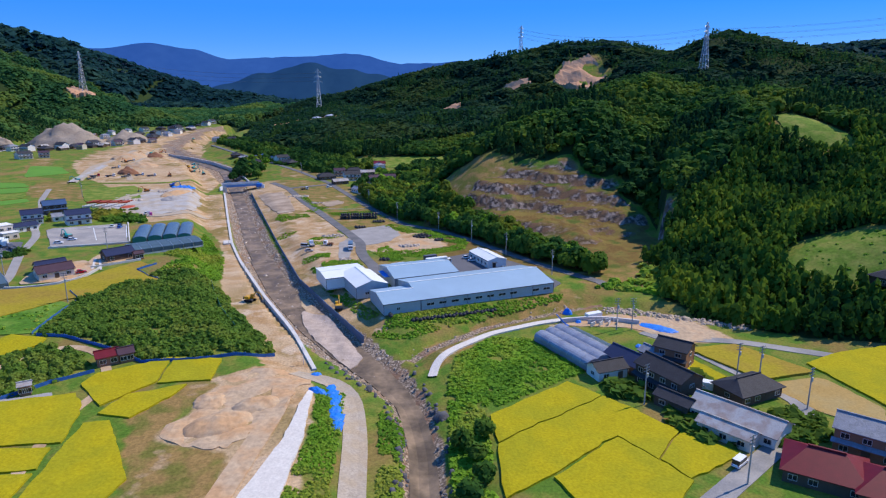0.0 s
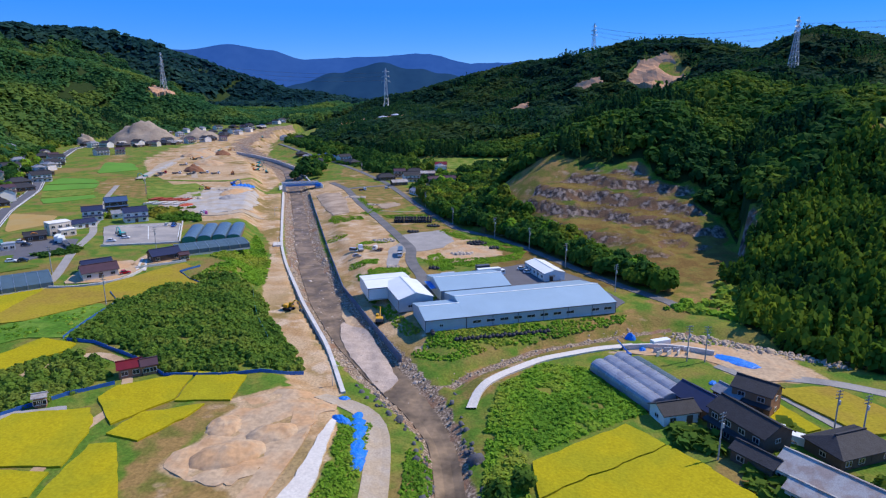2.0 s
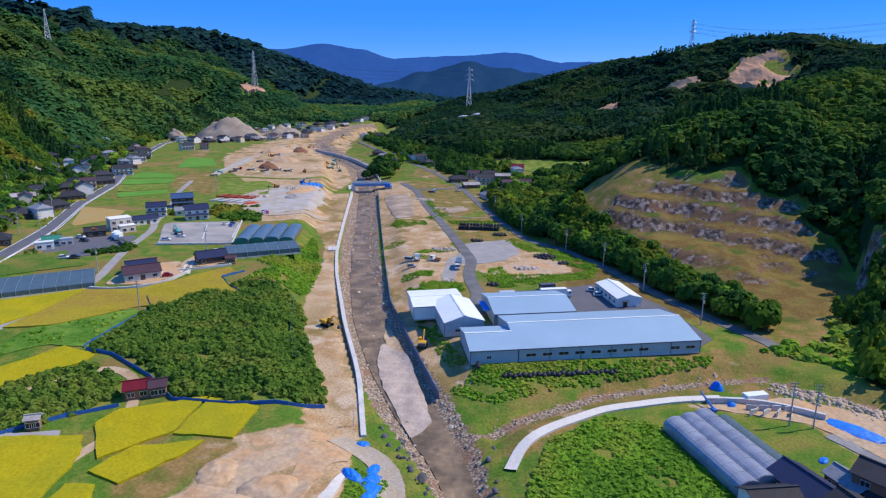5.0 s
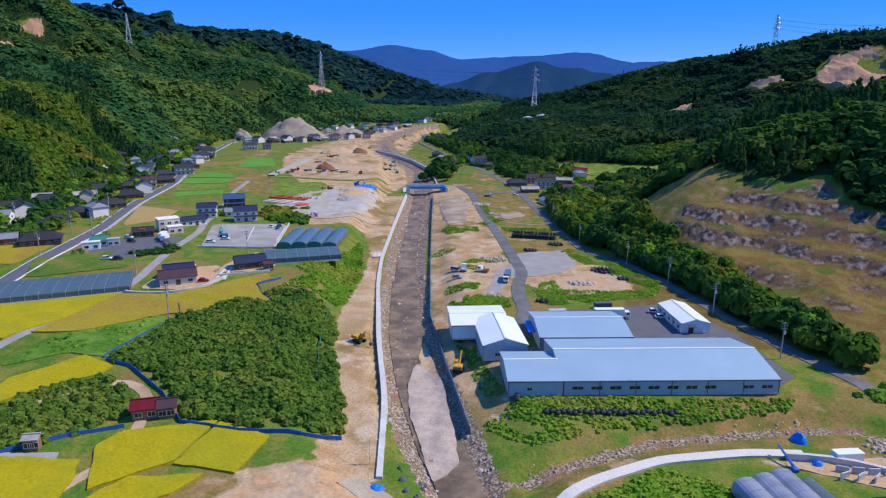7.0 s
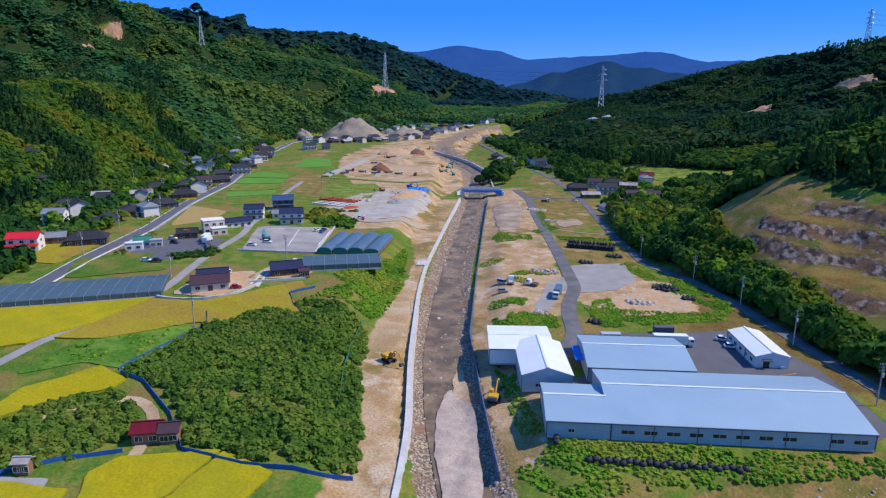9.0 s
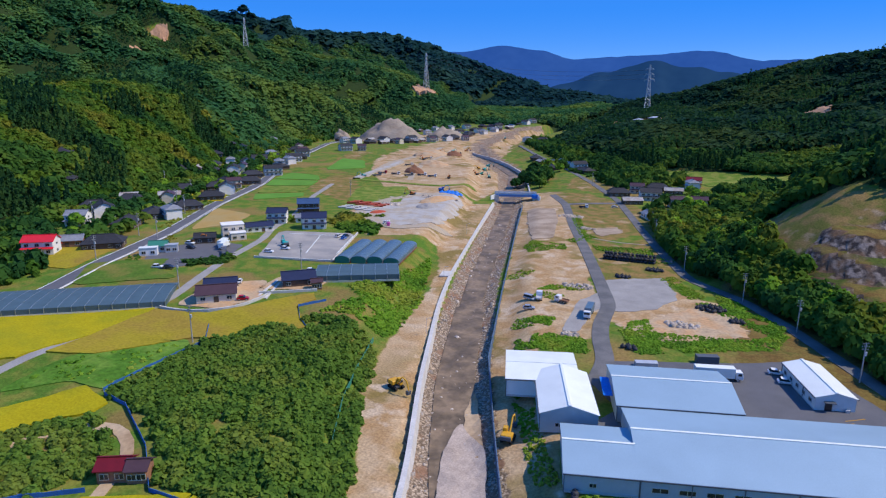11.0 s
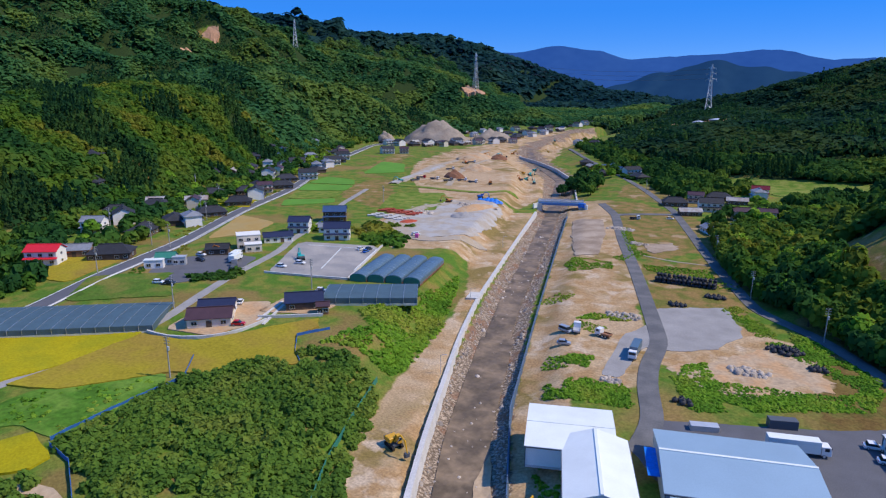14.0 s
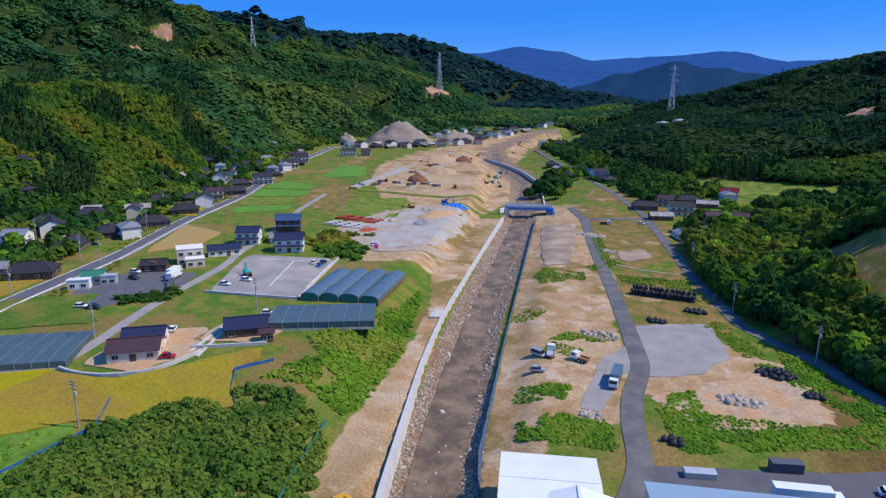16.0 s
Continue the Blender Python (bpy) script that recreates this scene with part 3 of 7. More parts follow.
def plant(name, X, Y, radius, kind, clumps, mat, label, category="woods", tall=1.0, rise=0.9, seed=1, wild=0.22, up=0.35):
    """Many crowns in one mesh: woods that nobody could count."""
    rng = np.random.default_rng(seed)
    forms = [crown_template(rng, clumps, kind, wild, up) for _ in range(6)]
    Z = height(X, Y)
    pick = rng.integers(0, 6, len(X))
    all_ = []
    for k in range(6):
        i = np.where(pick == k)[0]
        a, r = rng.uniform(0, 6.283, len(i)), radius[i]
        f = forms[k]
        x = f[None, :, :, 0] * np.cos(a)[:, None, None] - f[None, :, :, 1] * np.sin(a)[:, None, None]
        y = f[None, :, :, 0] * np.sin(a)[:, None, None] + f[None, :, :, 1] * np.cos(a)[:, None, None]
        z = np.broadcast_to(f[None, :, :, 2], x.shape) * tall * rng.uniform(0.8, 1.25, len(i))[:, None, None]
        q = np.stack([x, y, z], -1) * r[:, None, None, None]
        q += np.stack([X[i], Y[i], Z[i] + r * rise], -1)[:, None, None, :]
        all_.append(q.reshape(-1, 4, 3))
    return tagged(new(name, clump_mesh(name, np.concatenate(all_), mat)), label, category, kind="stuff")


def scatter(lo, hi, spacing, seed):
    """Jittered points on a plain grid."""
    rng = np.random.default_rng(seed)
    x, y = np.meshgrid(np.arange(lo[0], hi[0], spacing), np.arange(lo[1], hi[1], spacing))
    return x.ravel() + rng.uniform(-0.5, 0.5, x.size) * spacing, y.ravel() + rng.uniform(-0.5, 0.5, x.size) * spacing


def keep(X, Y, ok):
    return X[ok], Y[ok]


def ground_near(X, Y):
    """The ground's height read off its sheet."""
    i = np.clip(np.searchsorted(gx, X) - 1, 0, len(gx) - 2)
    j = np.clip(np.searchsorted(gy, Y) - 1, 0, len(gy) - 2)
    u, v = (X - gx[i]) / (gx[i + 1] - gx[i]), (Y - gy[j]) / (gy[j + 1] - gy[j])
    return (GZ[j, i] * (1 - u) + GZ[j, i + 1] * u) * (1 - v) + (GZ[j + 1, i] * (1 - u) + GZ[j + 1, i + 1] * u) * v


def open_to_valley(X, Y):
    """False for woods on the far sides of the crests, which the valley never sees."""
    seen, top = np.zeros(len(X), bool), ground_near(X, Y) + 22
    for x0, y0, z0 in ((0, 0, 90), (12, 70, 90), (-5, 150, 90)):
        clear = np.ones(len(X), bool)
        for f in np.linspace(0.25, 0.97, 40):
            clear &= ground_near(x0 + (X - x0) * f, y0 + (Y - y0) * f) < z0 + (top - z0) * f
        seen |= clear
    return seen


rng = np.random.default_rng(5)
X, Y = scatter((-760, 110), (460, 760), 4.5, 2)
far_off = np.hypot(X, Y - 80)
X, Y = keep(X, Y, (forest_mask(X, Y) > 0.5) & (far_off < 720))
X, Y = keep(X, Y, open_to_valley(X, Y))
zone = waves(X, Y, 120, 31) + 0.3 * waves(X, Y, 40, 32)
bamboo = (X > 70) & (Y < 330 + 40 * waves(X, Y, 90, 8)) & (X < 330)
conifer = (zone > 0.35) & ~bamboo
broad = ~bamboo & ~conifer
size = rng.uniform(2.4, 4.1, len(X))
bright = broad & (X < -250) & (waves(X, Y, 110, 61) + 0.4 * waves(X, Y, 35, 62) > 0.05)
broad = broad & ~bright
plant("bright_wood", X[bright], Y[bright], size[bright] * 0.9, "ball", 36, LEAF_BRIGHT, "yellowish-green thickets on the lower hillside", rise=1.0, seed=14)
plant("broadleaf_wood", X[broad], Y[broad], size[broad], "ball", 27, LEAF_WOOD, "dense mixed broadleaf wood on the valley's hillsides", rise=1.1)
plant("conifer_wood", X[conifer], Y[conifer], size[conifer] * 0.75, "cone", 24, LEAF_CONIFER, "dark planted conifer wood on the hillside", tall=1.1, rise=1.0)
X, Y = scatter((66, 110), (330, 400), 3.0, 12)
X, Y = keep(X, Y, (forest_mask(X, Y) > 0.5) & (Y < 330 + 40 * waves(X, Y, 90, 8)) & (X > 70))
size, bamboo = rng.uniform(1.5, 2.6, len(X)), np.ones(len(X), bool)
plant("bamboo_grove", X[bamboo], Y[bamboo], size[bamboo], "plume", 20, LEAF_BAMBOO, "bright green feathery bamboo grove on the near hill", tall=1.5, rise=1.4)
X, Y = scatter((-1400, 350), (1000, 1950), 6.6, 3)
far_off = np.hypot(X, Y - 80)
X, Y = keep(X, Y, (forest_mask(X, Y) > 0.5) & (far_off > 700))
X, Y = keep(X, Y, open_to_valley(X, Y))
far_off = np.hypot(X, Y - 80)
stand_of = waves(X, Y, 140, 91) + 0.4 * waves(X, Y, 45, 92)
size = rng.uniform(3.4, 5.6, len(X)) * (1 + 0.12 * waves(X, Y, 60, 93))
dark_far = (stand_of > 0.35) & (far_off < 1300)
# slope light put into the leaf colour: lighter left of x -420, darker right
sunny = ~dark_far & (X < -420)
plant("slope_wood", X[sunny], Y[sunny], size[sunny], "ball", 9, LEAF_SLOPE_LIT, "mixed green woods on the sunny mountainside", rise=0.6, seed=7, wild=0.12, up=0.8)
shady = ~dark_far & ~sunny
plant("far_wood", X[shady], Y[shady], size[shady], "ball", 7, LEAF_FAR_HAZED, "distant wooded mountainsides above the valley", rise=0.6, seed=4, wild=0.12, up=0.8)
plant("far_conifers", X[dark_far], Y[dark_far], size[dark_far] * 0.8, "cone", 8, LEAF_CONIFER, "dark distant conifer stands on the mountainside", tall=0.9, rise=0.7, seed=5, wild=0.15)
# the most distant ridges, their haze tint painted into the leaf colour
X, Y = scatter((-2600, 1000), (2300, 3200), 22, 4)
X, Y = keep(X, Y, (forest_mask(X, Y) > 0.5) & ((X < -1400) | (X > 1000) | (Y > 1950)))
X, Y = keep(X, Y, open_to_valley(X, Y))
plant("remote_wood", X, Y, rng.uniform(11, 17, len(X)), "ball", 8, LEAF_REMOTE_HAZED, "remote wooded ridges", rise=0.3, seed=6, wild=0.1, up=1.0)


# ---- building blocks ----
def finish(name, bm, mat, bevel=0.0, shade=False):
    if bevel:
        bmesh.ops.bevel(bm, geom=bm.edges[:], offset=bevel, segments=1, affect="EDGES")
    bmesh.ops.recalc_face_normals(bm, faces=bm.faces)
    me = bpy.data.meshes.new(name)
    bm.to_mesh(me)
    bm.free()
    me.materials.append(mat)
    if shade:
        me.polygons.foreach_set("use_smooth", [True] * len(me.polygons))
    return me


def part(name, bm, mat, parent, label="", bevel=0.0, shade=False):
    ob = new(name, finish(name, bm, mat, bevel, shade))
    ob.parent = parent
    if label:
        tagged(ob, label)
    return ob


def same(name, ob, m):
    """Another part on the same mesh, moved by m within its thing."""
    o = new(name, ob.data)
    o.parent = ob.parent
    o.matrix_basis = m @ ob.matrix_basis
    return o


def thing(name, label, category, group=""):
    return tagged(new(name), label, category, group)


def box(cx, cy, z0, sx, sy, sz, bm=None, turn=0.0):
    bm = bm or bmesh.new()
    bmesh.ops.create_cube(bm, size=1, matrix=pose(cx, cy, z0 + sz / 2, 0, 0, turn) @ Matrix.Diagonal((sx, sy, sz, 1)))
    return bm


def tube(a, b, r0, r1=None, sides=8, bm=None):
    bm = bm or bmesh.new()
    a, b = Vector(a), Vector(b)
    m = Matrix.Translation((a + b) / 2) @ (b - a).to_track_quat("Z", "Y").to_matrix().to_4x4()
    bmesh.ops.create_cone(bm, cap_ends=True, segments=sides, radius1=r0, radius2=r0 if r1 is None else r1, depth=(b - a).length, matrix=m)
    return bm


def bent(points, r, bm=None, sides=4):
    """One connected bar through the points."""
    bm = bm or bmesh.new()
    points, rows = [Vector(p) for p in points], []
    for i, p in enumerate(points):
        d = (points[min(i + 1, len(points) - 1)] - points[max(i - 1, 0)]).normalized()
        u = d.orthogonal().normalized() if not rows else (keep_u - d * keep_u.dot(d)).normalized()
        keep_u = u
        v = d.cross(u)
        rows.append([bm.verts.new(p + (u * math.cos(k * 6.2832 / sides) + v * math.sin(k * 6.2832 / sides)) * r) for k in range(sides)])
    for a, b in zip(rows, rows[1:]):
        for k in range(sides):
            bm.faces.new((a[k], a[(k + 1) % sides], b[(k + 1) % sides], b[k]))
    bm.faces.new(rows[0][::-1])
    bm.faces.new(rows[-1])
    return bm


def prism(profile, length, bm=None, m=Matrix()):
    """A profile of (y, z) drawn along x from 0 to length."""
    bm = bm or bmesh.new()
    a = [bm.verts.new(m @ Vector((0, y, z))) for y, z in profile]
    b = [bm.verts.new(m @ Vector((length, y, z))) for y, z in profile]
    for i in range(len(profile)):
        j = (i + 1) % len(profile)
        bm.faces.new((a[i], a[j], b[j], b[i]))
    bm.faces.new(a[::-1])
    bm.faces.new(b)
    return bm


def stand(ob, x, y, turn=0.0, lift=0.0, z=None):
    ob.matrix_basis = pose(x, y, (ground_at(x, y) if z is None else z) + lift, 0, 0, turn)
    return ob


def paint(name, c, rough=0.5, metal=0.0, var=0.1, **k):
    return material(name, c, rough, metal, var=var, scale=k.pop("scale", 0.6), fine=k.pop("fine", 5.0), bump=k.pop("bump", 0.1), **k)


ROOF_STEEL = paint("pale_steel_roof", (0.29, 0.41, 0.50), 0.5, 0.1, scale=0.12)
ROOF_WHITE = paint("white_steel_roof", (0.76, 0.79, 0.74), 0.4, 0.0, scale=0.2)
WALL_GREY = paint("grey_green_cladding", (0.42, 0.47, 0.48), 0.6)
WALL_WHITE = paint("white_render", (0.76, 0.74, 0.69), 0.75)
WALL_CREAM = paint("cream_render", (0.66, 0.58, 0.46), 0.8)
WALL_WOOD = paint("dark_timber", (0.11, 0.075, 0.05), 0.8, var=0.25, piece=0.2)
WALL_BROWN = paint("brown_boards", (0.30, 0.15, 0.08), 0.8, var=0.25)
TILE_DARK = paint("dark_clay_tiles", (0.032, 0.033, 0.038), 0.75, var=0.35, fine=3.0, bump=0.5, piece=0.3)
TILE_GREY = paint("grey_clay_tiles", (0.22, 0.23, 0.25), 0.5, var=0.3, fine=3.0, bump=0.5)
TILE_NAVY = paint("navy_steel_roof", (0.028, 0.033, 0.07), 0.4, var=0.15)
TILE_BROWN = paint("plum_brown_roof", (0.075, 0.04, 0.045), 0.45, var=0.2)
TILE_RED = paint("dark_red_steel_roof", (0.15, 0.008, 0.014), 0.5, var=0.2)
TILE_SCARLET = paint("scarlet_roof", (0.62, 0.02, 0.03), 0.5, var=0.15)
TILE_BLUE = paint("blue_tiles", (0.045, 0.085, 0.17), 0.45, var=0.25)
ROOF_OLD = paint("weathered_sheet_roof", (0.42, 0.41, 0.39), 0.7, var=0.35, second=(0.28, 0.23, 0.20), scale=0.35)
GLASS = paint("dark_window_glass", (0.02, 0.026, 0.032), 0.08, spec=0.6, bump=0.0)
ALU = paint("pale_window_frame", (0.62, 0.62, 0.6), 0.4, 0.4)
TRIM = paint("dark_trim", (0.10, 0.11, 0.12), 0.5)
NET = paint("grey_green_netting", (0.07, 0.115, 0.135), 0.55, var=0.2, scale=0.3, fine=2.0, spec=0.4)
FILM_CLEAR = paint("greenhouse_film", (0.29, 0.31, 0.35), 0.3, var=0.2, scale=0.25, second=(0.2, 0.21, 0.25), spec=0.6)
FILM_BLUE = paint("greenhouse_film_bluish", (0.095, 0.15, 0.19), 0.35, var=0.2, scale=0.25, spec=0.6)
PIPE = paint("galvanised_pipe", (0.5, 0.52, 0.52), 0.4, 0.7)
GREEN_END = paint("green_end_sheet", (0.04, 0.20, 0.14), 0.6)
RUST = paint("rusty_base", (0.22, 0.10, 0.05), 0.85, var=0.3)
TARP = paint("blue_tarpaulin", (0.02, 0.19, 0.66), 0.45, var=0.3, scale=0.9, fine=3.0, bump=0.8)
BLUE_NET = paint("blue_fence_net", (0.03, 0.12, 0.36), 0.7, var=0.3)
BAG_BLACK = paint("black_ton_bag", (0.035, 0.037, 0.042), 0.7, var=0.3, bump=0.5, piece=0.3)
BAG_WALL = paint("blue_grey_panel", (0.09, 0.14, 0.21), 0.6, var=0.2, piece=0.2)
STONE = material("river_stone", (0.42, 0.36, 0.30), 0.85, var=0.25, scale=0.8, fine=5, piece=0.45)
STONE_DARK = material("dark_boulder", (0.10, 0.10, 0.105), 0.85, var=0.3, scale=0.8, fine=5, piece=0.4)
RUBBLE = material("rubble", (0.34, 0.27, 0.20), 0.9, var=0.3, scale=0.5, fine=3, piece=0.35)
WOODEN = paint("grey_pole", (0.36, 0.35, 0.33), 0.8, var=0.15)
STEEL = paint("tower_steel", (0.60, 0.62, 0.64), 0.5, 0.5)
WIRE = paint("wire", (0.10, 0.11, 0.13), 0.5, 0.3)
RUBBER = paint("rubber", (0.02, 0.02, 0.02), 0.85)
YELLOW = paint("machine_yellow", (0.62, 0.33, 0.02), 0.45)
TEAL = paint("machine_teal", (0.02, 0.36, 0.34), 0.45)
ORANGE = paint("machine_orange", (0.6, 0.2, 0.03), 0.45)
BLUE = paint("machine_blue", (0.05, 0.16, 0.5), 0.45)
CAR_WHITE = paint("white_car_paint", (0.78, 0.78, 0.76), 0.25, spec=0.5)
CAR_SILVER = paint("silver_car_paint", (0.42, 0.45, 0.48), 0.3, 0.4)
CAR_RED = paint("red_car_paint", (0.45, 0.008, 0.015), 0.25, spec=0.5)
CAR_DARK = paint("dark_car_paint", (0.03, 0.035, 0.045), 0.25, spec=0.5)
BARK = material("bark", (0.10, 0.075, 0.05), 0.9, var=0.3)
PINK = paint("pink_cabin", (0.7, 0.12, 0.35), 0.6)
STEEL_RED = paint("stacked_red_steel", (0.40, 0.07, 0.03), 0.8, var=0.3)
BRIDGE_BLUE = paint("bridge_blue", (0.12, 0.25, 0.48), 0.5, var=0.2)

LANE = material("worn_lane", (0.235, 0.23, 0.22), 0.9, var=0.22, scale=0.15, fine=3.0, second=(0.29, 0.275, 0.25))
LANE_DARK = material("worn_asphalt", (0.125, 0.124, 0.124), 0.9, var=0.22, scale=0.15, fine=3.0, second=(0.155, 0.15, 0.145))
FACING = material("new_concrete", (0.66, 0.62, 0.54), 0.85, var=0.2, scale=0.3, fine=2.0, second=(0.57, 0.53, 0.46))
CAR_PARK = material("worn_car_park", (0.29, 0.275, 0.255), 0.9, var=0.2, scale=0.1, fine=2.0, second=(0.35, 0.32, 0.28))

# ---- roads, tracks and water ----
def structure(ob, label, category):
    return tagged(ob, label, category, kind="structure")


structure(strip("water", RIVER[1:9], 6.5, MUD_WATER, lift=0.42, thick=0.9, taper=lambda t: 0.95 + 0.7 * smooth(0.25, 0.45, np.array(t)).item()), "shallow brown muddy river water", "water")
structure(strip("water", RIVER[8:16], 8.5, MUD_WATER, lift=0.42, thick=0.9), "shallow brown river water further upstream", "water")
structure(strip("road", HIGHWAY, 8.5, ASPHALT, lift=0.25), "grey asphalt valley road with a white edge line", "road")
for off in (-3.9, 3.9):
    line = []
    for p, q in zip(HIGHWAY, HIGHWAY[1:] + [(-562, 900)]):
        d = Vector((q[0] - p[0], q[1] - p[1], 0)).normalized()
        line.append((p[0] + d.y * off, p[1] - d.x * off))
    structure(strip("edge_line", line, 0.35, ROOF_WHITE, lift=0.29, thick=0.02), "white painted line along the road's edge", "road marking")
structure(strip("kerb", [(p[0] + 5.0, p[1] - 2.4) for p in HIGHWAY], 0.5, CONCRETE, lift=0.45), "pale concrete kerb along the valley road", "kerb")
structure(strip("road", [(-29, 250), (-30, 266), (-36, 279), (-41, 297), (-42, 312), (-56, 345), (-72, 382), (-100, 444), (-127, 508), (-150, 545)], 5.2, LANE_DARK, lift=0.2), "narrow asphalt road along the right bank", "road")
structure(strip("road", [(66, 238), (45, 266), (13, 321), (-2, 343), (-24, 362), (-48, 415), (-72, 473), (-100, 539), (-140, 610), (-190, 690), (-260, 790), (-330, 900)], 4.6, LANE_DARK, lift=0.2), "grey lane along the foot of the wooded hill", "road")
structure(strip("road", [(-127, 508), (-110, 520), (-94, 528)], 5, LANE_DARK, lift=0.22), "short asphalt link to the bridge", "road")
structure(strip("track", [(-160, 150), (-163, 180), (-167, 213), (-170, 232), (-176, 244), (-186, 262), (-193, 275), (-199, 290), (-208, 310), (-222, 330), (-236, 360), (-275, 420), (-300, 470)], 3.6, GRAVEL, lift=0.16), "pale farm lane between the fields and houses", "track")
structure(strip("track", [(48, 100), (62, 112), (83, 130), (91, 138), (86, 150), (79, 166), (71, 184), (65, 190)], 4.6, LANE, lift=0.16), "grey lane between rice fields and farmhouses", "track")
structure(strip("track", [(70, 184), (91, 182), (106, 174), (150, 150)], 4, LANE, lift=0.15), "grey gravel lane beside the rice fields", "track")
structure(strip("track", [(-10, 60), (-16, 90), (-18, 104), (-20, 126), (-24, 148), (-30, 157), (-42, 160)], 5.5, TRACK_PALE, lift=0.22), "pale gravel works road beside the stream", "track")
structure(strip("track", [(-44, 80), (-42, 110), (-41, 125), (-40, 140), (-43, 152)], 5, SAND, lift=0.2), "sandy haul track over the bare ground", "track")
structure(strip("track", [(-128, 140), (-122, 168), (-112, 175), (-100, 170), (-93, 158), (-87, 148), (-90, 135), (-86, 112), (-80, 90)], 2.6, EARTH, lift=0.16), "narrow earth farm track between orchards and rice", "track")
structure(strip("footpath", [(-3.3, 160.3), (-2, 169), (3.5, 177), (15.5, 189), (33, 198.5), (44, 202)], 2.6, FACING, lift=0.5, step=2.0), "new white concrete crest of the curved levee", "levee")
structure(patch("slope_facing", [(-39, 100), (-35.5, 121), (-34.9, 146), (-33.4, 145), (-31, 120), (-31, 100), (-32, 92), (-40, 92)], FACING, 0.5, 2.0), "new white concrete slope facing of the bank", "embankment")
structure(patch("yard", [(-32, 252), (-30, 266), (-26, 268), (4, 284), (17, 294), (36, 268), (48, 240), (42, 230), (-19, 206), (-26, 222), (-20, 240)], ASPHALT, 0.12), "dark asphalt works yard round the factory", "yard")
structure(patch("gravel_yard", [(-54, 345), (-33, 359), (-23, 334), (-28, 317), (-40, 308), (-47, 325)], GRAVEL, 0.14, off=0.8), "level grey gravel lot", "yard")
structure(patch("gravel_yard", [(-49, 282), (-44, 283), (-46, 305), (-42, 316), (-50, 330), (-54, 312)], GRAVEL, 0.13), "grey gravel strip for parked trucks", "yard")
structure(patch("car_park", [(-184, 283), (-154, 295), (-179, 344), (-214, 327)], CAR_PARK, 0.3, cuts=1), "pale concrete car park beside the greenhouses", "car park")
structure(patch("gravel_yard", [(-204, 244), (-222, 258), (-232, 272), (-222, 294), (-206, 296), (-194, 276), (-196, 262)], ASPHALT, 0.16), "worn asphalt yard beside the valley road", "yard")
structure(patch("gravel_yard", [(-208, 376), (-172, 372), (-160, 392), (-170, 430), (-186, 470), (-204, 484), (-222, 468), (-232, 438), (-222, 405)], GRAVEL_PALE, 0.25, uneven=0.15, off=2.0), "white-grey crushed stone storage ground", "yard")
structure(patch("house_plot", [(-164, 228), (-148, 232), (-143, 246), (-156, 262), (-168, 250)], SAND, 0.3, cuts=1), "pale earth plot round a farmhouse", "yard")
structure(patch("house_plot", [(-152, 252), (-134, 262), (-138, 282), (-156, 272)], SAND, 0.3, cuts=1), "pale earth plot round a house", "yard")
structure(strip("plot_wall", [(-166, 224), (-158, 224), (-148, 229), (-141, 239), (-143, 249)], 0.5, CONCRETE, lift=0.9), "low concrete retaining wall of the house plot", "wall")
structure(strip("plot_wall", [(-147, 249), (-137, 257), (-132, 262)], 0.5, CONCRETE, lift=0.9), "low concrete retaining wall of the house plot", "wall")
for line in ([(-150, 262), (-141, 246)], [(-153, 264), (-145, 247)]):
    structure(strip("ramp_track", line, 0.9, CONCRETE, lift=0.35), "concrete wheel track down to the field", "track")
structure(patch("works_ground", [(38, 196), (60, 207), (84, 200), (90, 184), (74, 180), (62, 194)], SAND, 0.2, uneven=0.15), "trampled earth of the levee works", "ground")
structure(patch("sand_bar", [(-28, 170), (-25, 178), (-30, 190), (-42, 214), (-54, 224), (-50, 208), (-42, 192), (-34, 180)], material("pinkish_gravel", (0.42, 0.34, 0.275), 0.95, var=0.35, scale=0.3, fine=2.5, spec=0.1), 0.7, 2.0, uneven=0.15), "pinkish gravel bar in the river", "gravel bar")
structure(patch("sand_bar", [(-38, 190), (-33, 195), (-46, 220), (-58, 240), (-55, 228), (-44, 206)], EARTH, 0.6, 2.0, uneven=0.15), "brown gravel margin in the river", "gravel bar")
structure(patch("sand_heap", [(-64, 124), (-61, 133), (-60, 152), (-49, 161), (-37, 156), (-38, 143), (-40, 132), (-46, 118), (-56, 120)], SAND, 0.12, 1.5, uneven=0.3, off=1.6), "pale pinkish dug sand with tyre tracks", "sand")
structure(patch("sand_heap", [(-37, 297), (-27, 307), (-13, 331), (-3, 326), (3, 307), (-13, 291), (-24, 288)], SAND, 0.1, 2.0, uneven=0.2, off=1.3), "bare sandy lot with a low bank", "sand")

structure(strip("track", [(-303, 514), (-322, 560), (-342, 610), (-356, 689), (-372, 740), (-381, 776)], 7, TRACK_PALE, lift=0.2), "pale haul track over the earthworks", "track")
structure(strip("track", [(-262, 520), (-290, 570), (-318, 640), (-332, 700), (-360, 770), (-385, 850)], 5, TRACK_PALE, lift=0.18), "pale wheel track over the earthworks", "track")
structure(strip("track", [(-195, 486), (-214, 468), (-226, 440), (-218, 410), (-204, 388), (-188, 372), (-170, 366), (-152, 392)], 8, TRACK_PALE, lift=0.32), "pale track across the storage ground", "track")
structure(strip("berm", [(-300, 500), (-310, 530), (-317, 560), (-334, 616)], 6, GRAVEL_PALE, lift=1.3, thick=1.6), "pale rubble berm beside the earthworks", "berm")
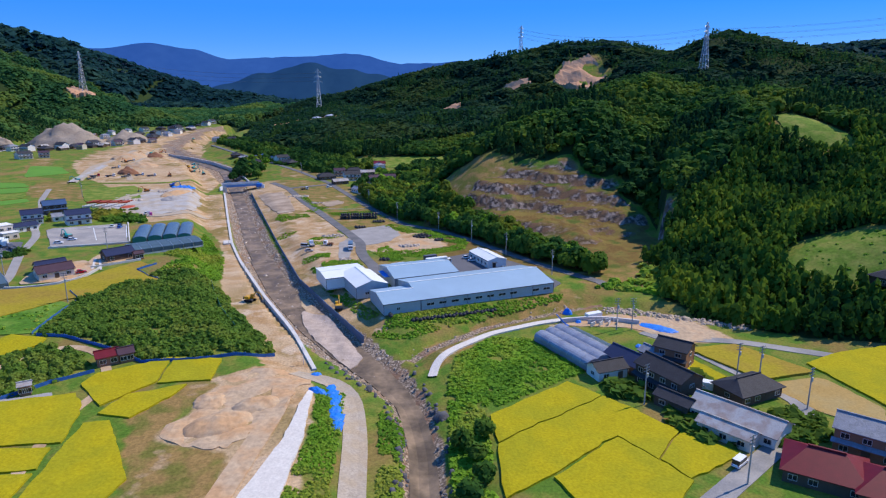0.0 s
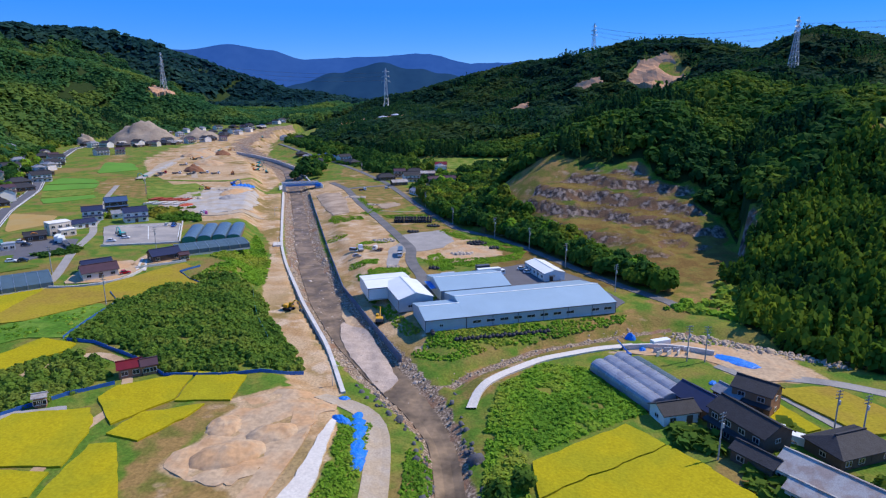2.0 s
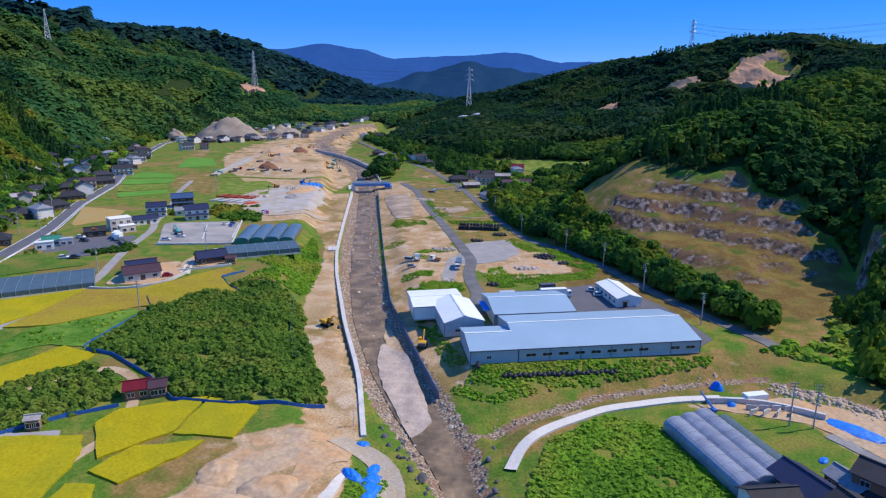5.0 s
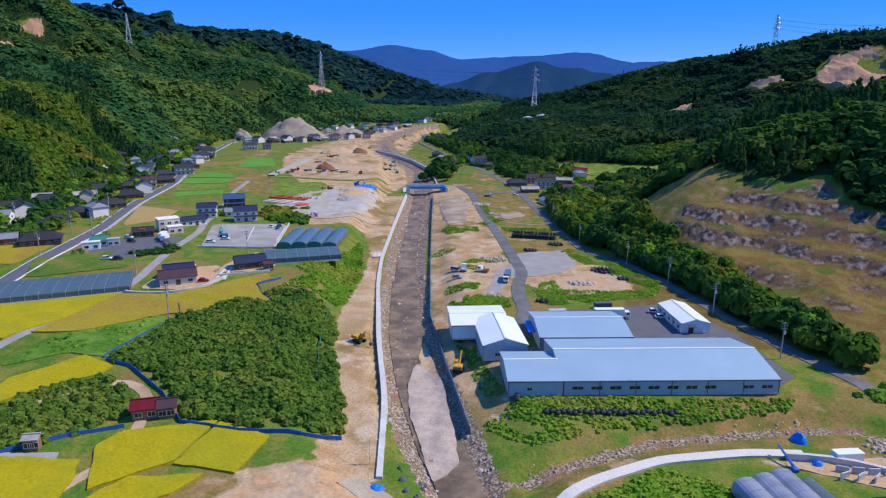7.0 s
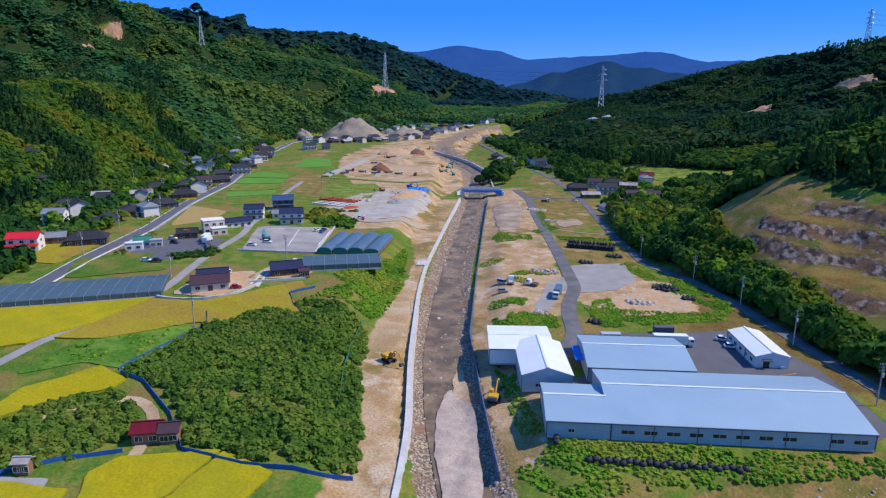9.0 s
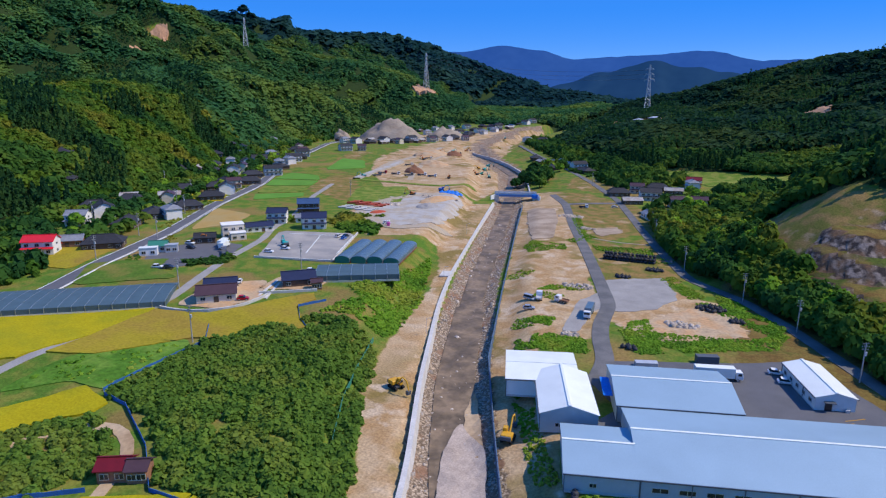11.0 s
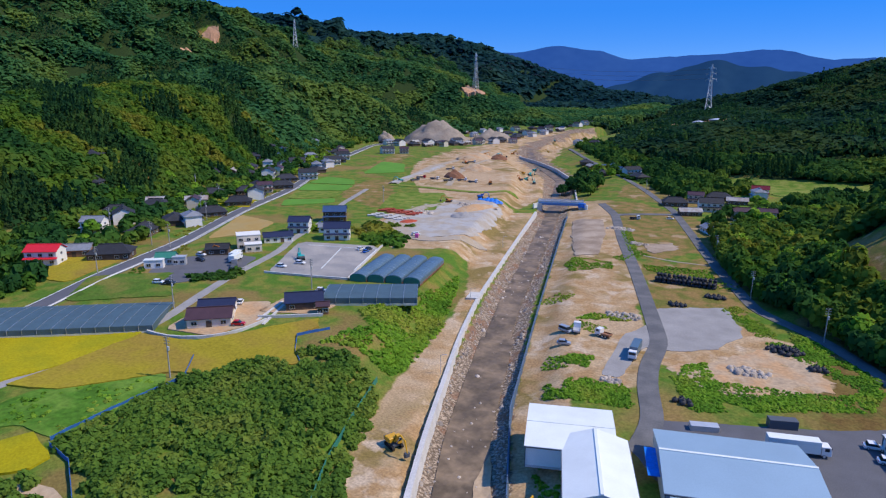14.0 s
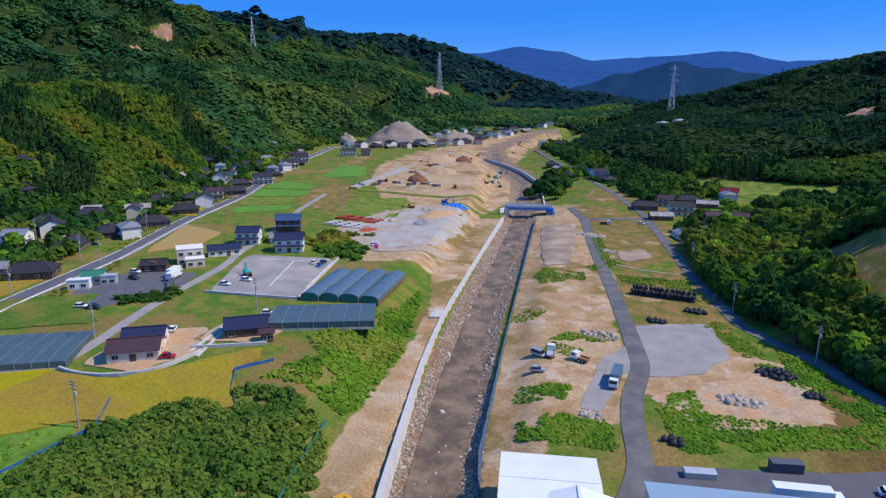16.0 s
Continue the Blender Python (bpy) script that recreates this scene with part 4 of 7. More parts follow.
structure(strip("verge", [(-301, 498), (-264, 503), (-224, 506), (-208, 530)], 6, MEADOW, lift=0.3), "green grass bank before the earthworks", "verge")
structure(patch("gravel_yard", [(-146, 487), (-128, 490), (-112, 452), (-99, 408), (-107, 399), (-122, 430)], LOT, 0.32, off=0.8), "level pinkish gravel lot on the right bank", "yard")
structure(patch("gravel_yard", [(-88, 440), (-76, 452), (-70, 440), (-78, 424)], LOT, 0.22, off=1.4), "worn gravel clearing beside the lane", "yard")
structure(strip("footpath", [(-82, 418), (-66, 414), (-52, 416)], 1.2, TRACK_PALE, lift=0.16), "narrow pale path between two lots", "track")

# fields
for poly, mat, lift, label in (
    ([(-95, 150), (-94, 156), (-79, 166.5), (-76.5, 151), (-84, 138)], RICE, 0.45, "ripe yellow rice field"),
    ([(-77.5, 166.5), (-64, 165.5), (-62, 152), (-75, 150)], RICE, 0.45, "ripe yellow rice field"),
    ([(-82, 134), (-80, 143), (-67.6, 149), (-69, 142), (-74, 132.5)], RICE, 0.45, "ripe yellow rice field"),
    ([(-109, 139), (-94, 144), (-88.5, 138), (-83.5, 121), (-95, 119.5), (-112, 120)], RICE, 0.45, "ripe yellow rice field"),
    ([(-112, 118), (-95, 118), (-84.5, 118.5), (-83, 111), (-89, 109.8), (-112, 110)], RICE, 0.45, "ripe yellow rice field"),
    ([(-79, 96), (-83, 129), (-77.5, 130), (-63, 108), (-64.7, 96)], RICE, 0.45, "ripe yellow rice field"),
    ([(-112, 108), (-89, 108.5), (-82.5, 109), (-81, 92), (-110, 90)], RICE, 0.45, "ripe yellow rice field"),
    ([(-134, 148), (-128, 168), (-122, 174), (-122, 178), (-134, 180), (-142, 165)], RICE, 0.45, "ripe yellow rice field"),
    ([(11.5, 136), (33, 153), (40, 145), (12, 124)], RICE, 0.5, "ripe yellow rice field"),
    ([(12, 123), (40.5, 144.5), (47, 137), (38.5, 126), (21.5, 111.3), (12, 104.6)], RICE, 0.5, "ripe yellow rice field"),
    ([(22.4, 110.4), (38.8, 125), (49.6, 108.6), (40, 98), (28, 98)], RICE, 0.5, "ripe yellow rice field"),
    ([(39, 126.6), (46.9, 136.7), (53.4, 128), (45.3, 117)], RICE, 0.5, "ripe yellow rice field"),
    ([(46.1, 116.6), (54.3, 127.6), (63.5, 118.5), (49.9, 109.8)], RICE, 0.5, "ripe yellow rice field"),
    ([(73.5, 175), (89.6, 178), (102.6, 158.5), (85.7, 153)], RICE_OLIVE, 0.7, "greenish-yellow rice field"),
    ([(104.2, 164), (116.4, 170.7), (140, 176), (160, 140), (109.5, 139)], RICE, 0.5, "ripe yellow rice field"),
    ([(63.5, 173), (69, 175), (77, 156), (66, 150)], RICE, 0.5, "ripe yellow rice field"),
    ([(85.3, 151.6), (103, 155.6), (108, 137.5), (101, 127), (91, 137)], STUBBLE, 0.2, "harvested brown stubble field"),
    ([(-215, 190), (-197, 199), (-168, 224), (-163, 213), (-166, 180), (-190, 160)], RICE, 0.45, "ripe yellow rice field"),
    ([(-162, 186), (-166, 214), (-166, 222), (-148, 228), (-140, 240), (-131, 259), (-126, 254), (-126, 245), (-112, 234), (-120, 222), (-137, 214), (-150, 192)], RICE_OLIVE, 0.5, "patchy olive-yellow late rice field"),
    ([(-152, 168), (-154, 190), (-138, 213), (-128, 205), (-124, 182), (-140, 180)], PASTURE, 0.25, "rough bright green pasture"),
    ([(-296, 386), (-280, 416), (-290, 428), (-312, 404)], LAWN, 0.3, "bright green mown grass strip"),
    ([(-314, 407), (-292, 431), (-306, 452), (-333, 432)], MEADOW, 0.3, "rough grass strip between mown strips"),
    ([(-335, 435), (-308, 455), (-318, 476), (-353, 460)], LAWN, 0.3, "bright green mown grass strip"),
    ([(-355, 464), (-320, 479), (-338, 498), (-368, 498)], LAWN, 0.3, "bright green mown grass strip"),
    ([(-358, 529), (-404, 610), (-372, 606), (-336, 559)], LAWN, 0.3, "long bright green mown field"),
    ([(-243, 416), (-274, 468), (-246, 491), (-230, 473), (-213, 433)], MEADOW, 0.3, "mown olive-green field in strips"),
    ([(-330, 358), (-349, 383), (-332, 398), (-306, 370)], RICE, 0.35, "small ripe yellow rice field beside the valley road"),
    ([(-252, 303), (-290, 352), (-258, 350), (-246, 326)], STUBBLE, 0.2, "brown tilled field strip"),
    ([(-93, 678), (-95, 700), (-28, 685), (4, 684), (1, 669), (-49, 628)], MEADOW, 0.3, "rough green field behind the hamlet"),
    ([(-258, 226), (-232, 232), (-246, 262), (-275, 240)], RICE_OLIVE, 0.3, "dry grass field beside the valley road"),
    ([(-118, 126), (-112, 132), (-97, 141), (-100, 145), (-116, 138), (-128, 128)], GRAVEL, 0.2, "bare tilled grey field strip"),
    ([(-204, 250), (-212, 262), (-232, 240), (-214, 222), (-186, 246)], GRASS, 0.3, "rough green meadow beside the valley road"),
    ([(184, 336), (192, 372), (206, 368), (206, 328), (200, 310), (192, 314)], MEADOW, 0.4, "sunlit green terraced plot on the wooded hill"),
    ([(131, 216), (130, 226), (142, 234), (163, 232), (176, 206), (166, 194), (150, 200)], MEADOW, 0.3, "mown green meadow between the wood and a house"),
):
    if "ripe" in label:
        cx, cy = sum(p[0] for p in poly) / len(poly), sum(p[1] for p in poly) / len(poly)
        wider = 1 + 0.4 / (sum(math.dist(p, (cx, cy)) for p in poly) / len(poly))
        poly = [(cx + (x - cx) * wider, cy + (y - cy) * wider) for x, y in poly]
    tagged(patch("rice_field" if "rice" in label else "field", poly, mat, lift, 3.0, 0.05, 0 if "rice" in label else 1), label, "field", kind="structure")

for line in ([(-160, 306), (-176, 338)], [(-176, 338), (-206, 325)], [(-172, 300), (-190, 330)]):
    structure(strip("parking_line", line, 0.3, ROOF_WHITE, lift=0.36, thick=0.02), "white painted line on the car park", "road marking")
for line in ([(-185.5, 283), (-153.5, 295.8)], [(-153.5, 295.8), (-178.5, 345)]):
    structure(strip("plot_wall", line, 0.6, CONCRETE, lift=0.8), "low pale concrete wall round the car park", "wall")


# ---- buildings ----
def window(parent, x, y, z, w, h, turn, name="window"):
    """A window let into a wall that looks along turn: frame and pane."""
    m = pose(x, y, z, 0, 0, turn)
    key = (round(w, 2), round(h, 2))
    if key not in WINDOWS:
        bm = bmesh.new()
        for cx, cz, sx, sz in ((0, 0, w, 0.1), (0, h - 0.1, w, 0.1), (-w / 2 + 0.05, 0.1, 0.1, h - 0.2), (w / 2 - 0.05, 0.1, 0.1, h - 0.2), (0, 0.1, 0.08, h - 0.2)):
            box(cx, -0.04, cz, sx, 0.14, sz, bm)
        WINDOWS[key] = (finish("window", bm, ALU), finish("pane", box(0, -0.02, 0.08, w - 0.16, 0.06, h - 0.16), GLASS))
    f = new(name, WINDOWS[key][0])
    f.parent, f.matrix_basis = parent, m
    p = new("pane", WINDOWS[key][1])
    p.parent = f
    return f


WINDOWS = {}


def gable(length, depth, eave, ridge, over=0.5, thick=0.18, split=0.5):
    """Walls and roof of a house along x, its middle over the origin: two meshes."""
    y0, y1, yr = -depth / 2, depth / 2, -depth / 2 + depth * split
    walls = prism([(y0, 0), (y1, 0), (y1, eave), (yr, ridge - 0.02), (y0, eave)], length, m=Matrix.Translation((-length / 2, 0, 0)))
    s0, s1 = (ridge - eave) / (yr - y0), (ridge - eave) / (y1 - yr)
    a, b = (y0 - over, eave - over * s0), (y1 + over, eave - over * s1)
    roof = prism([a, (yr, ridge), b, (b[0], b[1] + thick), (yr, ridge + thick), (a[0], a[1] + thick)], length + 2 * over, m=Matrix.Translation((-length / 2 - over, 0, 0.01)))
    return walls, roof


def hip_roof(length, depth, eave, rise, over=0.7, thick=0.15, top=0.35):
    bm = bmesh.new()
    L, D = length / 2 + over, depth / 2 + over
    r = max(length / 2 - depth / 2 * (1 - top), 0.6)
    low = [bm.verts.new((x, y, eave - 0.15)) for x, y in ((-L, -D), (L, -D), (L, D), (-L, D))]
    rim = [bm.verts.new((v.co.x, v.co.y, eave - 0.15 + thick)) for v in low]
    top_ = [bm.verts.new((x, 0, eave + rise)) for x in (-r, r)]
    bm.faces.new(low[::-1])
    for i in range(4):
        bm.faces.new((low[i], low[(i + 1) % 4], rim[(i + 1) % 4], rim[i]))
    bm.faces.new((rim[0], rim[1], top_[1], top_[0]))
    bm.faces.new((rim[2], rim[3], top_[0], top_[1]))
    bm.faces.new((rim[1], rim[2], top_[1]))
    bm.faces.new((rim[3], rim[0], top_[0]))
    return bm


def house(label, length, depth, storeys, wall, roof, form="gable", group="", name="house", lower=True, details=True):
    """A Japanese country house: walls, tiled roof with a ridge, lower skirt roof on two storeys, windows, door, veranda eave."""
    h = thing(name, label, "house", group)
    eave = 2.9 * storeys
    rise = depth * (0.25 if form != "flat" else 0.02)
    if form == "gable":
        w, r = gable(length, depth, eave, eave + rise)
        part("wall", w, wall, h)
        part("roof", r, roof, h)
        part("ridge", box(0, 0, eave + rise + 0.12, length + 1.1, 0.35, 0.28), roof, h)
    elif form == "hip":
        part("wall", box(0, 0, 0, length, depth, eave), wall, h)
        part("roof", hip_roof(length, depth, eave, rise * 1.05), roof, h)
        part("ridge", box(0, 0, eave + rise * 1.05 - 0.1, max(length - depth * 0.65, 1.4) + 0.4, 0.4, 0.4), roof, h)
    else:
        part("wall", box(0, 0, 0, length, depth, eave + 0.4), wall, h)
        part("roof", box(0, 0, eave + 0.4, length + 0.4, depth + 0.4, 0.25), roof, h)
    if storeys > 1 and lower and form != "flat":
        for s in (-1, 1):
            y = s * depth / 2
            part("lower_roof", prism([(y, 3.3), (y + s * 1.3, 2.8), (y + s * 1.3, 2.95), (y, 3.45)], length + 0.8, m=Matrix.Translation((-length / 2 - 0.4, 0, 0))), roof, h)
    n = max(2, int(length / 3.2))
    for s in range(storeys):
        for i in range(n):
            x = -length / 2 + (i + 0.5) * length / n
            if s == 0 and i == n // 2 and details:
                door = part("door", box(x, -depth / 2 - 0.03, 0.1, 1.6, 0.1, 2.0), WALL_WOOD, h)
                continue
            window(h, x, -depth / 2 - 0.02, 0.8 + 2.9 * s, 1.7, 1.3, 0)
            if details:
                window(h, x, depth / 2 + 0.02, 0.9 + 2.9 * s, 1.7, 1.1, 180)
        if details:
            for sx, turn in ((-1, -90), (1, 90)):
                window(h, sx * (length / 2 + 0.02), 0, 0.9 + 2.9 * s, 1.5, 1.1, turn)
    return h


def factory(label, length, depth, eave, ridge, wall, roof, bays, name="factory_building"):
    f = thing(name, label, "factory")
    w, r = gable(length, depth, eave, ridge, over=0.25, thick=0.12)
    part("wall", w, wall, f)
    part("roof", r, roof, f)
    part("ridge_cap", box(0, 0, ridge + 0.08, length + 0.5, 0.6, 0.14), ROOF_WHITE, f)
    for s in (-1, 1):
        part("gutter", box(0, s * (depth / 2 + 0.3), eave - 0.2, length + 0.4, 0.2, 0.22), TRIM, f)
    base = part("plinth", box(0, -depth / 2 - 0.06, 0, length + 0.1, 0.12, 0.45), CONCRETE, f)
    for i in range(bays + 1):
        part("downpipe", box(-length / 2 + i * length / bays, -depth / 2 - 0.1, 0, 0.14, 0.14, eave - 0.2), TRIM, f) if i % 2 == 0 else None
    return f


U = 21.6
long_factory = factory("long single-storey factory with pale steel roof and grey-green cladding", 54, 27, 4.0, 6.6, WALL_GREY, ROOF_STEEL, 12)
for i in range(11):
    if i != 8:
        window(long_factory, -23.5 + i * 4.75, -13.52, 1.5, 3.0, 1.1, 0)
stand(long_factory, 20.4 - 0.368 * 13.5 + 0.93 * 0.4, 219.5 + 0.93 * 13.5 - 12.5 + 0.6, U, z=6.5)
annex = factory("low factory annex with pale steel roof", 13.6, 18, 4.0, 5.7, WALL_GREY, ROOF_STEEL, 2, "factory_annex")
window(annex, -1.5, -9.02, 1.4, 1.4, 1.0, 0)
ux, uy = math.cos(radians(U)), math.sin(radians(U))


def on_front(a, b):
    """A place a metres along the factory's front and b behind it."""
    return -20.6 + ux * a - uy * b, 203.2 + uy * a + ux * b


stand(long_factory, *on_front(13.6 + 27.1, 13.5), U, z=6.5)
stand(annex, *on_front(6.75, 9.0), U, z=6.5)
middle = factory("middle factory hall with pale blue-grey steel roof", 27, 22, 4.2, 6.2, WALL_GREY, ROOF_STEEL, 3)
mx, my = -18.8, 233.2
stand(middle, mx + ux * 13.5 - uy * 11.5, my + uy * 13.5 + ux * 11.5, U, z=6.6)
for k in (-9, 0, 9):
    part("shutter", box(k, -11.06, 0.1, 8.4, 0.1, 3.6), WALL_GREY, middle)
part("awning", prism([(-5, 3.4), (5, 3.4), (5, 3.5), (-5, 3.5)], 2.2, m=Matrix.Translation((-15.9, 0, 0))), TARP, middle, "blue sheet awning at the hall's end")
shed = factory("white gabled shed with bright white steel roof", 21.5, 12.5, 4.6, 6.6, WALL_GREY, ROOF_WHITE, 2, "storage_shed")
stand(shed, -31.2, 233.3, -65.2, z=6.6)
for k in (-2.2, 1.2):
    window(shed, 10.77, k, 1.4, 1.6, 1.0, 90)
flat_shed = factory("white low-pitched storage shed", 17.5, 17.5, 4.6, 5.3, ROOF_WHITE, ROOF_WHITE, 2, "storage_shed")
stand(flat_shed, -41.4, 244.2, 24, z=6.6)
office = factory("small white office building with white gabled roof", 19.5, 9, 3.4, 4.6, WALL_WHITE, ROOF_WHITE, 3, "office_building")
stand(office, 20.2, 273.6, -67.5, z=6.6)
for k in range(5):
    window(office, -7.5 + k * 3.7, -4.52, 1.1, 1.6, 1.1, 0)
part("door", box(9.78, -1.5, 0, 0.1, 1.6, 2.2), GLASS, office)
part("door_hood", box(10.3, -1.5, 2.4, 1.3, 2.4, 0.15), TRIM, office)
part("air_conditioner", box(10.2, 2.6, 0, 0.5, 1.0, 0.8), ALU, office)
for a, b, w in ((0.2, -1.5, 3.2), (2.4, 2.2, 3.2)):
    structure(strip("parking_line", [(23.5 + a, 258 + b), (27.5 + a, 261.5 + b)], 0.2, YELLOW, lift=0.16, thick=0.02), "yellow painted parking bay line", "road marking")

# houses of the near farmstead and beyond the river
for label, x, y, turn, args in (
    ("single-storey farmhouse with dark grey tiled roof", 45, 158, 20, (9, 6, 1, WALL_WHITE, TILE_DARK)),
    ("long farm building with navy steel roof", 55, 160, -58, (20, 8, 1, WALL_WOOD, TILE_NAVY)),
    ("two-storey timber farmhouse with dark tiled roof", 58.5, 149, -62, (15, 8, 2, WALL_WOOD, TILE_DARK)),
    ("tall dark timber storehouse", 66, 165, -40, (9, 7, 2, WALL_BROWN, TILE_DARK)),
    ("small outbuilding with grey tiled roof", 61, 167, -60, (7, 5, 1, WALL_WOOD, TILE_GREY)),
    ("low tiled wing of the farmhouse", 57, 139, -52, (9, 4.5, 1, WALL_WOOD, TILE_DARK)),
):
    h = house(label, *args, "gable", "farmstead among the rice fields")
    stand(h, x, y, turn)
stand(house("dark-roofed house on the green slope", 12, 9, 1, WALL_WOOD, TILE_DARK, "hip"), 152, 201, 30)
stand(house("single-storey house with dark hipped tile roof", 14, 9, 1, WALL_WOOD, TILE_DARK, "hip"), 78, 146, 24)
stand(house("old farmhouse with weathered grey sheet roof", 20, 9, 1, WALL_WHITE, ROOF_OLD, "gable"), 68.5, 130.5, -49)
stand(house("low lean-to with weathered sheet roof", 12, 4.5, 1, WALL_CREAM, ROOF_OLD, "gable", details=False), 63.5, 125, -49)
stand(house("large house with dark red steel hipped roof", 14, 12, 1, WALL_WOOD, TILE_RED, "hip"), 76.5, 110.5, -32)
stand(house("wing with dark red steel hipped roof", 12, 12, 1, WALL_WOOD, TILE_RED, "hip"), 85.5, 103, -32)
stand(house("house with pale grey ribbed roof", 12, 8, 2, WALL_BROWN, TILE_GREY, "gable"), 91, 119, -40)
stand(house("small outbuilding with pale grey ribbed roof", 7, 6, 1, WALL_BROWN, TILE_GREY, "gable"), 98, 112, -40)
h = house("bungalow with plum and navy steel roofs and cream walls", 12.5, 8, 1, WALL_CREAM, TILE_BROWN)
stand(h, -155.5, 238.5, 45)
stand(house("rear wing of the bungalow with navy steel roof", 10.5, 7, 1, WALL_WHITE, TILE_NAVY), -160.5, 244.5, 45)
stand(house("dark timber house with navy steel roof", 11.5, 8, 1, WALL_WOOD, TILE_NAVY), -143.5, 265, 47)
stand(house("small brown garden hut beside the house", 3.5, 3, 1, WALL_BROWN, TILE_BROWN, details=False, name="hut"), -134, 264, 45)
stand(house("two-storey white house with bright scarlet roof", 12, 8, 2, WALL_WHITE, TILE_SCARLET), -264, 239, 40)
stand(house("flat-roofed pale pink concrete house", 10, 8, 2, WALL_CREAM, WALL_WHITE, "flat"), -224, 306, 55)
stand(house("balcony block of the pale concrete house", 7, 5, 1, WALL_CREAM, WALL_WHITE, "flat", details=False), -217, 303, 55)
stand(house("low building with dark flat roof", 13, 6, 1, WALL_WHITE, TILE_NAVY), -223, 322, 55)
stand(house("dark-roofed two-storey white house", 10, 8, 2, WALL_WHITE, TILE_NAVY), -231, 343, 35)
stand(house("two-storey house with navy tiled roof", 12, 9, 2, WALL_WHITE, TILE_NAVY), -206, 344, 40)
stand(house("two-storey timber house with blue tiled roof", 12, 9, 2, WALL_WOOD, TILE_BLUE), -238, 375, 40)
stand(house("white-walled grey-roofed garden house", 8, 6, 1, WALL_WHITE, TILE_GREY), -221, 352, 40)
stand(house("broad farmhouse with dark hipped tile roof", 16, 11, 1, WALL_WOOD, TILE_DARK, "hip"), -252, 259, 48)
stand(house("low house with red-brown wing", 12, 7, 1, WALL_BROWN, TILE_GREY), -267, 252, 48)
stand(house("white house with grey tiled two-tier roof", 10, 8, 2, WALL_WHITE, TILE_GREY), -306, 279, 38)
hut = house("field hut with dark red and brown sheet roof", 5.5, 4.5, 1, WALL_BROWN, TILE_RED, details=False, name="hut")
stand(hut, -95.5, 163.5, 35)
stand(house("field hut annex with brown roof", 3.5, 4, 1, WALL_BROWN, TILE_BROWN, details=False, name="hut"), -91.2, 165.5, 35)
stand(house("tiny wooden pump hut in the field", 2.4, 1.8, 1, WALL_BROWN, ROOF_OLD, details=False, name="hut"), -106, 144, 30)
stand(house("white site hut with flat roof", 7, 3, 1, WALL_WHITE, ROOF_WHITE, "flat", details=False, name="hut"), -224, 261, 45)
stand(house("open shed with a green roof", 7, 6, 1, WALL_WHITE, GREEN_END, details=False, name="hut"), -227, 268, 45)
stand(house("pale grey storage box beside the yard", 5, 3, 1, ALU, ALU, "flat", details=False, name="hut"), -221, 270, 45)
stand(house("dark workshop shed beside the yard", 9, 6, 1, WALL_WOOD, TILE_DARK, details=False, name="hut"), -224, 290, 45)

# hamlets: plain templates, copied
KINDS = [
    house("two-storey village house with dark tiled roof", 14, 10, 2, WALL_WHITE, TILE_DARK, "gable", "village houses", details=False),
    house("village house with dark hipped tile roof", 15, 11, 1, WALL_WOOD, TILE_DARK, "hip", "village houses", details=False),
    house("white village house with grey roof", 11, 8, 2, WALL_WHITE, TILE_GREY, "hip", "village houses", details=False),
    house("village house with blue tiled roof", 11, 8, 1, WALL_CREAM, TILE_BLUE, "gable", "village houses", details=False),
    house("low barn with weathered sheet roof", 13, 7, 1, WALL_WOOD, ROOF_OLD, "gable", "village houses", details=False),
    house("village house with brown-red roof", 10, 7, 2, WALL_CREAM, TILE_BROWN, "gable", "village houses", details=False),
]
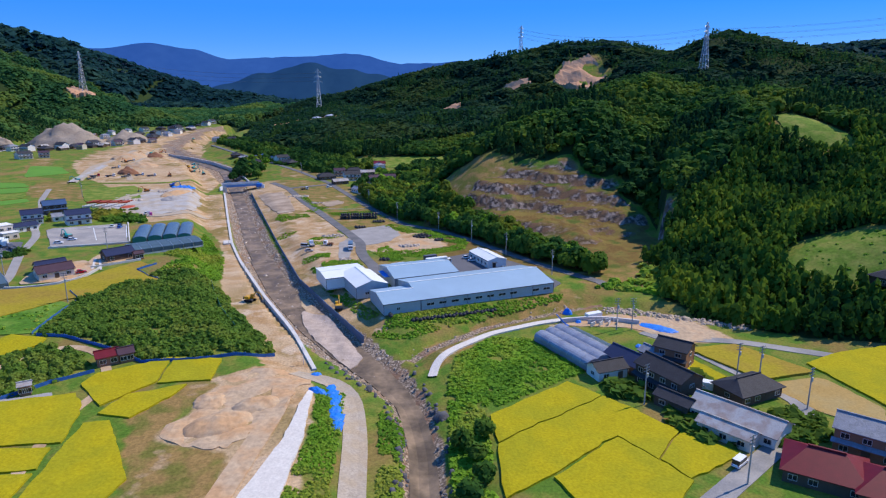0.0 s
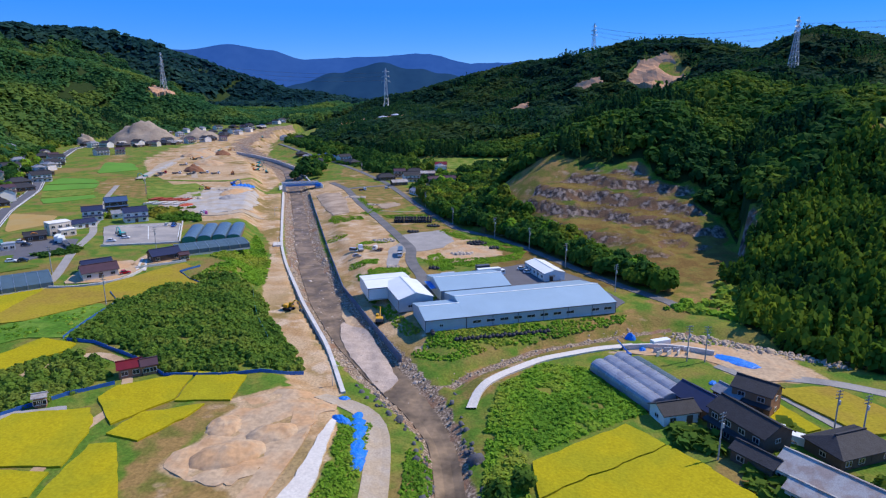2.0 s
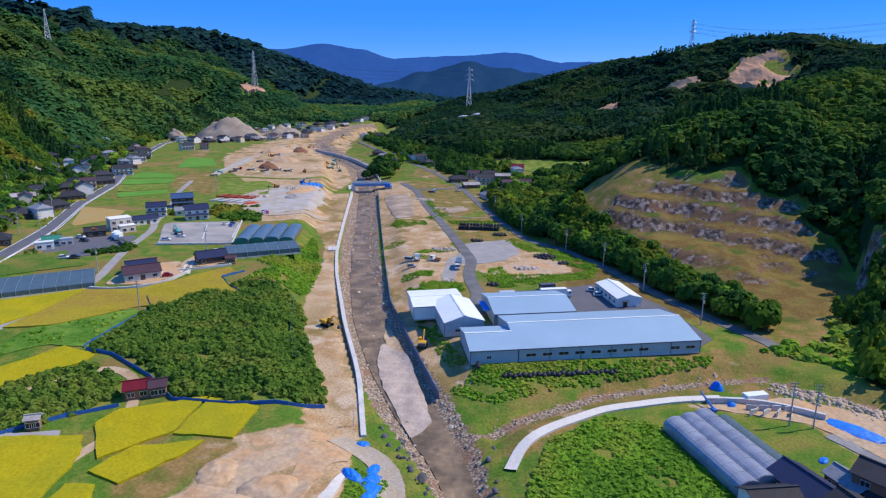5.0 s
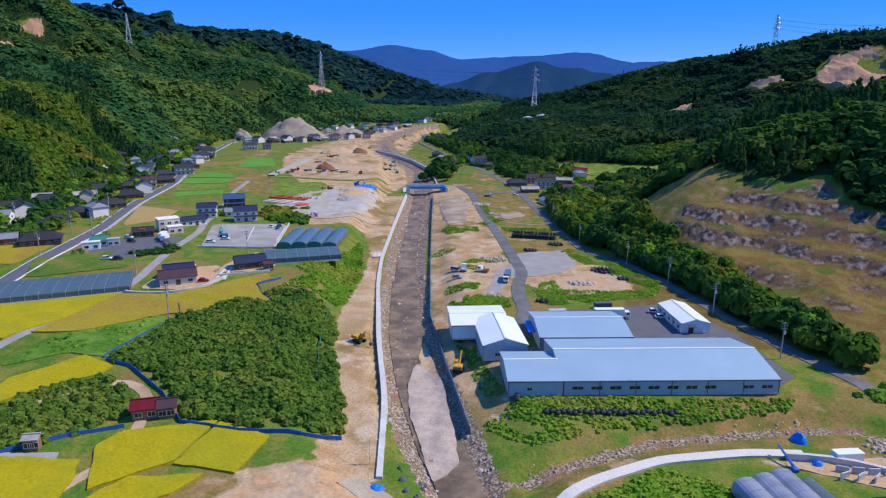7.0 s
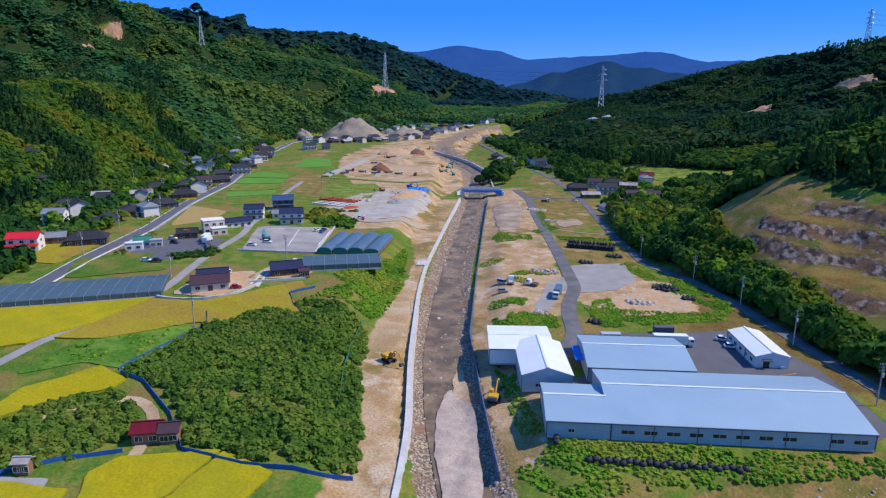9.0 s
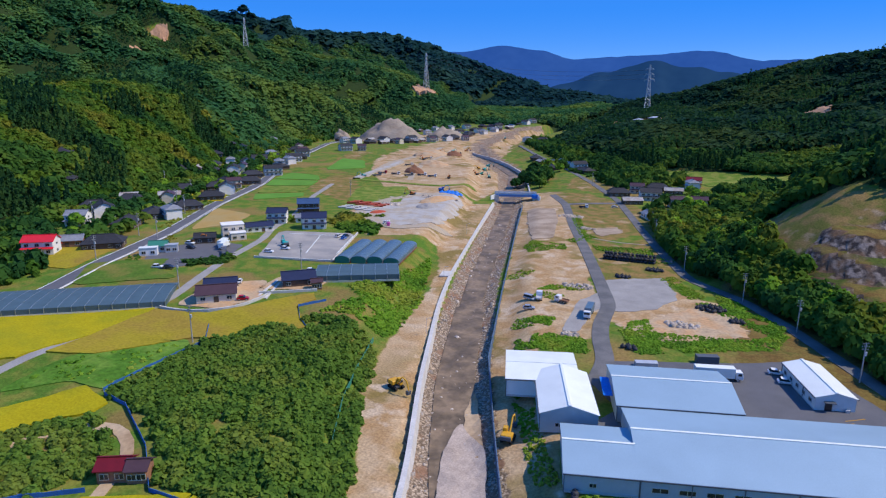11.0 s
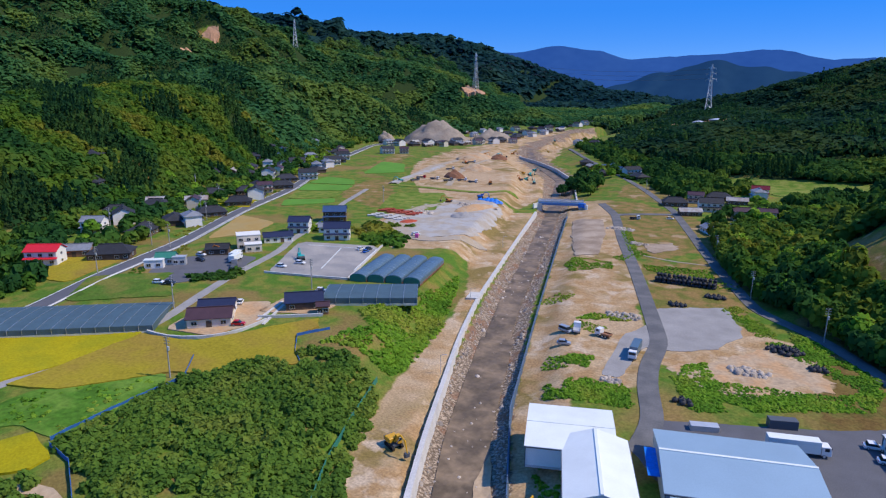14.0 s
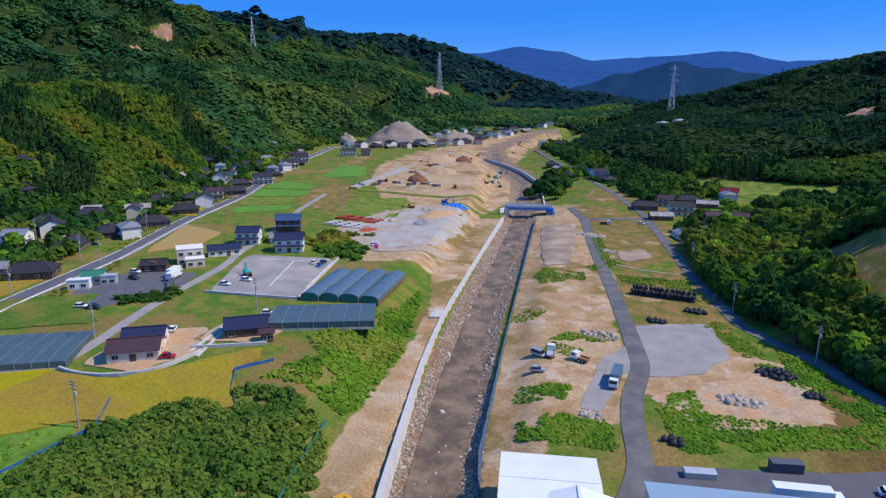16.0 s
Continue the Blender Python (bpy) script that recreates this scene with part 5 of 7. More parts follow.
VILLAGES = [
    (50, [(-341, 309), (-345, 334), (-296, 315), (-342, 359), (-350, 404), (-376, 461), (-428, 450), (-442, 478), (-449, 503), (-403, 466), (-412, 484), (-462, 545), (-455, 570)]),
    (60, [(-480, 600), (-492, 636), (-388, 494), (-408, 524), (-478, 535), (-425, 462), (-365, 425), (-430, 505), (-440, 530), (-470, 575), (-505, 655), (-425, 560), (-328, 348)]),
    (55, [(-300, 340), (-318, 372), (-330, 395), (-352, 436), (-372, 480), (-395, 512), (-415, 545), (-436, 580), (-450, 600), (-470, 622), (-285, 318), (-318, 300), (-358, 382)]),
    (48, [(-417, 336), (-385, 319), (-356, 342), (-493, 558), (-466, 500), (-497, 621), (-347, 416), (-422, 425), (-454, 677), (-536, 643), (-512, 600), (-497, 546), (-284, 291), (-440, 690)]),
    (75, [(-507, 798), (-505, 823), (-540, 880), (-507, 863), (-545, 915), (-504, 899), (-540, 972), (-507, 945), (-528, 1003), (-498, 979), (-523, 1048), (-493, 1023), (-518, 1096), (-483, 1061), (-514, 1153), (-483, 1124), (-510, 1213), (-447, 1197)]),
    (75, [(-488, 770), (-470, 775), (-455, 790), (-480, 815), (-462, 830), (-446, 818), (-434, 838), (-470, 862), (-450, 872), (-438, 905), (-462, 905), (-452, 930), (-440, 950), (-470, 940), (-448, 975), (-436, 1000), (-455, 1020), (-436, 1040), (-446, 1070), (-438, 1105)]),
    (20, [(-96, 578), (-85, 597), (-81, 553), (-88, 531), (-71, 586), (-62, 612), (-59, 532), (-46, 536), (-105, 560)]),
    (35, [(-233, 732), (-220, 722), (-209, 730), (-195, 710), (-164, 669), (-205, 690), (-178, 690), (-250, 760)]),
    (70, [(-541, 777), (-505, 762), (-470, 800), (-456, 812), (-450, 835), (-440, 850), (-425, 865), (-430, 890), (-418, 905), (-480, 790), (-522, 760), (-465, 965), (-458, 990)]),
    (80, [(-470, 1050), (-462, 1086), (-468, 1120), (-460, 1150), (-466, 1219), (-455, 1273), (-460, 1327), (-450, 1364), (-448, 1422), (-345, 960), (-330, 985), (-470, 1185), (-452, 1240)]),
]
used, pick = set(), random.Random(4)
for turn, places in VILLAGES:
    for x, y in places:
        k = pick.choices(range(6), (4, 7, 2, 2, 3, 2))[0]
        m = pose(x, y, ground_at(x, y) - 0.1, 0, 0, turn + pick.choice((0, 90)) + pick.uniform(-12, 12))
        if k in used:
            copy_thing(KINDS[k], m)
        else:
            used.add(k)
            KINDS[k].matrix_basis = m
for k, spot in ((3, (-63, 486)), (0, (-70, 500))):
    if k not in used:
        stand(KINDS[k], *spot)
stand(house("white-walled house with dark red roof", 11, 8, 2, WALL_WHITE, TILE_RED), -63, 624, 10)
for i in range(3):
    b = house("long low barn with grey sheet roof", 14, 6, 1, WALL_WHITE, TILE_GREY, "gable", "row of barns", details=False, name="barn")
    stand(b, -66 + i * 6, 486 + i * 3, -55)


# ---- greenhouses ----
def tunnel(label, length, width, wall, top, film, ends, group):
    """One bay of a greenhouse: film over hoops, end sheets, hoops, base rail."""
    g = thing("greenhouse", label, "greenhouse", group)
    n = 10
    arc = [(-width / 2 * math.cos(math.pi * i / n), wall + (top - wall) * math.sin(math.pi * i / n)) for i in range(n + 1)]
    part("film", prism([(-width / 2, 0)] + arc + [(width / 2, 0)], length, m=Matrix.Translation((-length / 2, 0, 0))), film, g)
    for s in (-1, 1):
        part("end_sheet", prism([(y * 0.96, z * 0.96) for y, z in [(-width / 2, 0.02)] + arc + [(width / 2, 0.02)]], 0.08, m=Matrix.Translation((s * (length / 2 + 0.03) - 0.04, 0, 0))), ends, g)
    hoop = part("hoop", bent([(0, y, z + 0.03) for y, z in arc], 0.045), PIPE, g)
    hoop.matrix_basis = pose(-length / 2 + 1, 0, 0)
    for i in range(1, int(length / 3)):
        o = new("hoop", hoop.data)
        o.parent, o.matrix_basis = g, pose(-length / 2 + 1 + i * 3, 0, 0)
    for s in (-1, 1):
        part("base_rail", box(0, s * width / 2, 0, length, 0.15, 0.6), RUST, g)
    return g


t1 = tunnel("arched film greenhouse tunnel with rusty base", 25, 5.2, 1.8, 3.6, FILM_CLEAR, FILM_CLEAR, "greenhouses beside the farmstead")
d = Vector((11.6, -22.8, 0)).normalized()
for i in range(4):
    c = Vector((35.1, 171, 0)) + d * (0 if i < 3 else 2) + Vector((0.64, 0.53, 0)) * (2.0 + i * 5.3)
    m = pose(c.x, c.y, ground_at(c.x, c.y), 0, 0, math.degrees(math.atan2(d.y, d.x)))
    if i == 0:
        t1.matrix_basis = m
    elif i < 3:
        copy_thing(t1, m)
    else:
        t2 = tunnel("low greenhouse tunnel under dark net", 24, 4.2, 1.0, 2.2, NET, NET, "greenhouses beside the farmstead")
        t2.matrix_basis = m
t3 = tunnel("bluish film greenhouse bay with green end sheets", 32, 6.4, 1.7, 3.1, FILM_BLUE, GREEN_END, "greenhouses beside the car park")
for i in range(4):
    a = Vector((-148.0, 294.0, 0)).lerp(Vector((-130.5, 305.0, 0)), i / 3)
    b = Vector((-160.5, 328.5, 0)).lerp(Vector((-141.0, 335.5, 0)), i / 3)
    c, w = (a + b) / 2, b - a
    m = pose(c.x, c.y, ground_at(c.x, c.y), 0, 0, math.degrees(math.atan2(w.y, w.x)))
    if i:
        copy_thing(t3, m)
    else:
        t3.matrix_basis = m


def net_house(label, length, depth, h):
    g = thing("net_house", label, "greenhouse")
    w = prism([(-depth / 2, 0), (depth / 2, 0), (depth / 2, h), (depth * 0.2, h + 0.5), (-depth * 0.2, h + 0.5), (-depth / 2, h)], length, m=Matrix.Translation((-length / 2, 0, 0)))
    part("netting", w, NET, g)
    n = int(length / 4)
    first = part("post", tube((-length / 2, -depth / 2 - 0.1, 0), (-length / 2, -depth / 2 - 0.1, h), 0.07, sides=6), PIPE, g)
    for i in range(1, n + 1):
        same("post", first, pose(i * length / n, 0, 0))
    bar = part("roof_bar", prism([(-depth / 2, h + 0.03), (-depth * 0.2, h + 0.53), (depth * 0.2, h + 0.53), (depth / 2, h + 0.03), (depth / 2, h + 0.1), (depth * 0.2, h + 0.6), (-depth * 0.2, h + 0.6), (-depth / 2, h + 0.1)], 0.1, m=Matrix.Translation((-length / 2, 0, 0))), PIPE, g)
    for i in range(1, n + 1):
        same("roof_bar", bar, pose(i * length / n - 0.1, 0, 0))
    part("skirt", box(0, -depth / 2 - 0.05, 0, length, 0.1, 0.7), ALU, g)
    return g


stand(net_house("net-covered growing house with pale posts", 31, 16, 2.6), -131.5, 284.5, 36)
stand(net_house("very long growing house under dark grey netting", 64, 22, 2.4), -196, 212, 42)


# ---- vehicles and machines ----
def wheels(parent, places, r=0.32, w=0.22):
    tyre = finish("tyre", tube((0, -w / 2, 0), (0, w / 2, 0), r, sides=14), RUBBER)
    rim = finish("rim", tube((0, -w / 2 - 0.01, 0), (0, w / 2 + 0.01, 0), r * 0.6, sides=10), ALU)
    for x, y in places:
        o = new("wheel", tyre)
        o.parent, o.matrix_basis = parent, pose(x, y, r)
        i = new("rim", rim)
        i.parent = o


def car(label, mat, length=4.2, width=1.7, height_=1.5, van=False, name="car"):
    c = thing(name, label, "car")
    L, W, H = length / 2, width / 2, height_
    side = [(-L, 0.3), (-L, 0.8), (-L + 0.12, 0.92), (L - 0.95, 0.9), (L - 0.1, 0.72), (L, 0.55), (L, 0.3)]
    body = prism([(y, z) for y, z in side], width, m=Matrix.Rotation(radians(-90), 4, "Z") @ Matrix.Translation((-W, 0, 0)))
    part("body", body, mat, c, bevel=0.05)
    top = [(-L + (0.1 if van else 0.35), 0.88), (-L + (0.2 if van else 0.75), H), (L - (1.1 if van else 1.9), H), (L - (0.7 if van else 1.1), 0.88)]
    part("cabin_glass", prism(top, width - 0.16, m=Matrix.Rotation(radians(-90), 4, "Z") @ Matrix.Translation((-W + 0.08, 0, 0))), GLASS, c)
    part("roof", box((top[1][0] + top[2][0]) / 2, 0, H - 0.02, top[2][0] - top[1][0] + 0.1, width - 0.12, 0.08), mat, c)
    for s in (-1, 1):
        part("headlight", box(L - 0.02, s * (W - 0.3), 0.6, 0.08, 0.35, 0.14), ALU, c)
        part("tail_light", box(-L - 0.0, s * (W - 0.2), 0.62, 0.06, 0.2, 0.25), CAR_RED, c)
    wheels(c, [(sx * (L - 0.8), sy * (W - 0.1)) for sx in (-1, 1) for sy in (-1, 1)])
    return c


def truck(label, cab_mat, bed_mat, length=8.5, boxed=True, cargo=2.5):
    t = thing("truck", label, "truck")
    L = length / 2
    part("chassis", box(0, 0, 0.55, length, 0.9, 0.25), TRIM, t)
    cab = prism([(L - 1.9, 0.6), (L, 0.6), (L, 1.6), (L - 0.25, 2.6), (L - 1.9, 2.6)], 2.2, m=Matrix.Rotation(radians(-90), 4, "Z") @ Matrix.Translation((-1.1, 0, 0)))
    part("cab", cab, cab_mat, t, bevel=0.06)
    part("windscreen", box(L - 0.07, 0, 1.65, 0.12, 1.9, 0.75), GLASS, t)
    for s in (-1, 1):
        part("side_window", box(L - 0.9, s * 1.1, 1.65, 0.9, 0.06, 0.7), GLASS, t)
        part("headlight", box(L, s * 0.85, 0.8, 0.1, 0.3, 0.2), ALU, t)
    if boxed:
        part("cargo_box", box(-1.0, 0, 0.85, length - 2.1, 2.3, cargo), bed_mat, t, bevel=0.04)
    else:
        part("flatbed", box(-1.0, 0, 0.85, length - 2.1, 2.1, 0.15), bed_mat, t)
        for s in (-1, 1):
            part("side_board", box(-1.0, s * 1.05, 1.0, length - 2.1, 0.07, 0.4), bed_mat, t)
        part("tail_board", box(-L + 0.05, 0, 1.0, 0.07, 2.1, 0.4), bed_mat, t)
    wheels(t, [(x, s * 0.95) for x in (L - 1.3, -L + 1.2, -L + 2.3) for s in (-1, 1)], 0.45, 0.3)
    return t


def excavator(label, mat):
    e = thing("excavator", label, "excavator")
    for s in (-1, 1):
        track = bmesh.new()
        for x in (-1.5, 1.5):
            tube((x, s * 1.1 - 0.28, 0.42), (x, s * 1.1 + 0.28, 0.42), 0.42, sides=12, bm=track)
        box(0, s * 1.1, 0.0, 3.0, 0.56, 0.84, track)
        part("crawler_track", track, RUBBER, e)
    part("undercarriage", box(0, 0, 0.4, 2.2, 1.7, 0.5), TRIM, e)
    part("engine_housing", box(-0.9, 0, 1.0, 2.2, 2.5, 1.1), mat, e, bevel=0.12)
    part("counterweight", box(-2.1, 0, 1.0, 0.6, 2.4, 0.95), TRIM, e, bevel=0.1)
    cab = part("cab", box(0.7, 0.75, 1.0, 1.4, 1.0, 1.8), mat, e, bevel=0.08)
    part("cab_window", box(1.38, 0.75, 1.7, 0.08, 0.85, 0.95), GLASS, cab)
    part("cab_window", box(0.75, 1.27, 1.7, 1.0, 0.06, 0.95), GLASS, cab)
    part("boom", tube((0.8, -0.2, 1.6), (3.2, -0.2, 4.2), 0.26, 0.2, 6), mat, e)
    part("boom", tube((3.2, -0.2, 4.2), (5.0, -0.2, 3.7), 0.22, 0.18, 6), mat, e)
    part("stick", tube((4.9, -0.2, 3.9), (5.9, -0.2, 1.3), 0.2, 0.14, 6), mat, e)
    part("cylinder", tube((1.6, -0.2, 1.7), (3.1, -0.2, 3.6), 0.08, sides=8), ALU, e)
    part("bucket", prism([(5.3, 1.3), (6.2, 1.4), (6.1, 0.4), (5.5, 0.1), (5.1, 0.6)], 1.0, m=Matrix.Rotation(radians(-90), 4, "Z") @ Matrix.Translation((-0.3, 0, 0))), TRIM, e)
    return e


first = excavator("yellow tracked excavator standing on the earth haul road", YELLOW)
stand(first, -74, 226, -20, lift=0.15)
stand(copy_thing(first, pose(0, 0, 0)), -39, 219, 100, lift=0.15)
second = excavator("teal tracked excavator parked in the car park", TEAL)
stand(second, -189, 305, 150, lift=0.25)
for x, y, a in ((-249, 622, 40), (-235, 610, 120), (-262, 655, 70), (-280, 700, 10), (-303, 513, 200)):
    stand(tagged(copy_thing(second, pose(0, 0, 0)), "teal tracked excavator at work on the riverside earthworks"), x, y, a)
third = excavator("orange tracked excavator on the earthworks", ORANGE)
stand(third, -352, 720, 30)
for x, y, a in ((-343, 684, 80), (-330, 650, 160), (-222, 462, 190), (-226, 286, 40)):
    stand(copy_thing(third, pose(0, 0, 0)), x, y, a)
stand(tagged(copy_thing(excavator("blue tracked excavator beside the stored steel", BLUE), pose(0, 0, 0)), "blue tracked machine near the bridge"), -213, 487, 30)
box_truck = truck("white cab truck with blue-grey cargo box", CAR_WHITE, FILM_BLUE, 9.5, True, 2.5)
stand(box_truck, -46, 300, -82, lift=0.14)
stand(truck("white articulated box truck behind the hall", CAR_WHITE, ROOF_WHITE, 12, True, 2.7), -2, 269, -158 + 180, lift=0.12)
stand(truck("small white flatbed truck with brown load bed", CAR_WHITE, WALL_BROWN, 5, False), -58.5, 308.5, 170)
stand(truck("small white crane truck", CAR_WHITE, ALU, 6, False), -67, 308, 110)
stand(truck("grey dump truck in the roadside yard", TILE_GREY, TRIM, 9, False), -200, 280, 140, lift=0.16)
stand(truck("white bus-like box lorry", CAR_WHITE, ROOF_WHITE, 9, True, 2.3), -208, 287, 120, lift=0.16)
stand(truck("white bus-like box lorry", CAR_WHITE, ROOF_WHITE, 9, True, 2.3), -212, 290, 120, lift=0.16)
for k, (x, y, turn) in enumerate(((-249, 622, 40), (-243, 600, 150), (-262, 640, 250), (-340, 730, 80), (-360, 800, 10), (-352, 880, 200), (-380, 960, 120), (-240, 545, 300))):
    m = copy_thing((second, third, first)[k % 3], pose(0, 0, 0))
    tagged(m, "tracked excavator working on the upstream earthworks", "excavator", "excavators on the earthworks")
    stand(m, x, y, turn)
for k, (x, y, turn) in enumerate(((-268, 548, 20), (-276, 540, 60), (-256, 545, 10), (-298, 525, 70), (-330, 660, 40), (-350, 760, 30))):
    stand(truck("dark dump truck on the upstream earthworks", TRIM if k % 2 else CAR_WHITE, TRIM, 8, False), x, y, turn)
stand(truck("red dump truck on the earthworks", CAR_RED, TRIM, 8, False), -303, 540, 20)
stand(truck("white dump truck on the earthworks", CAR_WHITE, TRIM, 8, False), -290, 541, 10)
stand(truck("white dump truck on the earthworks", CAR_WHITE, TRIM, 8, False), -315, 600, 50)
stand(truck("small lorry by the hamlet road", CAR_WHITE, TILE_DARK, 6, False), -112, 500, 30)
silver = car("silver estate car parked on bare earth", CAR_SILVER)
stand(silver, -66, 296, 20, lift=0.1)
stand(car("silver minivan parked on bare earth", CAR_SILVER, 4.5, 1.75, 1.8, True), -70, 306, -15, lift=0.1)
white = car("white car parked in the works yard", CAR_WHITE, 4.0, 1.7, 1.5)
for x, y, a in ((11, 280, 15), (13.5, 275, 15), (8, 247, 20)):
    stand(white if (x, y) == (11, 280) else copy_thing(white, pose(0, 0, 0)), x, y, a, lift=0.14)
parked = car("white car parked beside the road", CAR_WHITE, 4.2, 1.7, 1.5)
for i, (x, y, a) in enumerate(((-203, 250, 30), (-184, 300, 20), (-181, 333, 100), (-372, 402, 60), (-393, 440, 60), (-226, 283, 20), (-150, 279, 30), (-162, 254, 130), (-94, 510, 20), (-300, 291, 40), (-186, 292, 20), (-180, 372, 70))):
    stand(copy_thing(parked, pose(0, 0, 0)) if i else parked, x, y, a, lift=0.3)
dark = car("dark car parked in the yard", CAR_DARK, 4.3)
for i, (x, y, a) in enumerate(((-199, 252, 30), (-178, 335, 100), (-219, 278, 10), (-262, 240, 60), (-290, 300, 60))):
    stand(copy_thing(dark, pose(0, 0, 0)) if i else dark, x, y, a, lift=0.3)
stand(car("bright red hatchback beside the bungalow", CAR_RED, 4.0), -146.5, 241.5, 40, lift=0.3)
stand(car("white van parked at the corner of the lane", CAR_WHITE, 4.4, 1.7, 1.9, True, "van"), 61.5, 114.5, 40, lift=0.2)
stand(car("blue car parked behind the hut", BLUE, 3.6), -176, 331, 100, lift=0.3)


# ---- poles, towers and wires ----
def utility_pole(label="grey concrete utility pole with cross-arms", tall=11):
    p = thing("utility_pole", label, "utility pole", "utility poles of the valley")
    part("pole", tube((0, 0, -0.3), (0, 0, tall), 0.19, 0.12, 8), WOODEN, p)
    for z in (tall - 0.4, tall - 1.2, tall - 2.0):
        arm = part("cross_arm", box(0, 0, z, 1.9, 0.12, 0.12), TRIM, p)
        for x in (-0.85, -0.4, 0.4, 0.85):
            part("insulator", tube((x, 0, z + 0.12), (x, 0, z + 0.35), 0.06, 0.04, 6), ALU, arm)
    part("transformer", tube((0.35, 0, tall - 3.6), (0.35, 0, tall - 2.6), 0.28, sides=10), ALU, p)
    return p


pole = utility_pole()
spots = [(79, 154, 20), (84, 152, 20), (89, 138, 30), (60, 108, 30), (50, 141, 30), (57, 192, 0), (62, 192, 0), (46, 252, 30), (30, 286, 30), (15, 317, 30), (-2.5, 342, 40), (-28, 375, 40), (-52, 432, 30)]
spots += [(-307, 287, 40), (-260, 281, 40), (-249, 283, 50), (-232, 243, 50), (-311, 341, 50), (-339, 373, 50), (-156, 280, 0), (-176, 239, 0), (-256, 437, 0), (-135, 594, 0), (-389, 390, 0), (-420, 545, 0), (-135, 212, 10), (-290, 330, 40)]
for i, (x, y, a) in enumerate(spots):
    stand(copy_thing(pole, pose(0, 0, 0)) if i else pole, x, y, a)


def lattice_tower(tall):
    """A power pylon: four legs of angle steel, horizontals and crossed braces, three pairs of arms."""
    t = thing("power_pylon", "grey steel lattice power pylon on the hillside", "pylon", "power pylons")
    half = lambda z: 4.6 * (1 - z / tall) ** 1.25 + 0.8
    levels = [tall * k for k in (0, 0.13, 0.25, 0.36, 0.46, 0.55, 0.63, 0.71, 0.79, 0.87, 0.95, 1.0)]
    for sx, sy in ((-1, -1), (1, -1), (1, 1), (-1, 1)):
        part("leg", bent([(sx * half(a), sy * half(a), a) for a in levels], 0.36), STEEL, t)
    corners = ((-1, -1), (1, -1), (1, 1), (-1, 1))
    for k in range(4):
        (ax, ay), (bx, by) = corners[k], corners[(k + 1) % 4]
        bm = bmesh.new()
        for a, b in zip(levels, levels[1:]):
            tube((ax * half(a), ay * half(a), a), (bx * half(b), by * half(b), b), 0.16, sides=4, bm=bm)
            tube((bx * half(a), by * half(a), a), (ax * half(b), ay * half(b), b), 0.16, sides=4, bm=bm)
            tube((ax * half(b), ay * half(b), b), (bx * half(b), by * half(b), b), 0.16, sides=4, bm=bm)
        tagged(part("bracing", bm, STEEL, t), kind="stuff")
    for z, reach in ((0.70, 8.5), (0.81, 7.5), (0.92, 6.5)):
        for s in (-1, 1):
            bm = bmesh.new()
            tip = (s * reach, 0, tall * z)
            for y in (-1, 1):
                tube((s * half(tall * z), y * half(tall * z), tall * z), tip, 0.3, sides=4, bm=bm)
                tube((s * half(tall * z), y * half(tall * z), tall * z + 2.2), tip, 0.26, sides=4, bm=bm)
            arm = part("cross_arm", bm, STEEL, t)
            part("insulator", tube(tip, (tip[0], 0, tip[2] - 2.8), 0.2, sides=6), ALU, arm)
    return t


PYLONS = [(-987, 1031, 168, 64, -35), (-728, 1300, 98, 76, -25), (-245, 1269, 70, 66, 5), (174, 1426, 158, 72, 30), (377, 927, 112, 68, 40)]
for x, y, z, tall, a in PYLONS:
    g = ground_at(x, y)
    stand(lattice_tower(tall + z - g), x, y, a, z=g)
wires = thing("power_line", "thin power line wires strung between the pylons", "power line")
for (ax, ay, az, ah, at_), (bx, by, bz, bh, bt) in ((PYLONS[0], PYLONS[1]), (PYLONS[1], PYLONS[2]), (PYLONS[3], PYLONS[4]), (PYLONS[4], (760, 700, 150, 60, 40))):
    for z, reach in ((0.70, 8.5), (0.81, 7.5), (0.92, 6.5)):
        for s in (-1, 1):
            p = Vector((ax + s * reach * math.cos(radians(at_)), ay + s * reach * math.sin(radians(at_)), az + ah * z - 3))
            q = Vector((bx + s * reach * math.cos(radians(bt)), by + s * reach * math.sin(radians(bt)), bz + bh * z - 3))
            part("wire", bent([p.lerp(q, k / 12) - Vector((0, 0, 56 * k / 12 * (1 - k / 12))) for k in range(13)], 0.11, sides=3), WIRE, wires)


# ---- river walls, bridge, works ----
left_line = [(-37, 164), (-50, 194), (-70, 231), (-97.5, 287), (-113.5, 324), (-138, 391), (-176, 496)]
right_line = [(-26.5, 190), (-44, 222), (-62, 256), (-84, 312), (-94, 338), (-131, 435), (-155, 499)]


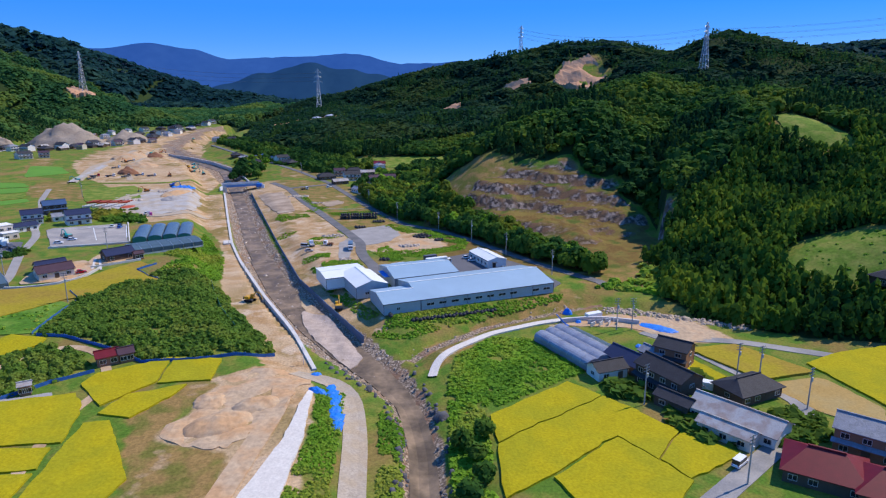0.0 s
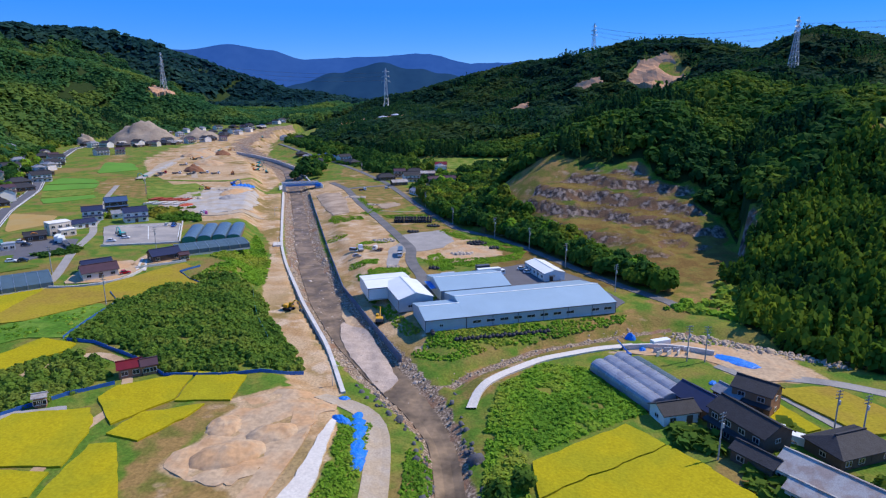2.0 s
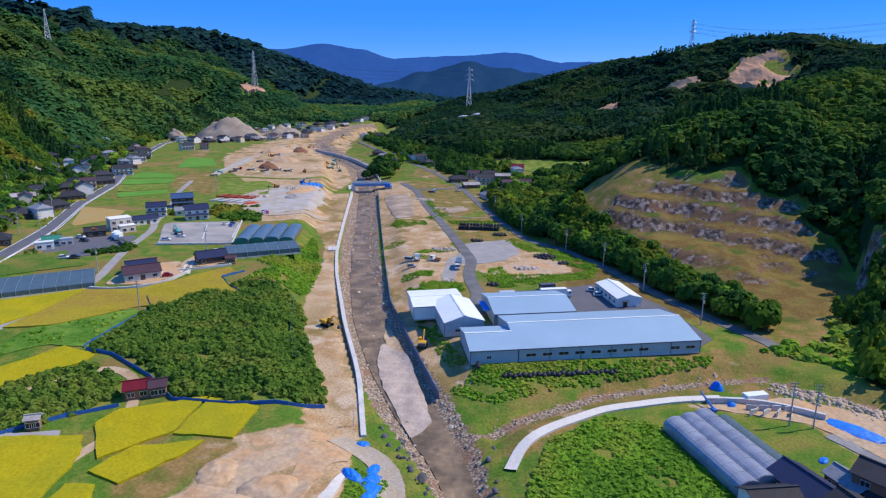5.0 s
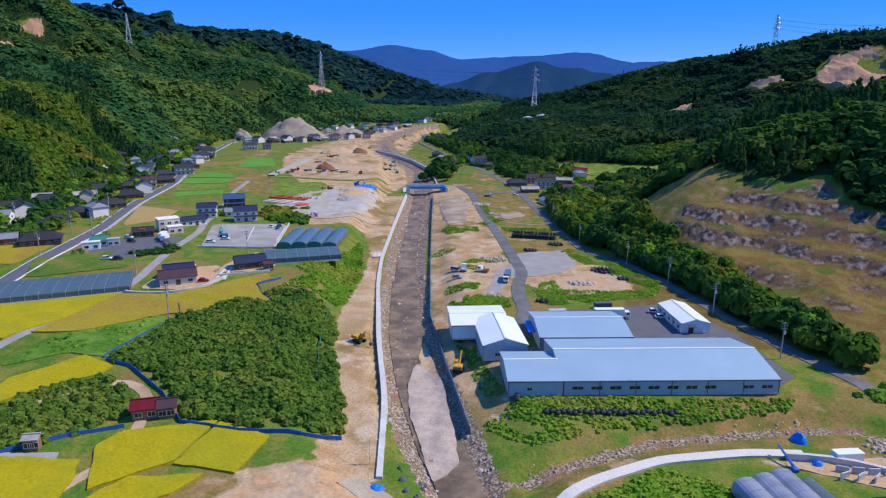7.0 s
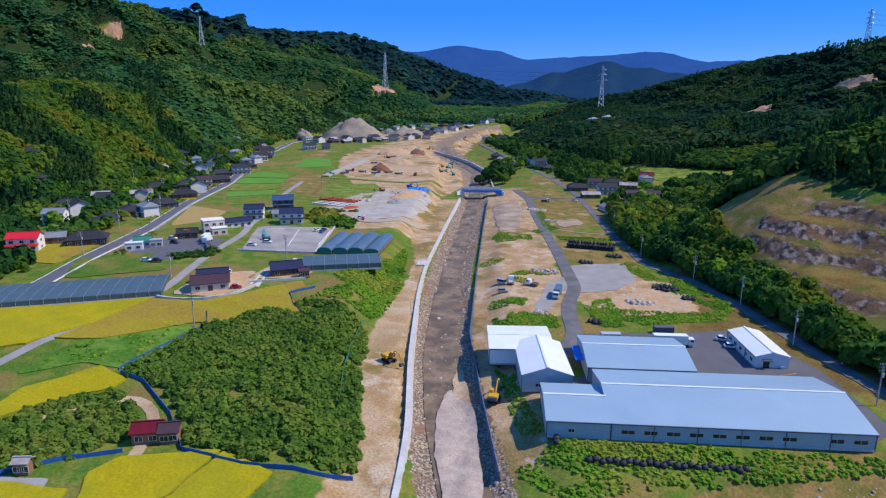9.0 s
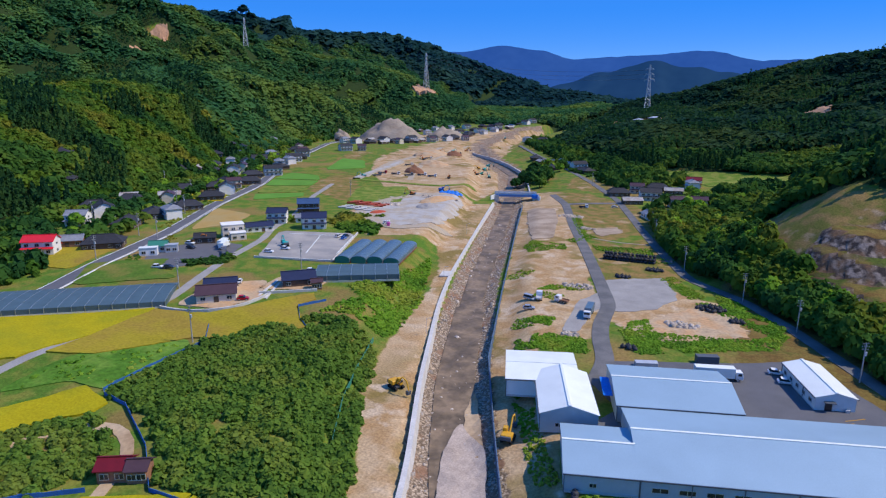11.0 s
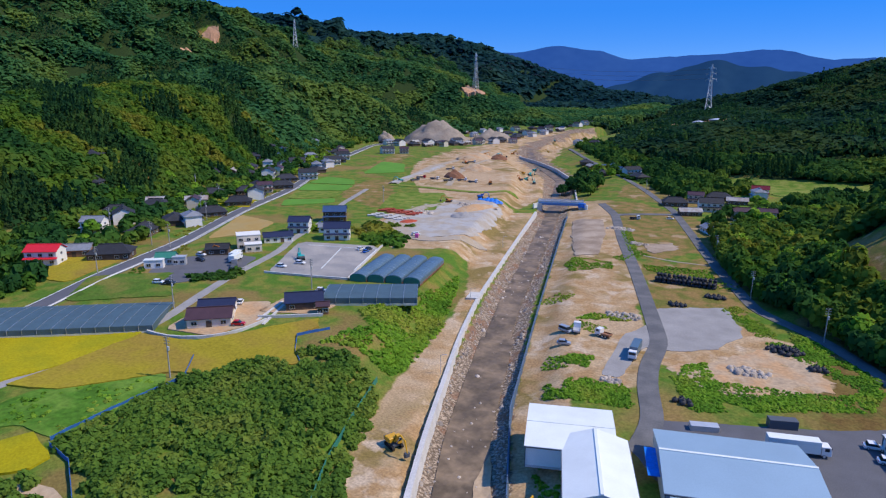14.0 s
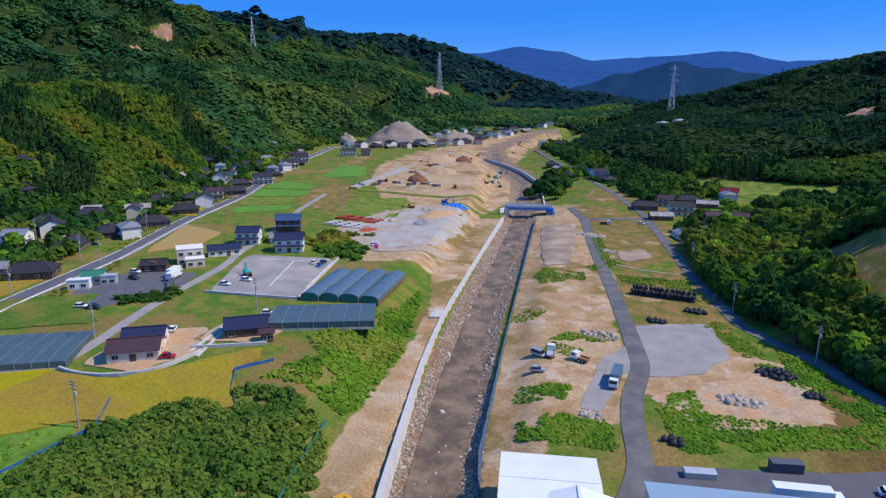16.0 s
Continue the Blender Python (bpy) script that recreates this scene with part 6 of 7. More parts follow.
def wall_along(name, line, top_w, h, mat, label, foot=-3.4):
    bm = bmesh.new()
    pts = []
    for p, q in zip(line, line[1:]):
        n = max(1, int(math.dist(p, q) / 6))
        pts += [Vector((p[0] + (q[0] - p[0]) * i / n, p[1] + (q[1] - p[1]) * i / n, 0)) for i in range(n)]
    pts.append(Vector((*line[-1], 0)))
    for _ in range(3):
        pts = [pts[0]] + [(a + 2 * b + c) / 4 for a, b, c in zip(pts, pts[1:], pts[2:])] + [pts[-1]]
    rows = []
    for i, p in enumerate(pts):
        d = (pts[min(i + 1, len(pts) - 1)] - pts[max(i - 1, 0)]).normalized()
        s = Vector((d.y, -d.x, 0))
        _, _, _, bed = along(RIVER, np.array([p.x]), np.array([p.y]))
        z = float(bed[0]) + 3.3 + h
        rows.append([bm.verts.new(p + s * o + Vector((0, 0, z + dz))) for o, dz in ((-top_w / 2, foot), (-top_w / 2, 0), (top_w / 2, 0), (top_w / 2 + 0.6, foot))])
    for a, b in zip(rows, rows[1:]):
        for k in range(3):
            bm.faces.new((a[k], a[k + 1], b[k + 1], b[k]))
        bm.faces.new((a[3], a[0], b[0], b[3]))
    bm.faces.new(rows[0])
    bm.faces.new(rows[-1][::-1])
    ob = new(name, finish(name, bm, mat))
    return tagged(ob, label, "wall", kind="structure")


wall_along("river_wall", left_line, 1.2, 0.45, CONCRETE, "pale concrete river wall of the left bank")
wall_along("river_wall", [(-168, 545), (-185, 582), (-218, 652), (-262, 712), (-308, 761), (-346, 790)], 1.0, 0.3, CONCRETE, "pale curved river wall above the bridge")
structure(patch("wall_landing", [(-116.5, 320), (-112, 322), (-115, 329), (-119, 327)], CONCRETE, 0.7, 2.0, cuts=1), "pale concrete landing on the river wall", "wall")
retaining = wall_along("retaining_wall", right_line, 0.4, -0.7, BAG_WALL, "dark blue-grey panelled river wall of the right bank")
# its panels, one by one
panel = finish("panel", box(0, 0, 0, 1.9, 0.3, 1.25), BAG_WALL, 0.06)
cap = finish("panel_cap", box(0, 0, 0, 1.96, 0.6, 0.25), TRIM)
run = []
for p, q in zip(right_line, right_line[1:]):
    n = int(math.dist(p, q) / 2)
    run += [(p[0] + (q[0] - p[0]) * i / n, p[1] + (q[1] - p[1]) * i / n, math.degrees(math.atan2(q[1] - p[1], q[0] - p[0]))) for i in range(n)]
for i, (x, y, a) in enumerate(run):
    _, _, _, bed = along(RIVER, np.array([x]), np.array([y]))
    o = new("panel", panel)
    o.parent, o.matrix_basis = retaining, pose(x, y, float(bed[0]) + 2.35 + 0.08 * math.sin(i * 1.7), 0, 0, a)

# street lamps and signs along the left wall
lamp = thing("street_lamp", "slim pale steel lamp post beside the river wall", "street lamp", "lamps along the river")
part("post", tube((0, 0, 0), (0, 0, 5.5), 0.09, 0.06, 8), ALU, lamp)
part("arm", tube((0, 0, 5.4), (1.3, 0, 5.7), 0.05, sides=6), ALU, lamp)
part("lantern", box(1.5, 0, 5.6, 0.7, 0.28, 0.14), ALU, lamp, bevel=0.03)
for i, (x, y) in enumerate(((-41, 168), (-87, 262), (-113, 318), (-146, 400))):
    stand(copy_thing(lamp, pose(0, 0, 0)) if i else lamp, x, y, 20)

# bridge
bridge = thing("bridge", "new concrete river bridge with blue steel girder and railings", "bridge")
p, q = Vector((-184, 515, 0)), Vector((-156, 527, 0))
w = q - p
part("deck", box(0, 0, 0, w.length, 8, 0.8), CONCRETE, bridge)
part("girder", box(0, -4.4, -1.1, w.length - 2, 0.6, 1.7), BRIDGE_BLUE, bridge)
part("girder", box(0, 4.4, -1.1, w.length - 2, 0.6, 1.7), CONCRETE, bridge)
for s in (-1, 1):
    part("parapet", box(0, s * 3.8, 0.8, w.length, 0.3, 0.9), CONCRETE, bridge)
    part("abutment", box(s * (w.length / 2 - 1.5), 0, -5.5, 3, 10, 5.5), CONCRETE, bridge)
    part("wing_wall", box(s * (w.length / 2 + 1), -6, -3, 0.6, 6, 3.2, turn=s * 30), ROOF_WHITE, bridge)
    rail = part("railing", box(0, s * 3.8, 1.75, w.length, 0.08, 0.08), BRIDGE_BLUE, bridge)
    for i in range(13):
        part("railing_post", box(-w.length / 2 + 0.5 + i * (w.length - 1) / 12, s * 3.8, 1.7, 0.08, 0.08, 0.9), BRIDGE_BLUE, bridge)
part("tarpaulin", box(w.length / 2 - 1, -5.4, -2.0, 5, 1.2, 3.0), TARP, bridge, "bright blue tarpaulin over the abutment", bevel=0.3)
mid = (p + q) / 2
bridge.matrix_basis = pose(mid.x, mid.y, 9.4, 0, 0, math.degrees(math.atan2(w.y, w.x)))


# ---- stones, heaps, bags ----
def stones(name, X, Y, size, mat, label, seed=1, flat=0.6, lift=0.0):
    """Many broken stones in one mesh."""
    rng = np.random.default_rng(seed)
    base = np.array([(-1, -1, -1), (1, -1, -1), (1, 1, -1), (-1, 1, -1), (-0.7, -0.7, 1), (0.7, -0.7, 1), (0.7, 0.7, 1), (-0.7, 0.7, 1)], float)
    faces = np.array([(0, 1, 5, 4), (1, 2, 6, 5), (2, 3, 7, 6), (3, 0, 4, 7), (4, 5, 6, 7)])
    n = len(X)
    v = base[None] * (1 + rng.uniform(-0.35, 0.35, (n, 8, 3))) * (size * 0.5)[:, None, None]
    v[:, :, 2] *= flat
    a = rng.uniform(0, 6.283, n)
    x = v[:, :, 0] * np.cos(a)[:, None] - v[:, :, 1] * np.sin(a)[:, None]
    y = v[:, :, 0] * np.sin(a)[:, None] + v[:, :, 1] * np.cos(a)[:, None]
    co = np.stack([x + X[:, None], y + Y[:, None], v[:, :, 2] + (height(X, Y) + size * flat * 0.25 + lift)[:, None]], -1).reshape(-1, 3)
    f = (faces[None] + (np.arange(n) * 8)[:, None, None]).reshape(-1, 4)
    me = bpy.data.meshes.new(name)
    me.vertices.add(len(co))
    me.vertices.foreach_set("co", co.astype(np.float32).ravel())
    me.loops.add(f.size)
    me.loops.foreach_set("vertex_index", f.astype(np.int32).ravel())
    me.polygons.add(len(f))
    me.polygons.foreach_set("loop_start", (np.arange(len(f)) * 4).astype(np.int32))
    me.update(calc_edges=True)
    me.materials.append(mat)
    return tagged(new(name, me), label, "stones", kind="stuff")


rng = np.random.default_rng(9)


def river_points(n, lo, hi, y0, y1):
    """Places in the riverbed, lo to hi of its half width from the middle."""
    Y_ = rng.uniform(y0, y1, n * 6)
    X_ = rng.uniform(-230, 12, n * 6)
    d_, s_, hw_, _ = along(RIVER, X_, Y_)
    r = d_ * s_ / hw_
    ok = (np.abs(r) > lo) & (np.abs(r) < hi)
    return X_[ok][:n], Y_[ok][:n]


Xs, Ys = river_points(7000, 0.5, 1.0, 165, 540)
stones("river_stones", Xs, Ys, rng.gamma(2.0, 0.15, len(Xs)) + 0.12, STONE, "pale stones strewn over the riverbed", 2)
Xs, Ys = river_points(700, 0.0, 0.6, 165, 540)
stones("river_stones", Xs, Ys, rng.gamma(2.0, 0.16, len(Xs)) + 0.15, STONE, "scattered stones in the shallow water", 3, lift=0.3)
Xs, Ys = river_points(900, 0.75, 1.4, 85, 170)
stones("bank_boulders", Xs, Ys, rng.gamma(2.5, 0.22, len(Xs)) + 0.25, STONE_DARK, "dark boulders along the stream's banks", 4)
t_ = rng.uniform(0, 1, 260)
Xs, Ys = -12 + 60 * t_ + rng.normal(0, 1.3, 260), 176 + 45 * t_ ** 0.9 + rng.normal(0, 1.3, 260)
stones("bank_boulders", Xs, Ys, rng.gamma(2.0, 0.12, 260) + 0.15, RUBBLE, "grey boulders of the brook below the factory", 5)
t_ = rng.uniform(0, 1, 420)
Xs, Ys = 58 + 42 * t_ + rng.normal(0, 1.5, 420), 212 - 18 * t_ + rng.normal(0, 1.7, 420)
stones("rubble_heap", Xs, Ys, rng.gamma(2.3, 0.2, 420) + 0.25, RUBBLE, "broken rock along the levee works", 6, lift=0.0)
for cx, cy, r, n in ((-17, 306, 5, 160), (-60, 330, 6, 140), (-110, 470, 8, 140), (-90, 440, 5, 90), (-46, 280, 2.5, 60), (-215, 425, 9, 200), (-205, 460, 8, 160)):
    a_, q_ = rng.uniform(0, 6.283, n), rng.uniform(0, 1, n) ** 0.6 * r
    stones("rubble_heap", cx + np.cos(a_) * q_, cy + np.sin(a_) * q_ * 0.6, rng.gamma(2.2, 0.22, n) + 0.2, STONE, "low heap of pale broken stone", 7 + n, lift=0.1)

KNOLL = material("knoll_rubble", (0.33, 0.28, 0.22), 0.95, var=0.3, scale=0.08, fine=0.5, second=(0.26, 0.21, 0.16), spec=0.1)
# black ton bags, stacked or in rows
bm = bmesh.new()
bmesh.ops.create_icosphere(bm, subdivisions=2, radius=0.75)
for v in bm.verts:
    v.co = Vector((v.co.x * 1.05, v.co.y * 1.05, max(v.co.z, -0.5) * 0.95 + 0.06 * math.sin(9 * v.co.x + 5 * v.co.y)))
tube((0, 0, 0.6), (0.1, 0, 1.0), 0.22, 0.1, 7, bm)
bag_mesh = finish("ton_bag", bm, BAG_BLACK, shade=True)


def bag(x, y, z, label, group):
    o = tagged(new("ton_bag", bag_mesh), label, "bag", group)
    o.matrix_basis = pose(x, y, z, 0, 0, (x * 37 + y * 91) % 360)


for i in range(15):
    for j in range(3):
        for k in range(3 if j == 1 else 2):
            x, y = -63 + i * 1.5 + 0.3 * math.sin(i * 5 + j), 381 + i * 0.15 + j * 1.5 - 3
            bag(x, y, ground_at(x, y) + 0.5 + 1.25 * k, "black ton bag in a long stack", "stack of black ton bags")
for cx, cy, n in ((-11, 327, 26), (-48, 352, 10), (-39, 369, 14), (-2, 318, 8), (-27, 278, 7)):
    for i in range(n):
        r, a = 0.95 * math.sqrt(i), i * 2.4
        x, y = cx + r * math.cos(a), cy + 0.6 * r * math.sin(a)
        bag(x, y, ground_at(x, y) + 0.5 + (0.7 if r < 2.4 and n > 20 else 0), "black ton bag in a pile on rough ground", "piles of black ton bags")
for i in range(24):
    x, y = on_front(8 + i * 1.35, -7.5 + 0.4 * math.sin(i * 2.2))
    bag(x, y, ground_at(x, y) + 0.5, "black ton bag in a row below the factory", "row of black ton bags")
for i in range(26):
    x, y = -27.5 + i * 0.38, 232 - i * 1.2
    bag(x, y, ground_at(x, y) + 0.5, "black ton bag beside the river track", "row of black ton bags")

# stored steel, tarpaulins, containers
def heap(name, label, category, x, y, rx, ry, h, mat, seed=1, cover=0.0):
    """A lumpy heap on the ground."""
    bm = bmesh.new()
    bmesh.ops.create_grid(bm, x_segments=20, y_segments=20, size=1)
    r = random.Random(seed)
    for v in bm.verts:
        q = max(0.0, 1 - v.co.length ** 1.6)
        X0, Y0 = v.co.x * rx, v.co.y * ry
        v.co = Vector((X0 * (1 + 0.18 * noise.noise((X0, Y0, seed))), Y0, h * q ** 0.8 * (0.85 + 0.35 * noise.noise((v.co.x * 2.6 + seed, v.co.y * 2.6, 0)) + 0.2 * noise.noise((v.co.x * 7, v.co.y * 7, seed))) + (0.12 * r.random() if q > 0 else -0.4)))
    ob = new(name, finish(name, bm, mat, shade=True))
    tagged(ob, label, category)
    ob.matrix_basis = pose(x, y, ground_at(x, y) + 0.05, 0, 0, seed * 40)
    return ob


for x, y, rx, ry, h, mat, label in (
    (-33, 147, 1.5, 3, 1.2, TARP, "folded bright blue tarpaulin"),
    (-36, 161, 1.8, 1.2, 0.7, TARP, "small blue tarpaulin on the ground"),
    (71, 193, 7, 3.0, 0.8, TARP, "blue tarpaulin lining a dug pit"),
    (44, 208, 1.8, 1.5, 2.2, TARP, "bright blue sheeted load"),
    (46, 199, 1.2, 1.0, 1.0, TARP, "small blue sheeted box"),
    (60, 178, 1.6, 0.9, 0.6, TARP, "folded blue sheets on bare earth"),
):
    heap("tarpaulin", label, "tarpaulin", x, y, rx, ry, h, mat, int(abs(x)))
for i in range(7):
    heap("tarpaulin", "crumpled bright blue tarpaulin laid along a ditch", "tarpaulin", -30.2 + i * 0.85, 151.5 - i * 3.6, 1.5 + 0.3 * (i % 3), 2.6, 0.55 + 0.2 * (i % 2), TARP, 9 * i)
for i in range(9):
    heap("tarpaulin", "blue tarpaulin over stored material near the bridge", "tarpaulin", -196 - 3.5 * (i % 5), 478 + 5 * (i // 5) + (i % 5), 2.2, 2, 1.3, TARP, i)
for x, y, rx, ry, h, mat, label in (
    (-285, 562, 10, 8, 6, RUST, "dark brown heap of excavated earth"),
    (-52, 129, 5, 8, 2.4, SAND, "pale pinkish dug sand mound"),
    (-46, 138, 4, 6, 1.8, SAND, "pale sand mound with gullied side"),
    (-58, 140, 4, 5, 1.2, SAND, "low spread mound of sand"),
    (-503, 842, 46, 40, 30, KNOLL, "tall cut knoll of bare grey rubble"),
    (-463, 925, 36, 28, 15, KNOLL, "lower cut knoll of bare grey rubble"),
    (-560, 800, 16, 14, 14, KNOLL, "small cut slope of bare earth"),
    (-325, 705, 12, 9, 5, RUST, "dark brown heap of spoil"),
    (-345, 690, 22, 14, 7, SAND, "broad heap of excavated sand"),
    (-300, 620, 20, 14, 4, SAND, "low mound of graded sand"),
    (-196, 452, 16, 7, 3.0, SAND, "pale mound of sand beside the bridge road"),
    (-190, 430, 9, 7, 2.2, GRAVEL, "low heap of grey crushed stone"),
    (-205, 398, 6, 4, 1.4, STEEL_RED, "heap of red-brown earth"),
):
    heap("earth_mound", label, "heap", x, y, rx, ry, h, mat, int(abs(y)))
for i in range(12):
    o = thing("steel_stack", "stack of rust-red steel sections on the storage ground", "steel stack", "stored steel")
    for k in range(5):
        part("beam", box(0, -1.2 + k * 0.6, 0, 6, 0.45, 0.9), STEEL_RED, o)
    stand(o, -216 - 7 * (i % 4), 414 + 3.4 * (i // 4), 30)
for i in range(12):
    o = thing("concrete_stack", "stack of pale concrete blocks on the storage ground", "block stack", "stored blocks")
    for k in range(4):
        part("block", box(-2 + k * 1.3, 0, 0, 1.1, 2.2, 0.9), CONCRETE, o)
    stand(o, -212 - 6.5 * (i % 4), 398 + 3.4 * (i // 4), 30)
for x, y, mat, label in ((-176, 368, PINK, "pink portable site cabin"), (-179, 372, CAR_WHITE, "white portable toilet cabin"), (52, 203, ROOF_WHITE, "white site cabin on the levee works"), (-6, 279, TRIM, "dark steel container in the works yard"), (-20, 268, ALU, "low pale loading ramp")):
    o = thing("site_cabin", label, "cabin")
    big = mat in (ROOF_WHITE, TRIM, ALU)
    part("body", box(0, 0, 0, 6 if big else 1.6, 2.2 if big else 1.6, 1.4 if mat == ALU else 2.2), mat, o, bevel=0.05)
    part("door", box(3.0 if big else 0.82, 0, 0.1, 0.06, 0.8, 1.2), ALU, o)
    stand(o, x, y, 25)
levee_wall = structure(strip("levee_wall", [(40, 199), (48, 201.5), (58, 201), (66, 197)], 0.8, CONCRETE, lift=1.5), "new grey concrete flood wall under construction", "wall")
for i in range(8):
    o = tagged(new("formwork_panel", finish("formwork_panel", box(0, 0, 0, 2.4, 0.25, 1.6), CONCRETE, 0.05)), "grey concrete block lying at the levee works", "block", "levee blocks")
    stand(o, 50 + 2.9 * (i % 4), 197.5 - 2.2 * (i // 4) + 0.6 * (i % 4), 10 * i)
crane = thing("conveyor", "blue steel conveyor arm at the levee works", "machine")
part("arm", tube((-3, 0, 0.4), (3, 0, 2.8), 0.3, 0.2, 6), BLUE, crane)
part("foot", box(-2.4, 0, 0, 1.4, 1.2, 0.8), BLUE, crane, bevel=0.1)
stand(crane, 40, 197, 120)
for x, y in ((66, 154), (69, 150)):
    o = tagged(new("white_sheet_roof", finish("white_sheet_roof", box(0, 0, 0, 4.6, 2.4, 2.0), ROOF_WHITE, 0.08)), "white-roofed low store beside the farmhouse", "shed")
    stand(o, x, y, -30)

# fences round the orchards
def fence(label, line, tall, mat):
    f = thing("fence", label, "fence")
    k = 0
    for p, q in zip(line, line[1:]):
        n = max(1, int(math.dist(p, q) / 3.0))
        for i in range(n):
            a = Vector((p[0] + (q[0] - p[0]) * i / n, p[1] + (q[1] - p[1]) * i / n, 0))
            b = Vector((p[0] + (q[0] - p[0]) * (i + 1) / n, p[1] + (q[1] - p[1]) * (i + 1) / n, 0))
            za, zb = ground_at(a.x, a.y), ground_at(b.x, b.y)
            bm = bmesh.new()
            s = Vector(((b - a).y, -(b - a).x, 0)).normalized() * 0.05
            sag = 0.12 * math.sin(k * 2.1)
            vs = [bm.verts.new(c) for c in (a - s + Vector((0, 0, za)), b - s + Vector((0, 0, zb)), b - s + Vector((0, 0, zb + tall)), a - s + Vector((0, 0, za + tall + sag)), a + s + Vector((0, 0, za)), b + s + Vector((0, 0, zb)), b + s + Vector((0, 0, zb + tall)), a + s + Vector((0, 0, za + tall + sag)))]
            for q4 in ((0, 1, 2, 3), (7, 6, 5, 4), (0, 4, 5, 1), (3, 2, 6, 7), (0, 3, 7, 4), (1, 5, 6, 2)):
                bm.faces.new([vs[j] for j in q4])
            part("panel", bm, mat, f)
            part("post", tube((a.x, a.y, za - 0.2), (a.x, a.y, za + tall + 0.3), 0.05, sides=5), PIPE, f)
            k += 1
    return f


fence("sagging blue net fence round the orchard", [(-126, 180), (-117, 179.5), (-99, 172), (-86, 163.5), (-70.5, 165), (-58, 169), (-51, 174)], 1.0, BLUE_NET)
fence("blue net fence below the lower orchard", [(-128, 128), (-112, 138), (-104, 150), (-96, 157.5)], 1.0, BLUE_NET)
fence("blue net fence along the orchard's upper edge", [(-128, 181), (-131, 200), (-132, 214), (-140, 222)], 0.9, BLUE_NET)
fence("dark blue sheet edging between rice and orchard", [(-110, 233), (-118, 238), (-126, 246), (-122, 255)], 0.8, BLUE_NET)
fence("green mesh fence beside the haul road", [(-70, 196), (-80, 212), (-88, 228), (-96, 246)], 1.6, GREEN_END)


# ---- single trees, orchards, bushes ----
def tree(label, name, group, radius, tall, mat, clumps, kind="ball", stretch=1.0, seed=1):
    """Trunk with limbs and a crown of leaf clumps."""
    t = thing(name, label, "tree", group)
    bm = tube((0, 0, -0.3), (0, 0, tall * 0.65), radius * 0.09, radius * 0.05, 6)
    for k in range(4):
        a = k * 1.7 + seed
        tube((0, 0, tall * (0.35 + 0.07 * k)), (radius * 0.7 * math.cos(a), radius * 0.7 * math.sin(a), tall * (0.62 + 0.06 * k)), radius * 0.04, radius * 0.02, 4, bm)
    part("trunk", bm, BARK, t)
    r_ = np.random.default_rng(seed)
    q = [crown_template(r_, clumps, kind) * radius * np.array([1, 1, stretch])]
    for k in range(3):
        a = k * 2.1 + seed
        q.append(crown_template(r_, clumps // 3, "ball") * radius * 0.55 + np.array([math.cos(a), math.sin(a), -0.1]) * radius * 0.7)
    q = np.concatenate(q) + np.array([0, 0, tall - radius * 0.8 * stretch])
    c = new("crown", clump_mesh("crown", q, mat))
    c.parent = t
    return t


def spread(kinds, X, Y, seed, lo=0.8, hi=1.2, sink=0.0):
    """The first places take the templates themselves, the others copies."""
    r = random.Random(seed)
    Z = height(X, Y)
    for i, (x, y, z) in enumerate(zip(X, Y, Z)):
        s = r.uniform(lo, hi)
        t = kinds[i] if i < len(kinds) else copy_thing(kinds[r.randrange(len(kinds))], pose(0, 0, 0))
        t.matrix_basis = pose(x, y, z - sink, 0, 0, r.uniform(0, 360)) @ Matrix.Diagonal((s, s, s * r.uniform(0.85, 1.15), 1))


def fill(poly, spacing, seed, limit):
    xs, ys = [p[0] for p in poly], [p[1] for p in poly]
    X, Y = scatter((min(xs), min(ys)), (max(xs), max(ys)), spacing, seed)
    X, Y = keep(X, Y, inside(poly, X, Y))
    order = np.random.default_rng(seed).permutation(len(X))[:limit]
    return X[order], Y[order]


ORCHARD = [(-126, 181), (-131, 214), (-124, 230), (-112, 233), (-118, 240), (-104, 246), (-90, 240), (-77, 216), (-66, 198), (-54, 180), (-52, 175), (-70, 167), (-86, 165.5), (-98, 174), (-116, 181)]
ORCHARD_LOW = [(-134, 140), (-126, 168), (-120, 174), (-104, 168), (-99, 160), (-110, 141), (-126, 131)]
kinds = [tree("low spreading fruit tree in the dense orchard", "orchard_tree", "orchard trees", 1.9, 2.1, LEAF_ORCHARD, 90, seed=k) for k in range(4)]
X, Y = fill(ORCHARD, 1.75, 1, 6000)
open_spots = waves(X, Y, 22, 71) + 0.6 * waves(X, Y, 8, 72) > -0.95
X, Y = keep(X, Y, open_spots)
spread(kinds, X[:230], Y[:230], 1, 0.6, 0.9)
plant("orchard_thicket", X[230:], Y[230:], np.random.default_rng(3).uniform(0.85, 1.45, len(X) - 230), "ball", 34, LEAF_ORCHARD, "dense low fruit trees grown together in the orchard", "orchard", rise=0.5, seed=8, wild=0.3, up=0.9)
kinds = [tree("small fruit tree in the lower orchard", "orchard_tree", "lower orchard trees", 1.4, 1.6, LEAF_ORCHARD, 80, seed=k + 7) for k in range(3)]
spread(kinds, *fill(ORCHARD_LOW, 2.4, 2, 170), 2, 0.7, 1.15)
ROW = [(-62, 474), (-44, 412), (-23, 371), (-1, 346), (17, 321), (46, 268), (63, 248), (72, 256), (60, 280), (32, 328), (14, 356), (-2, 385), (-14, 430), (-30, 490), (-46, 500)]
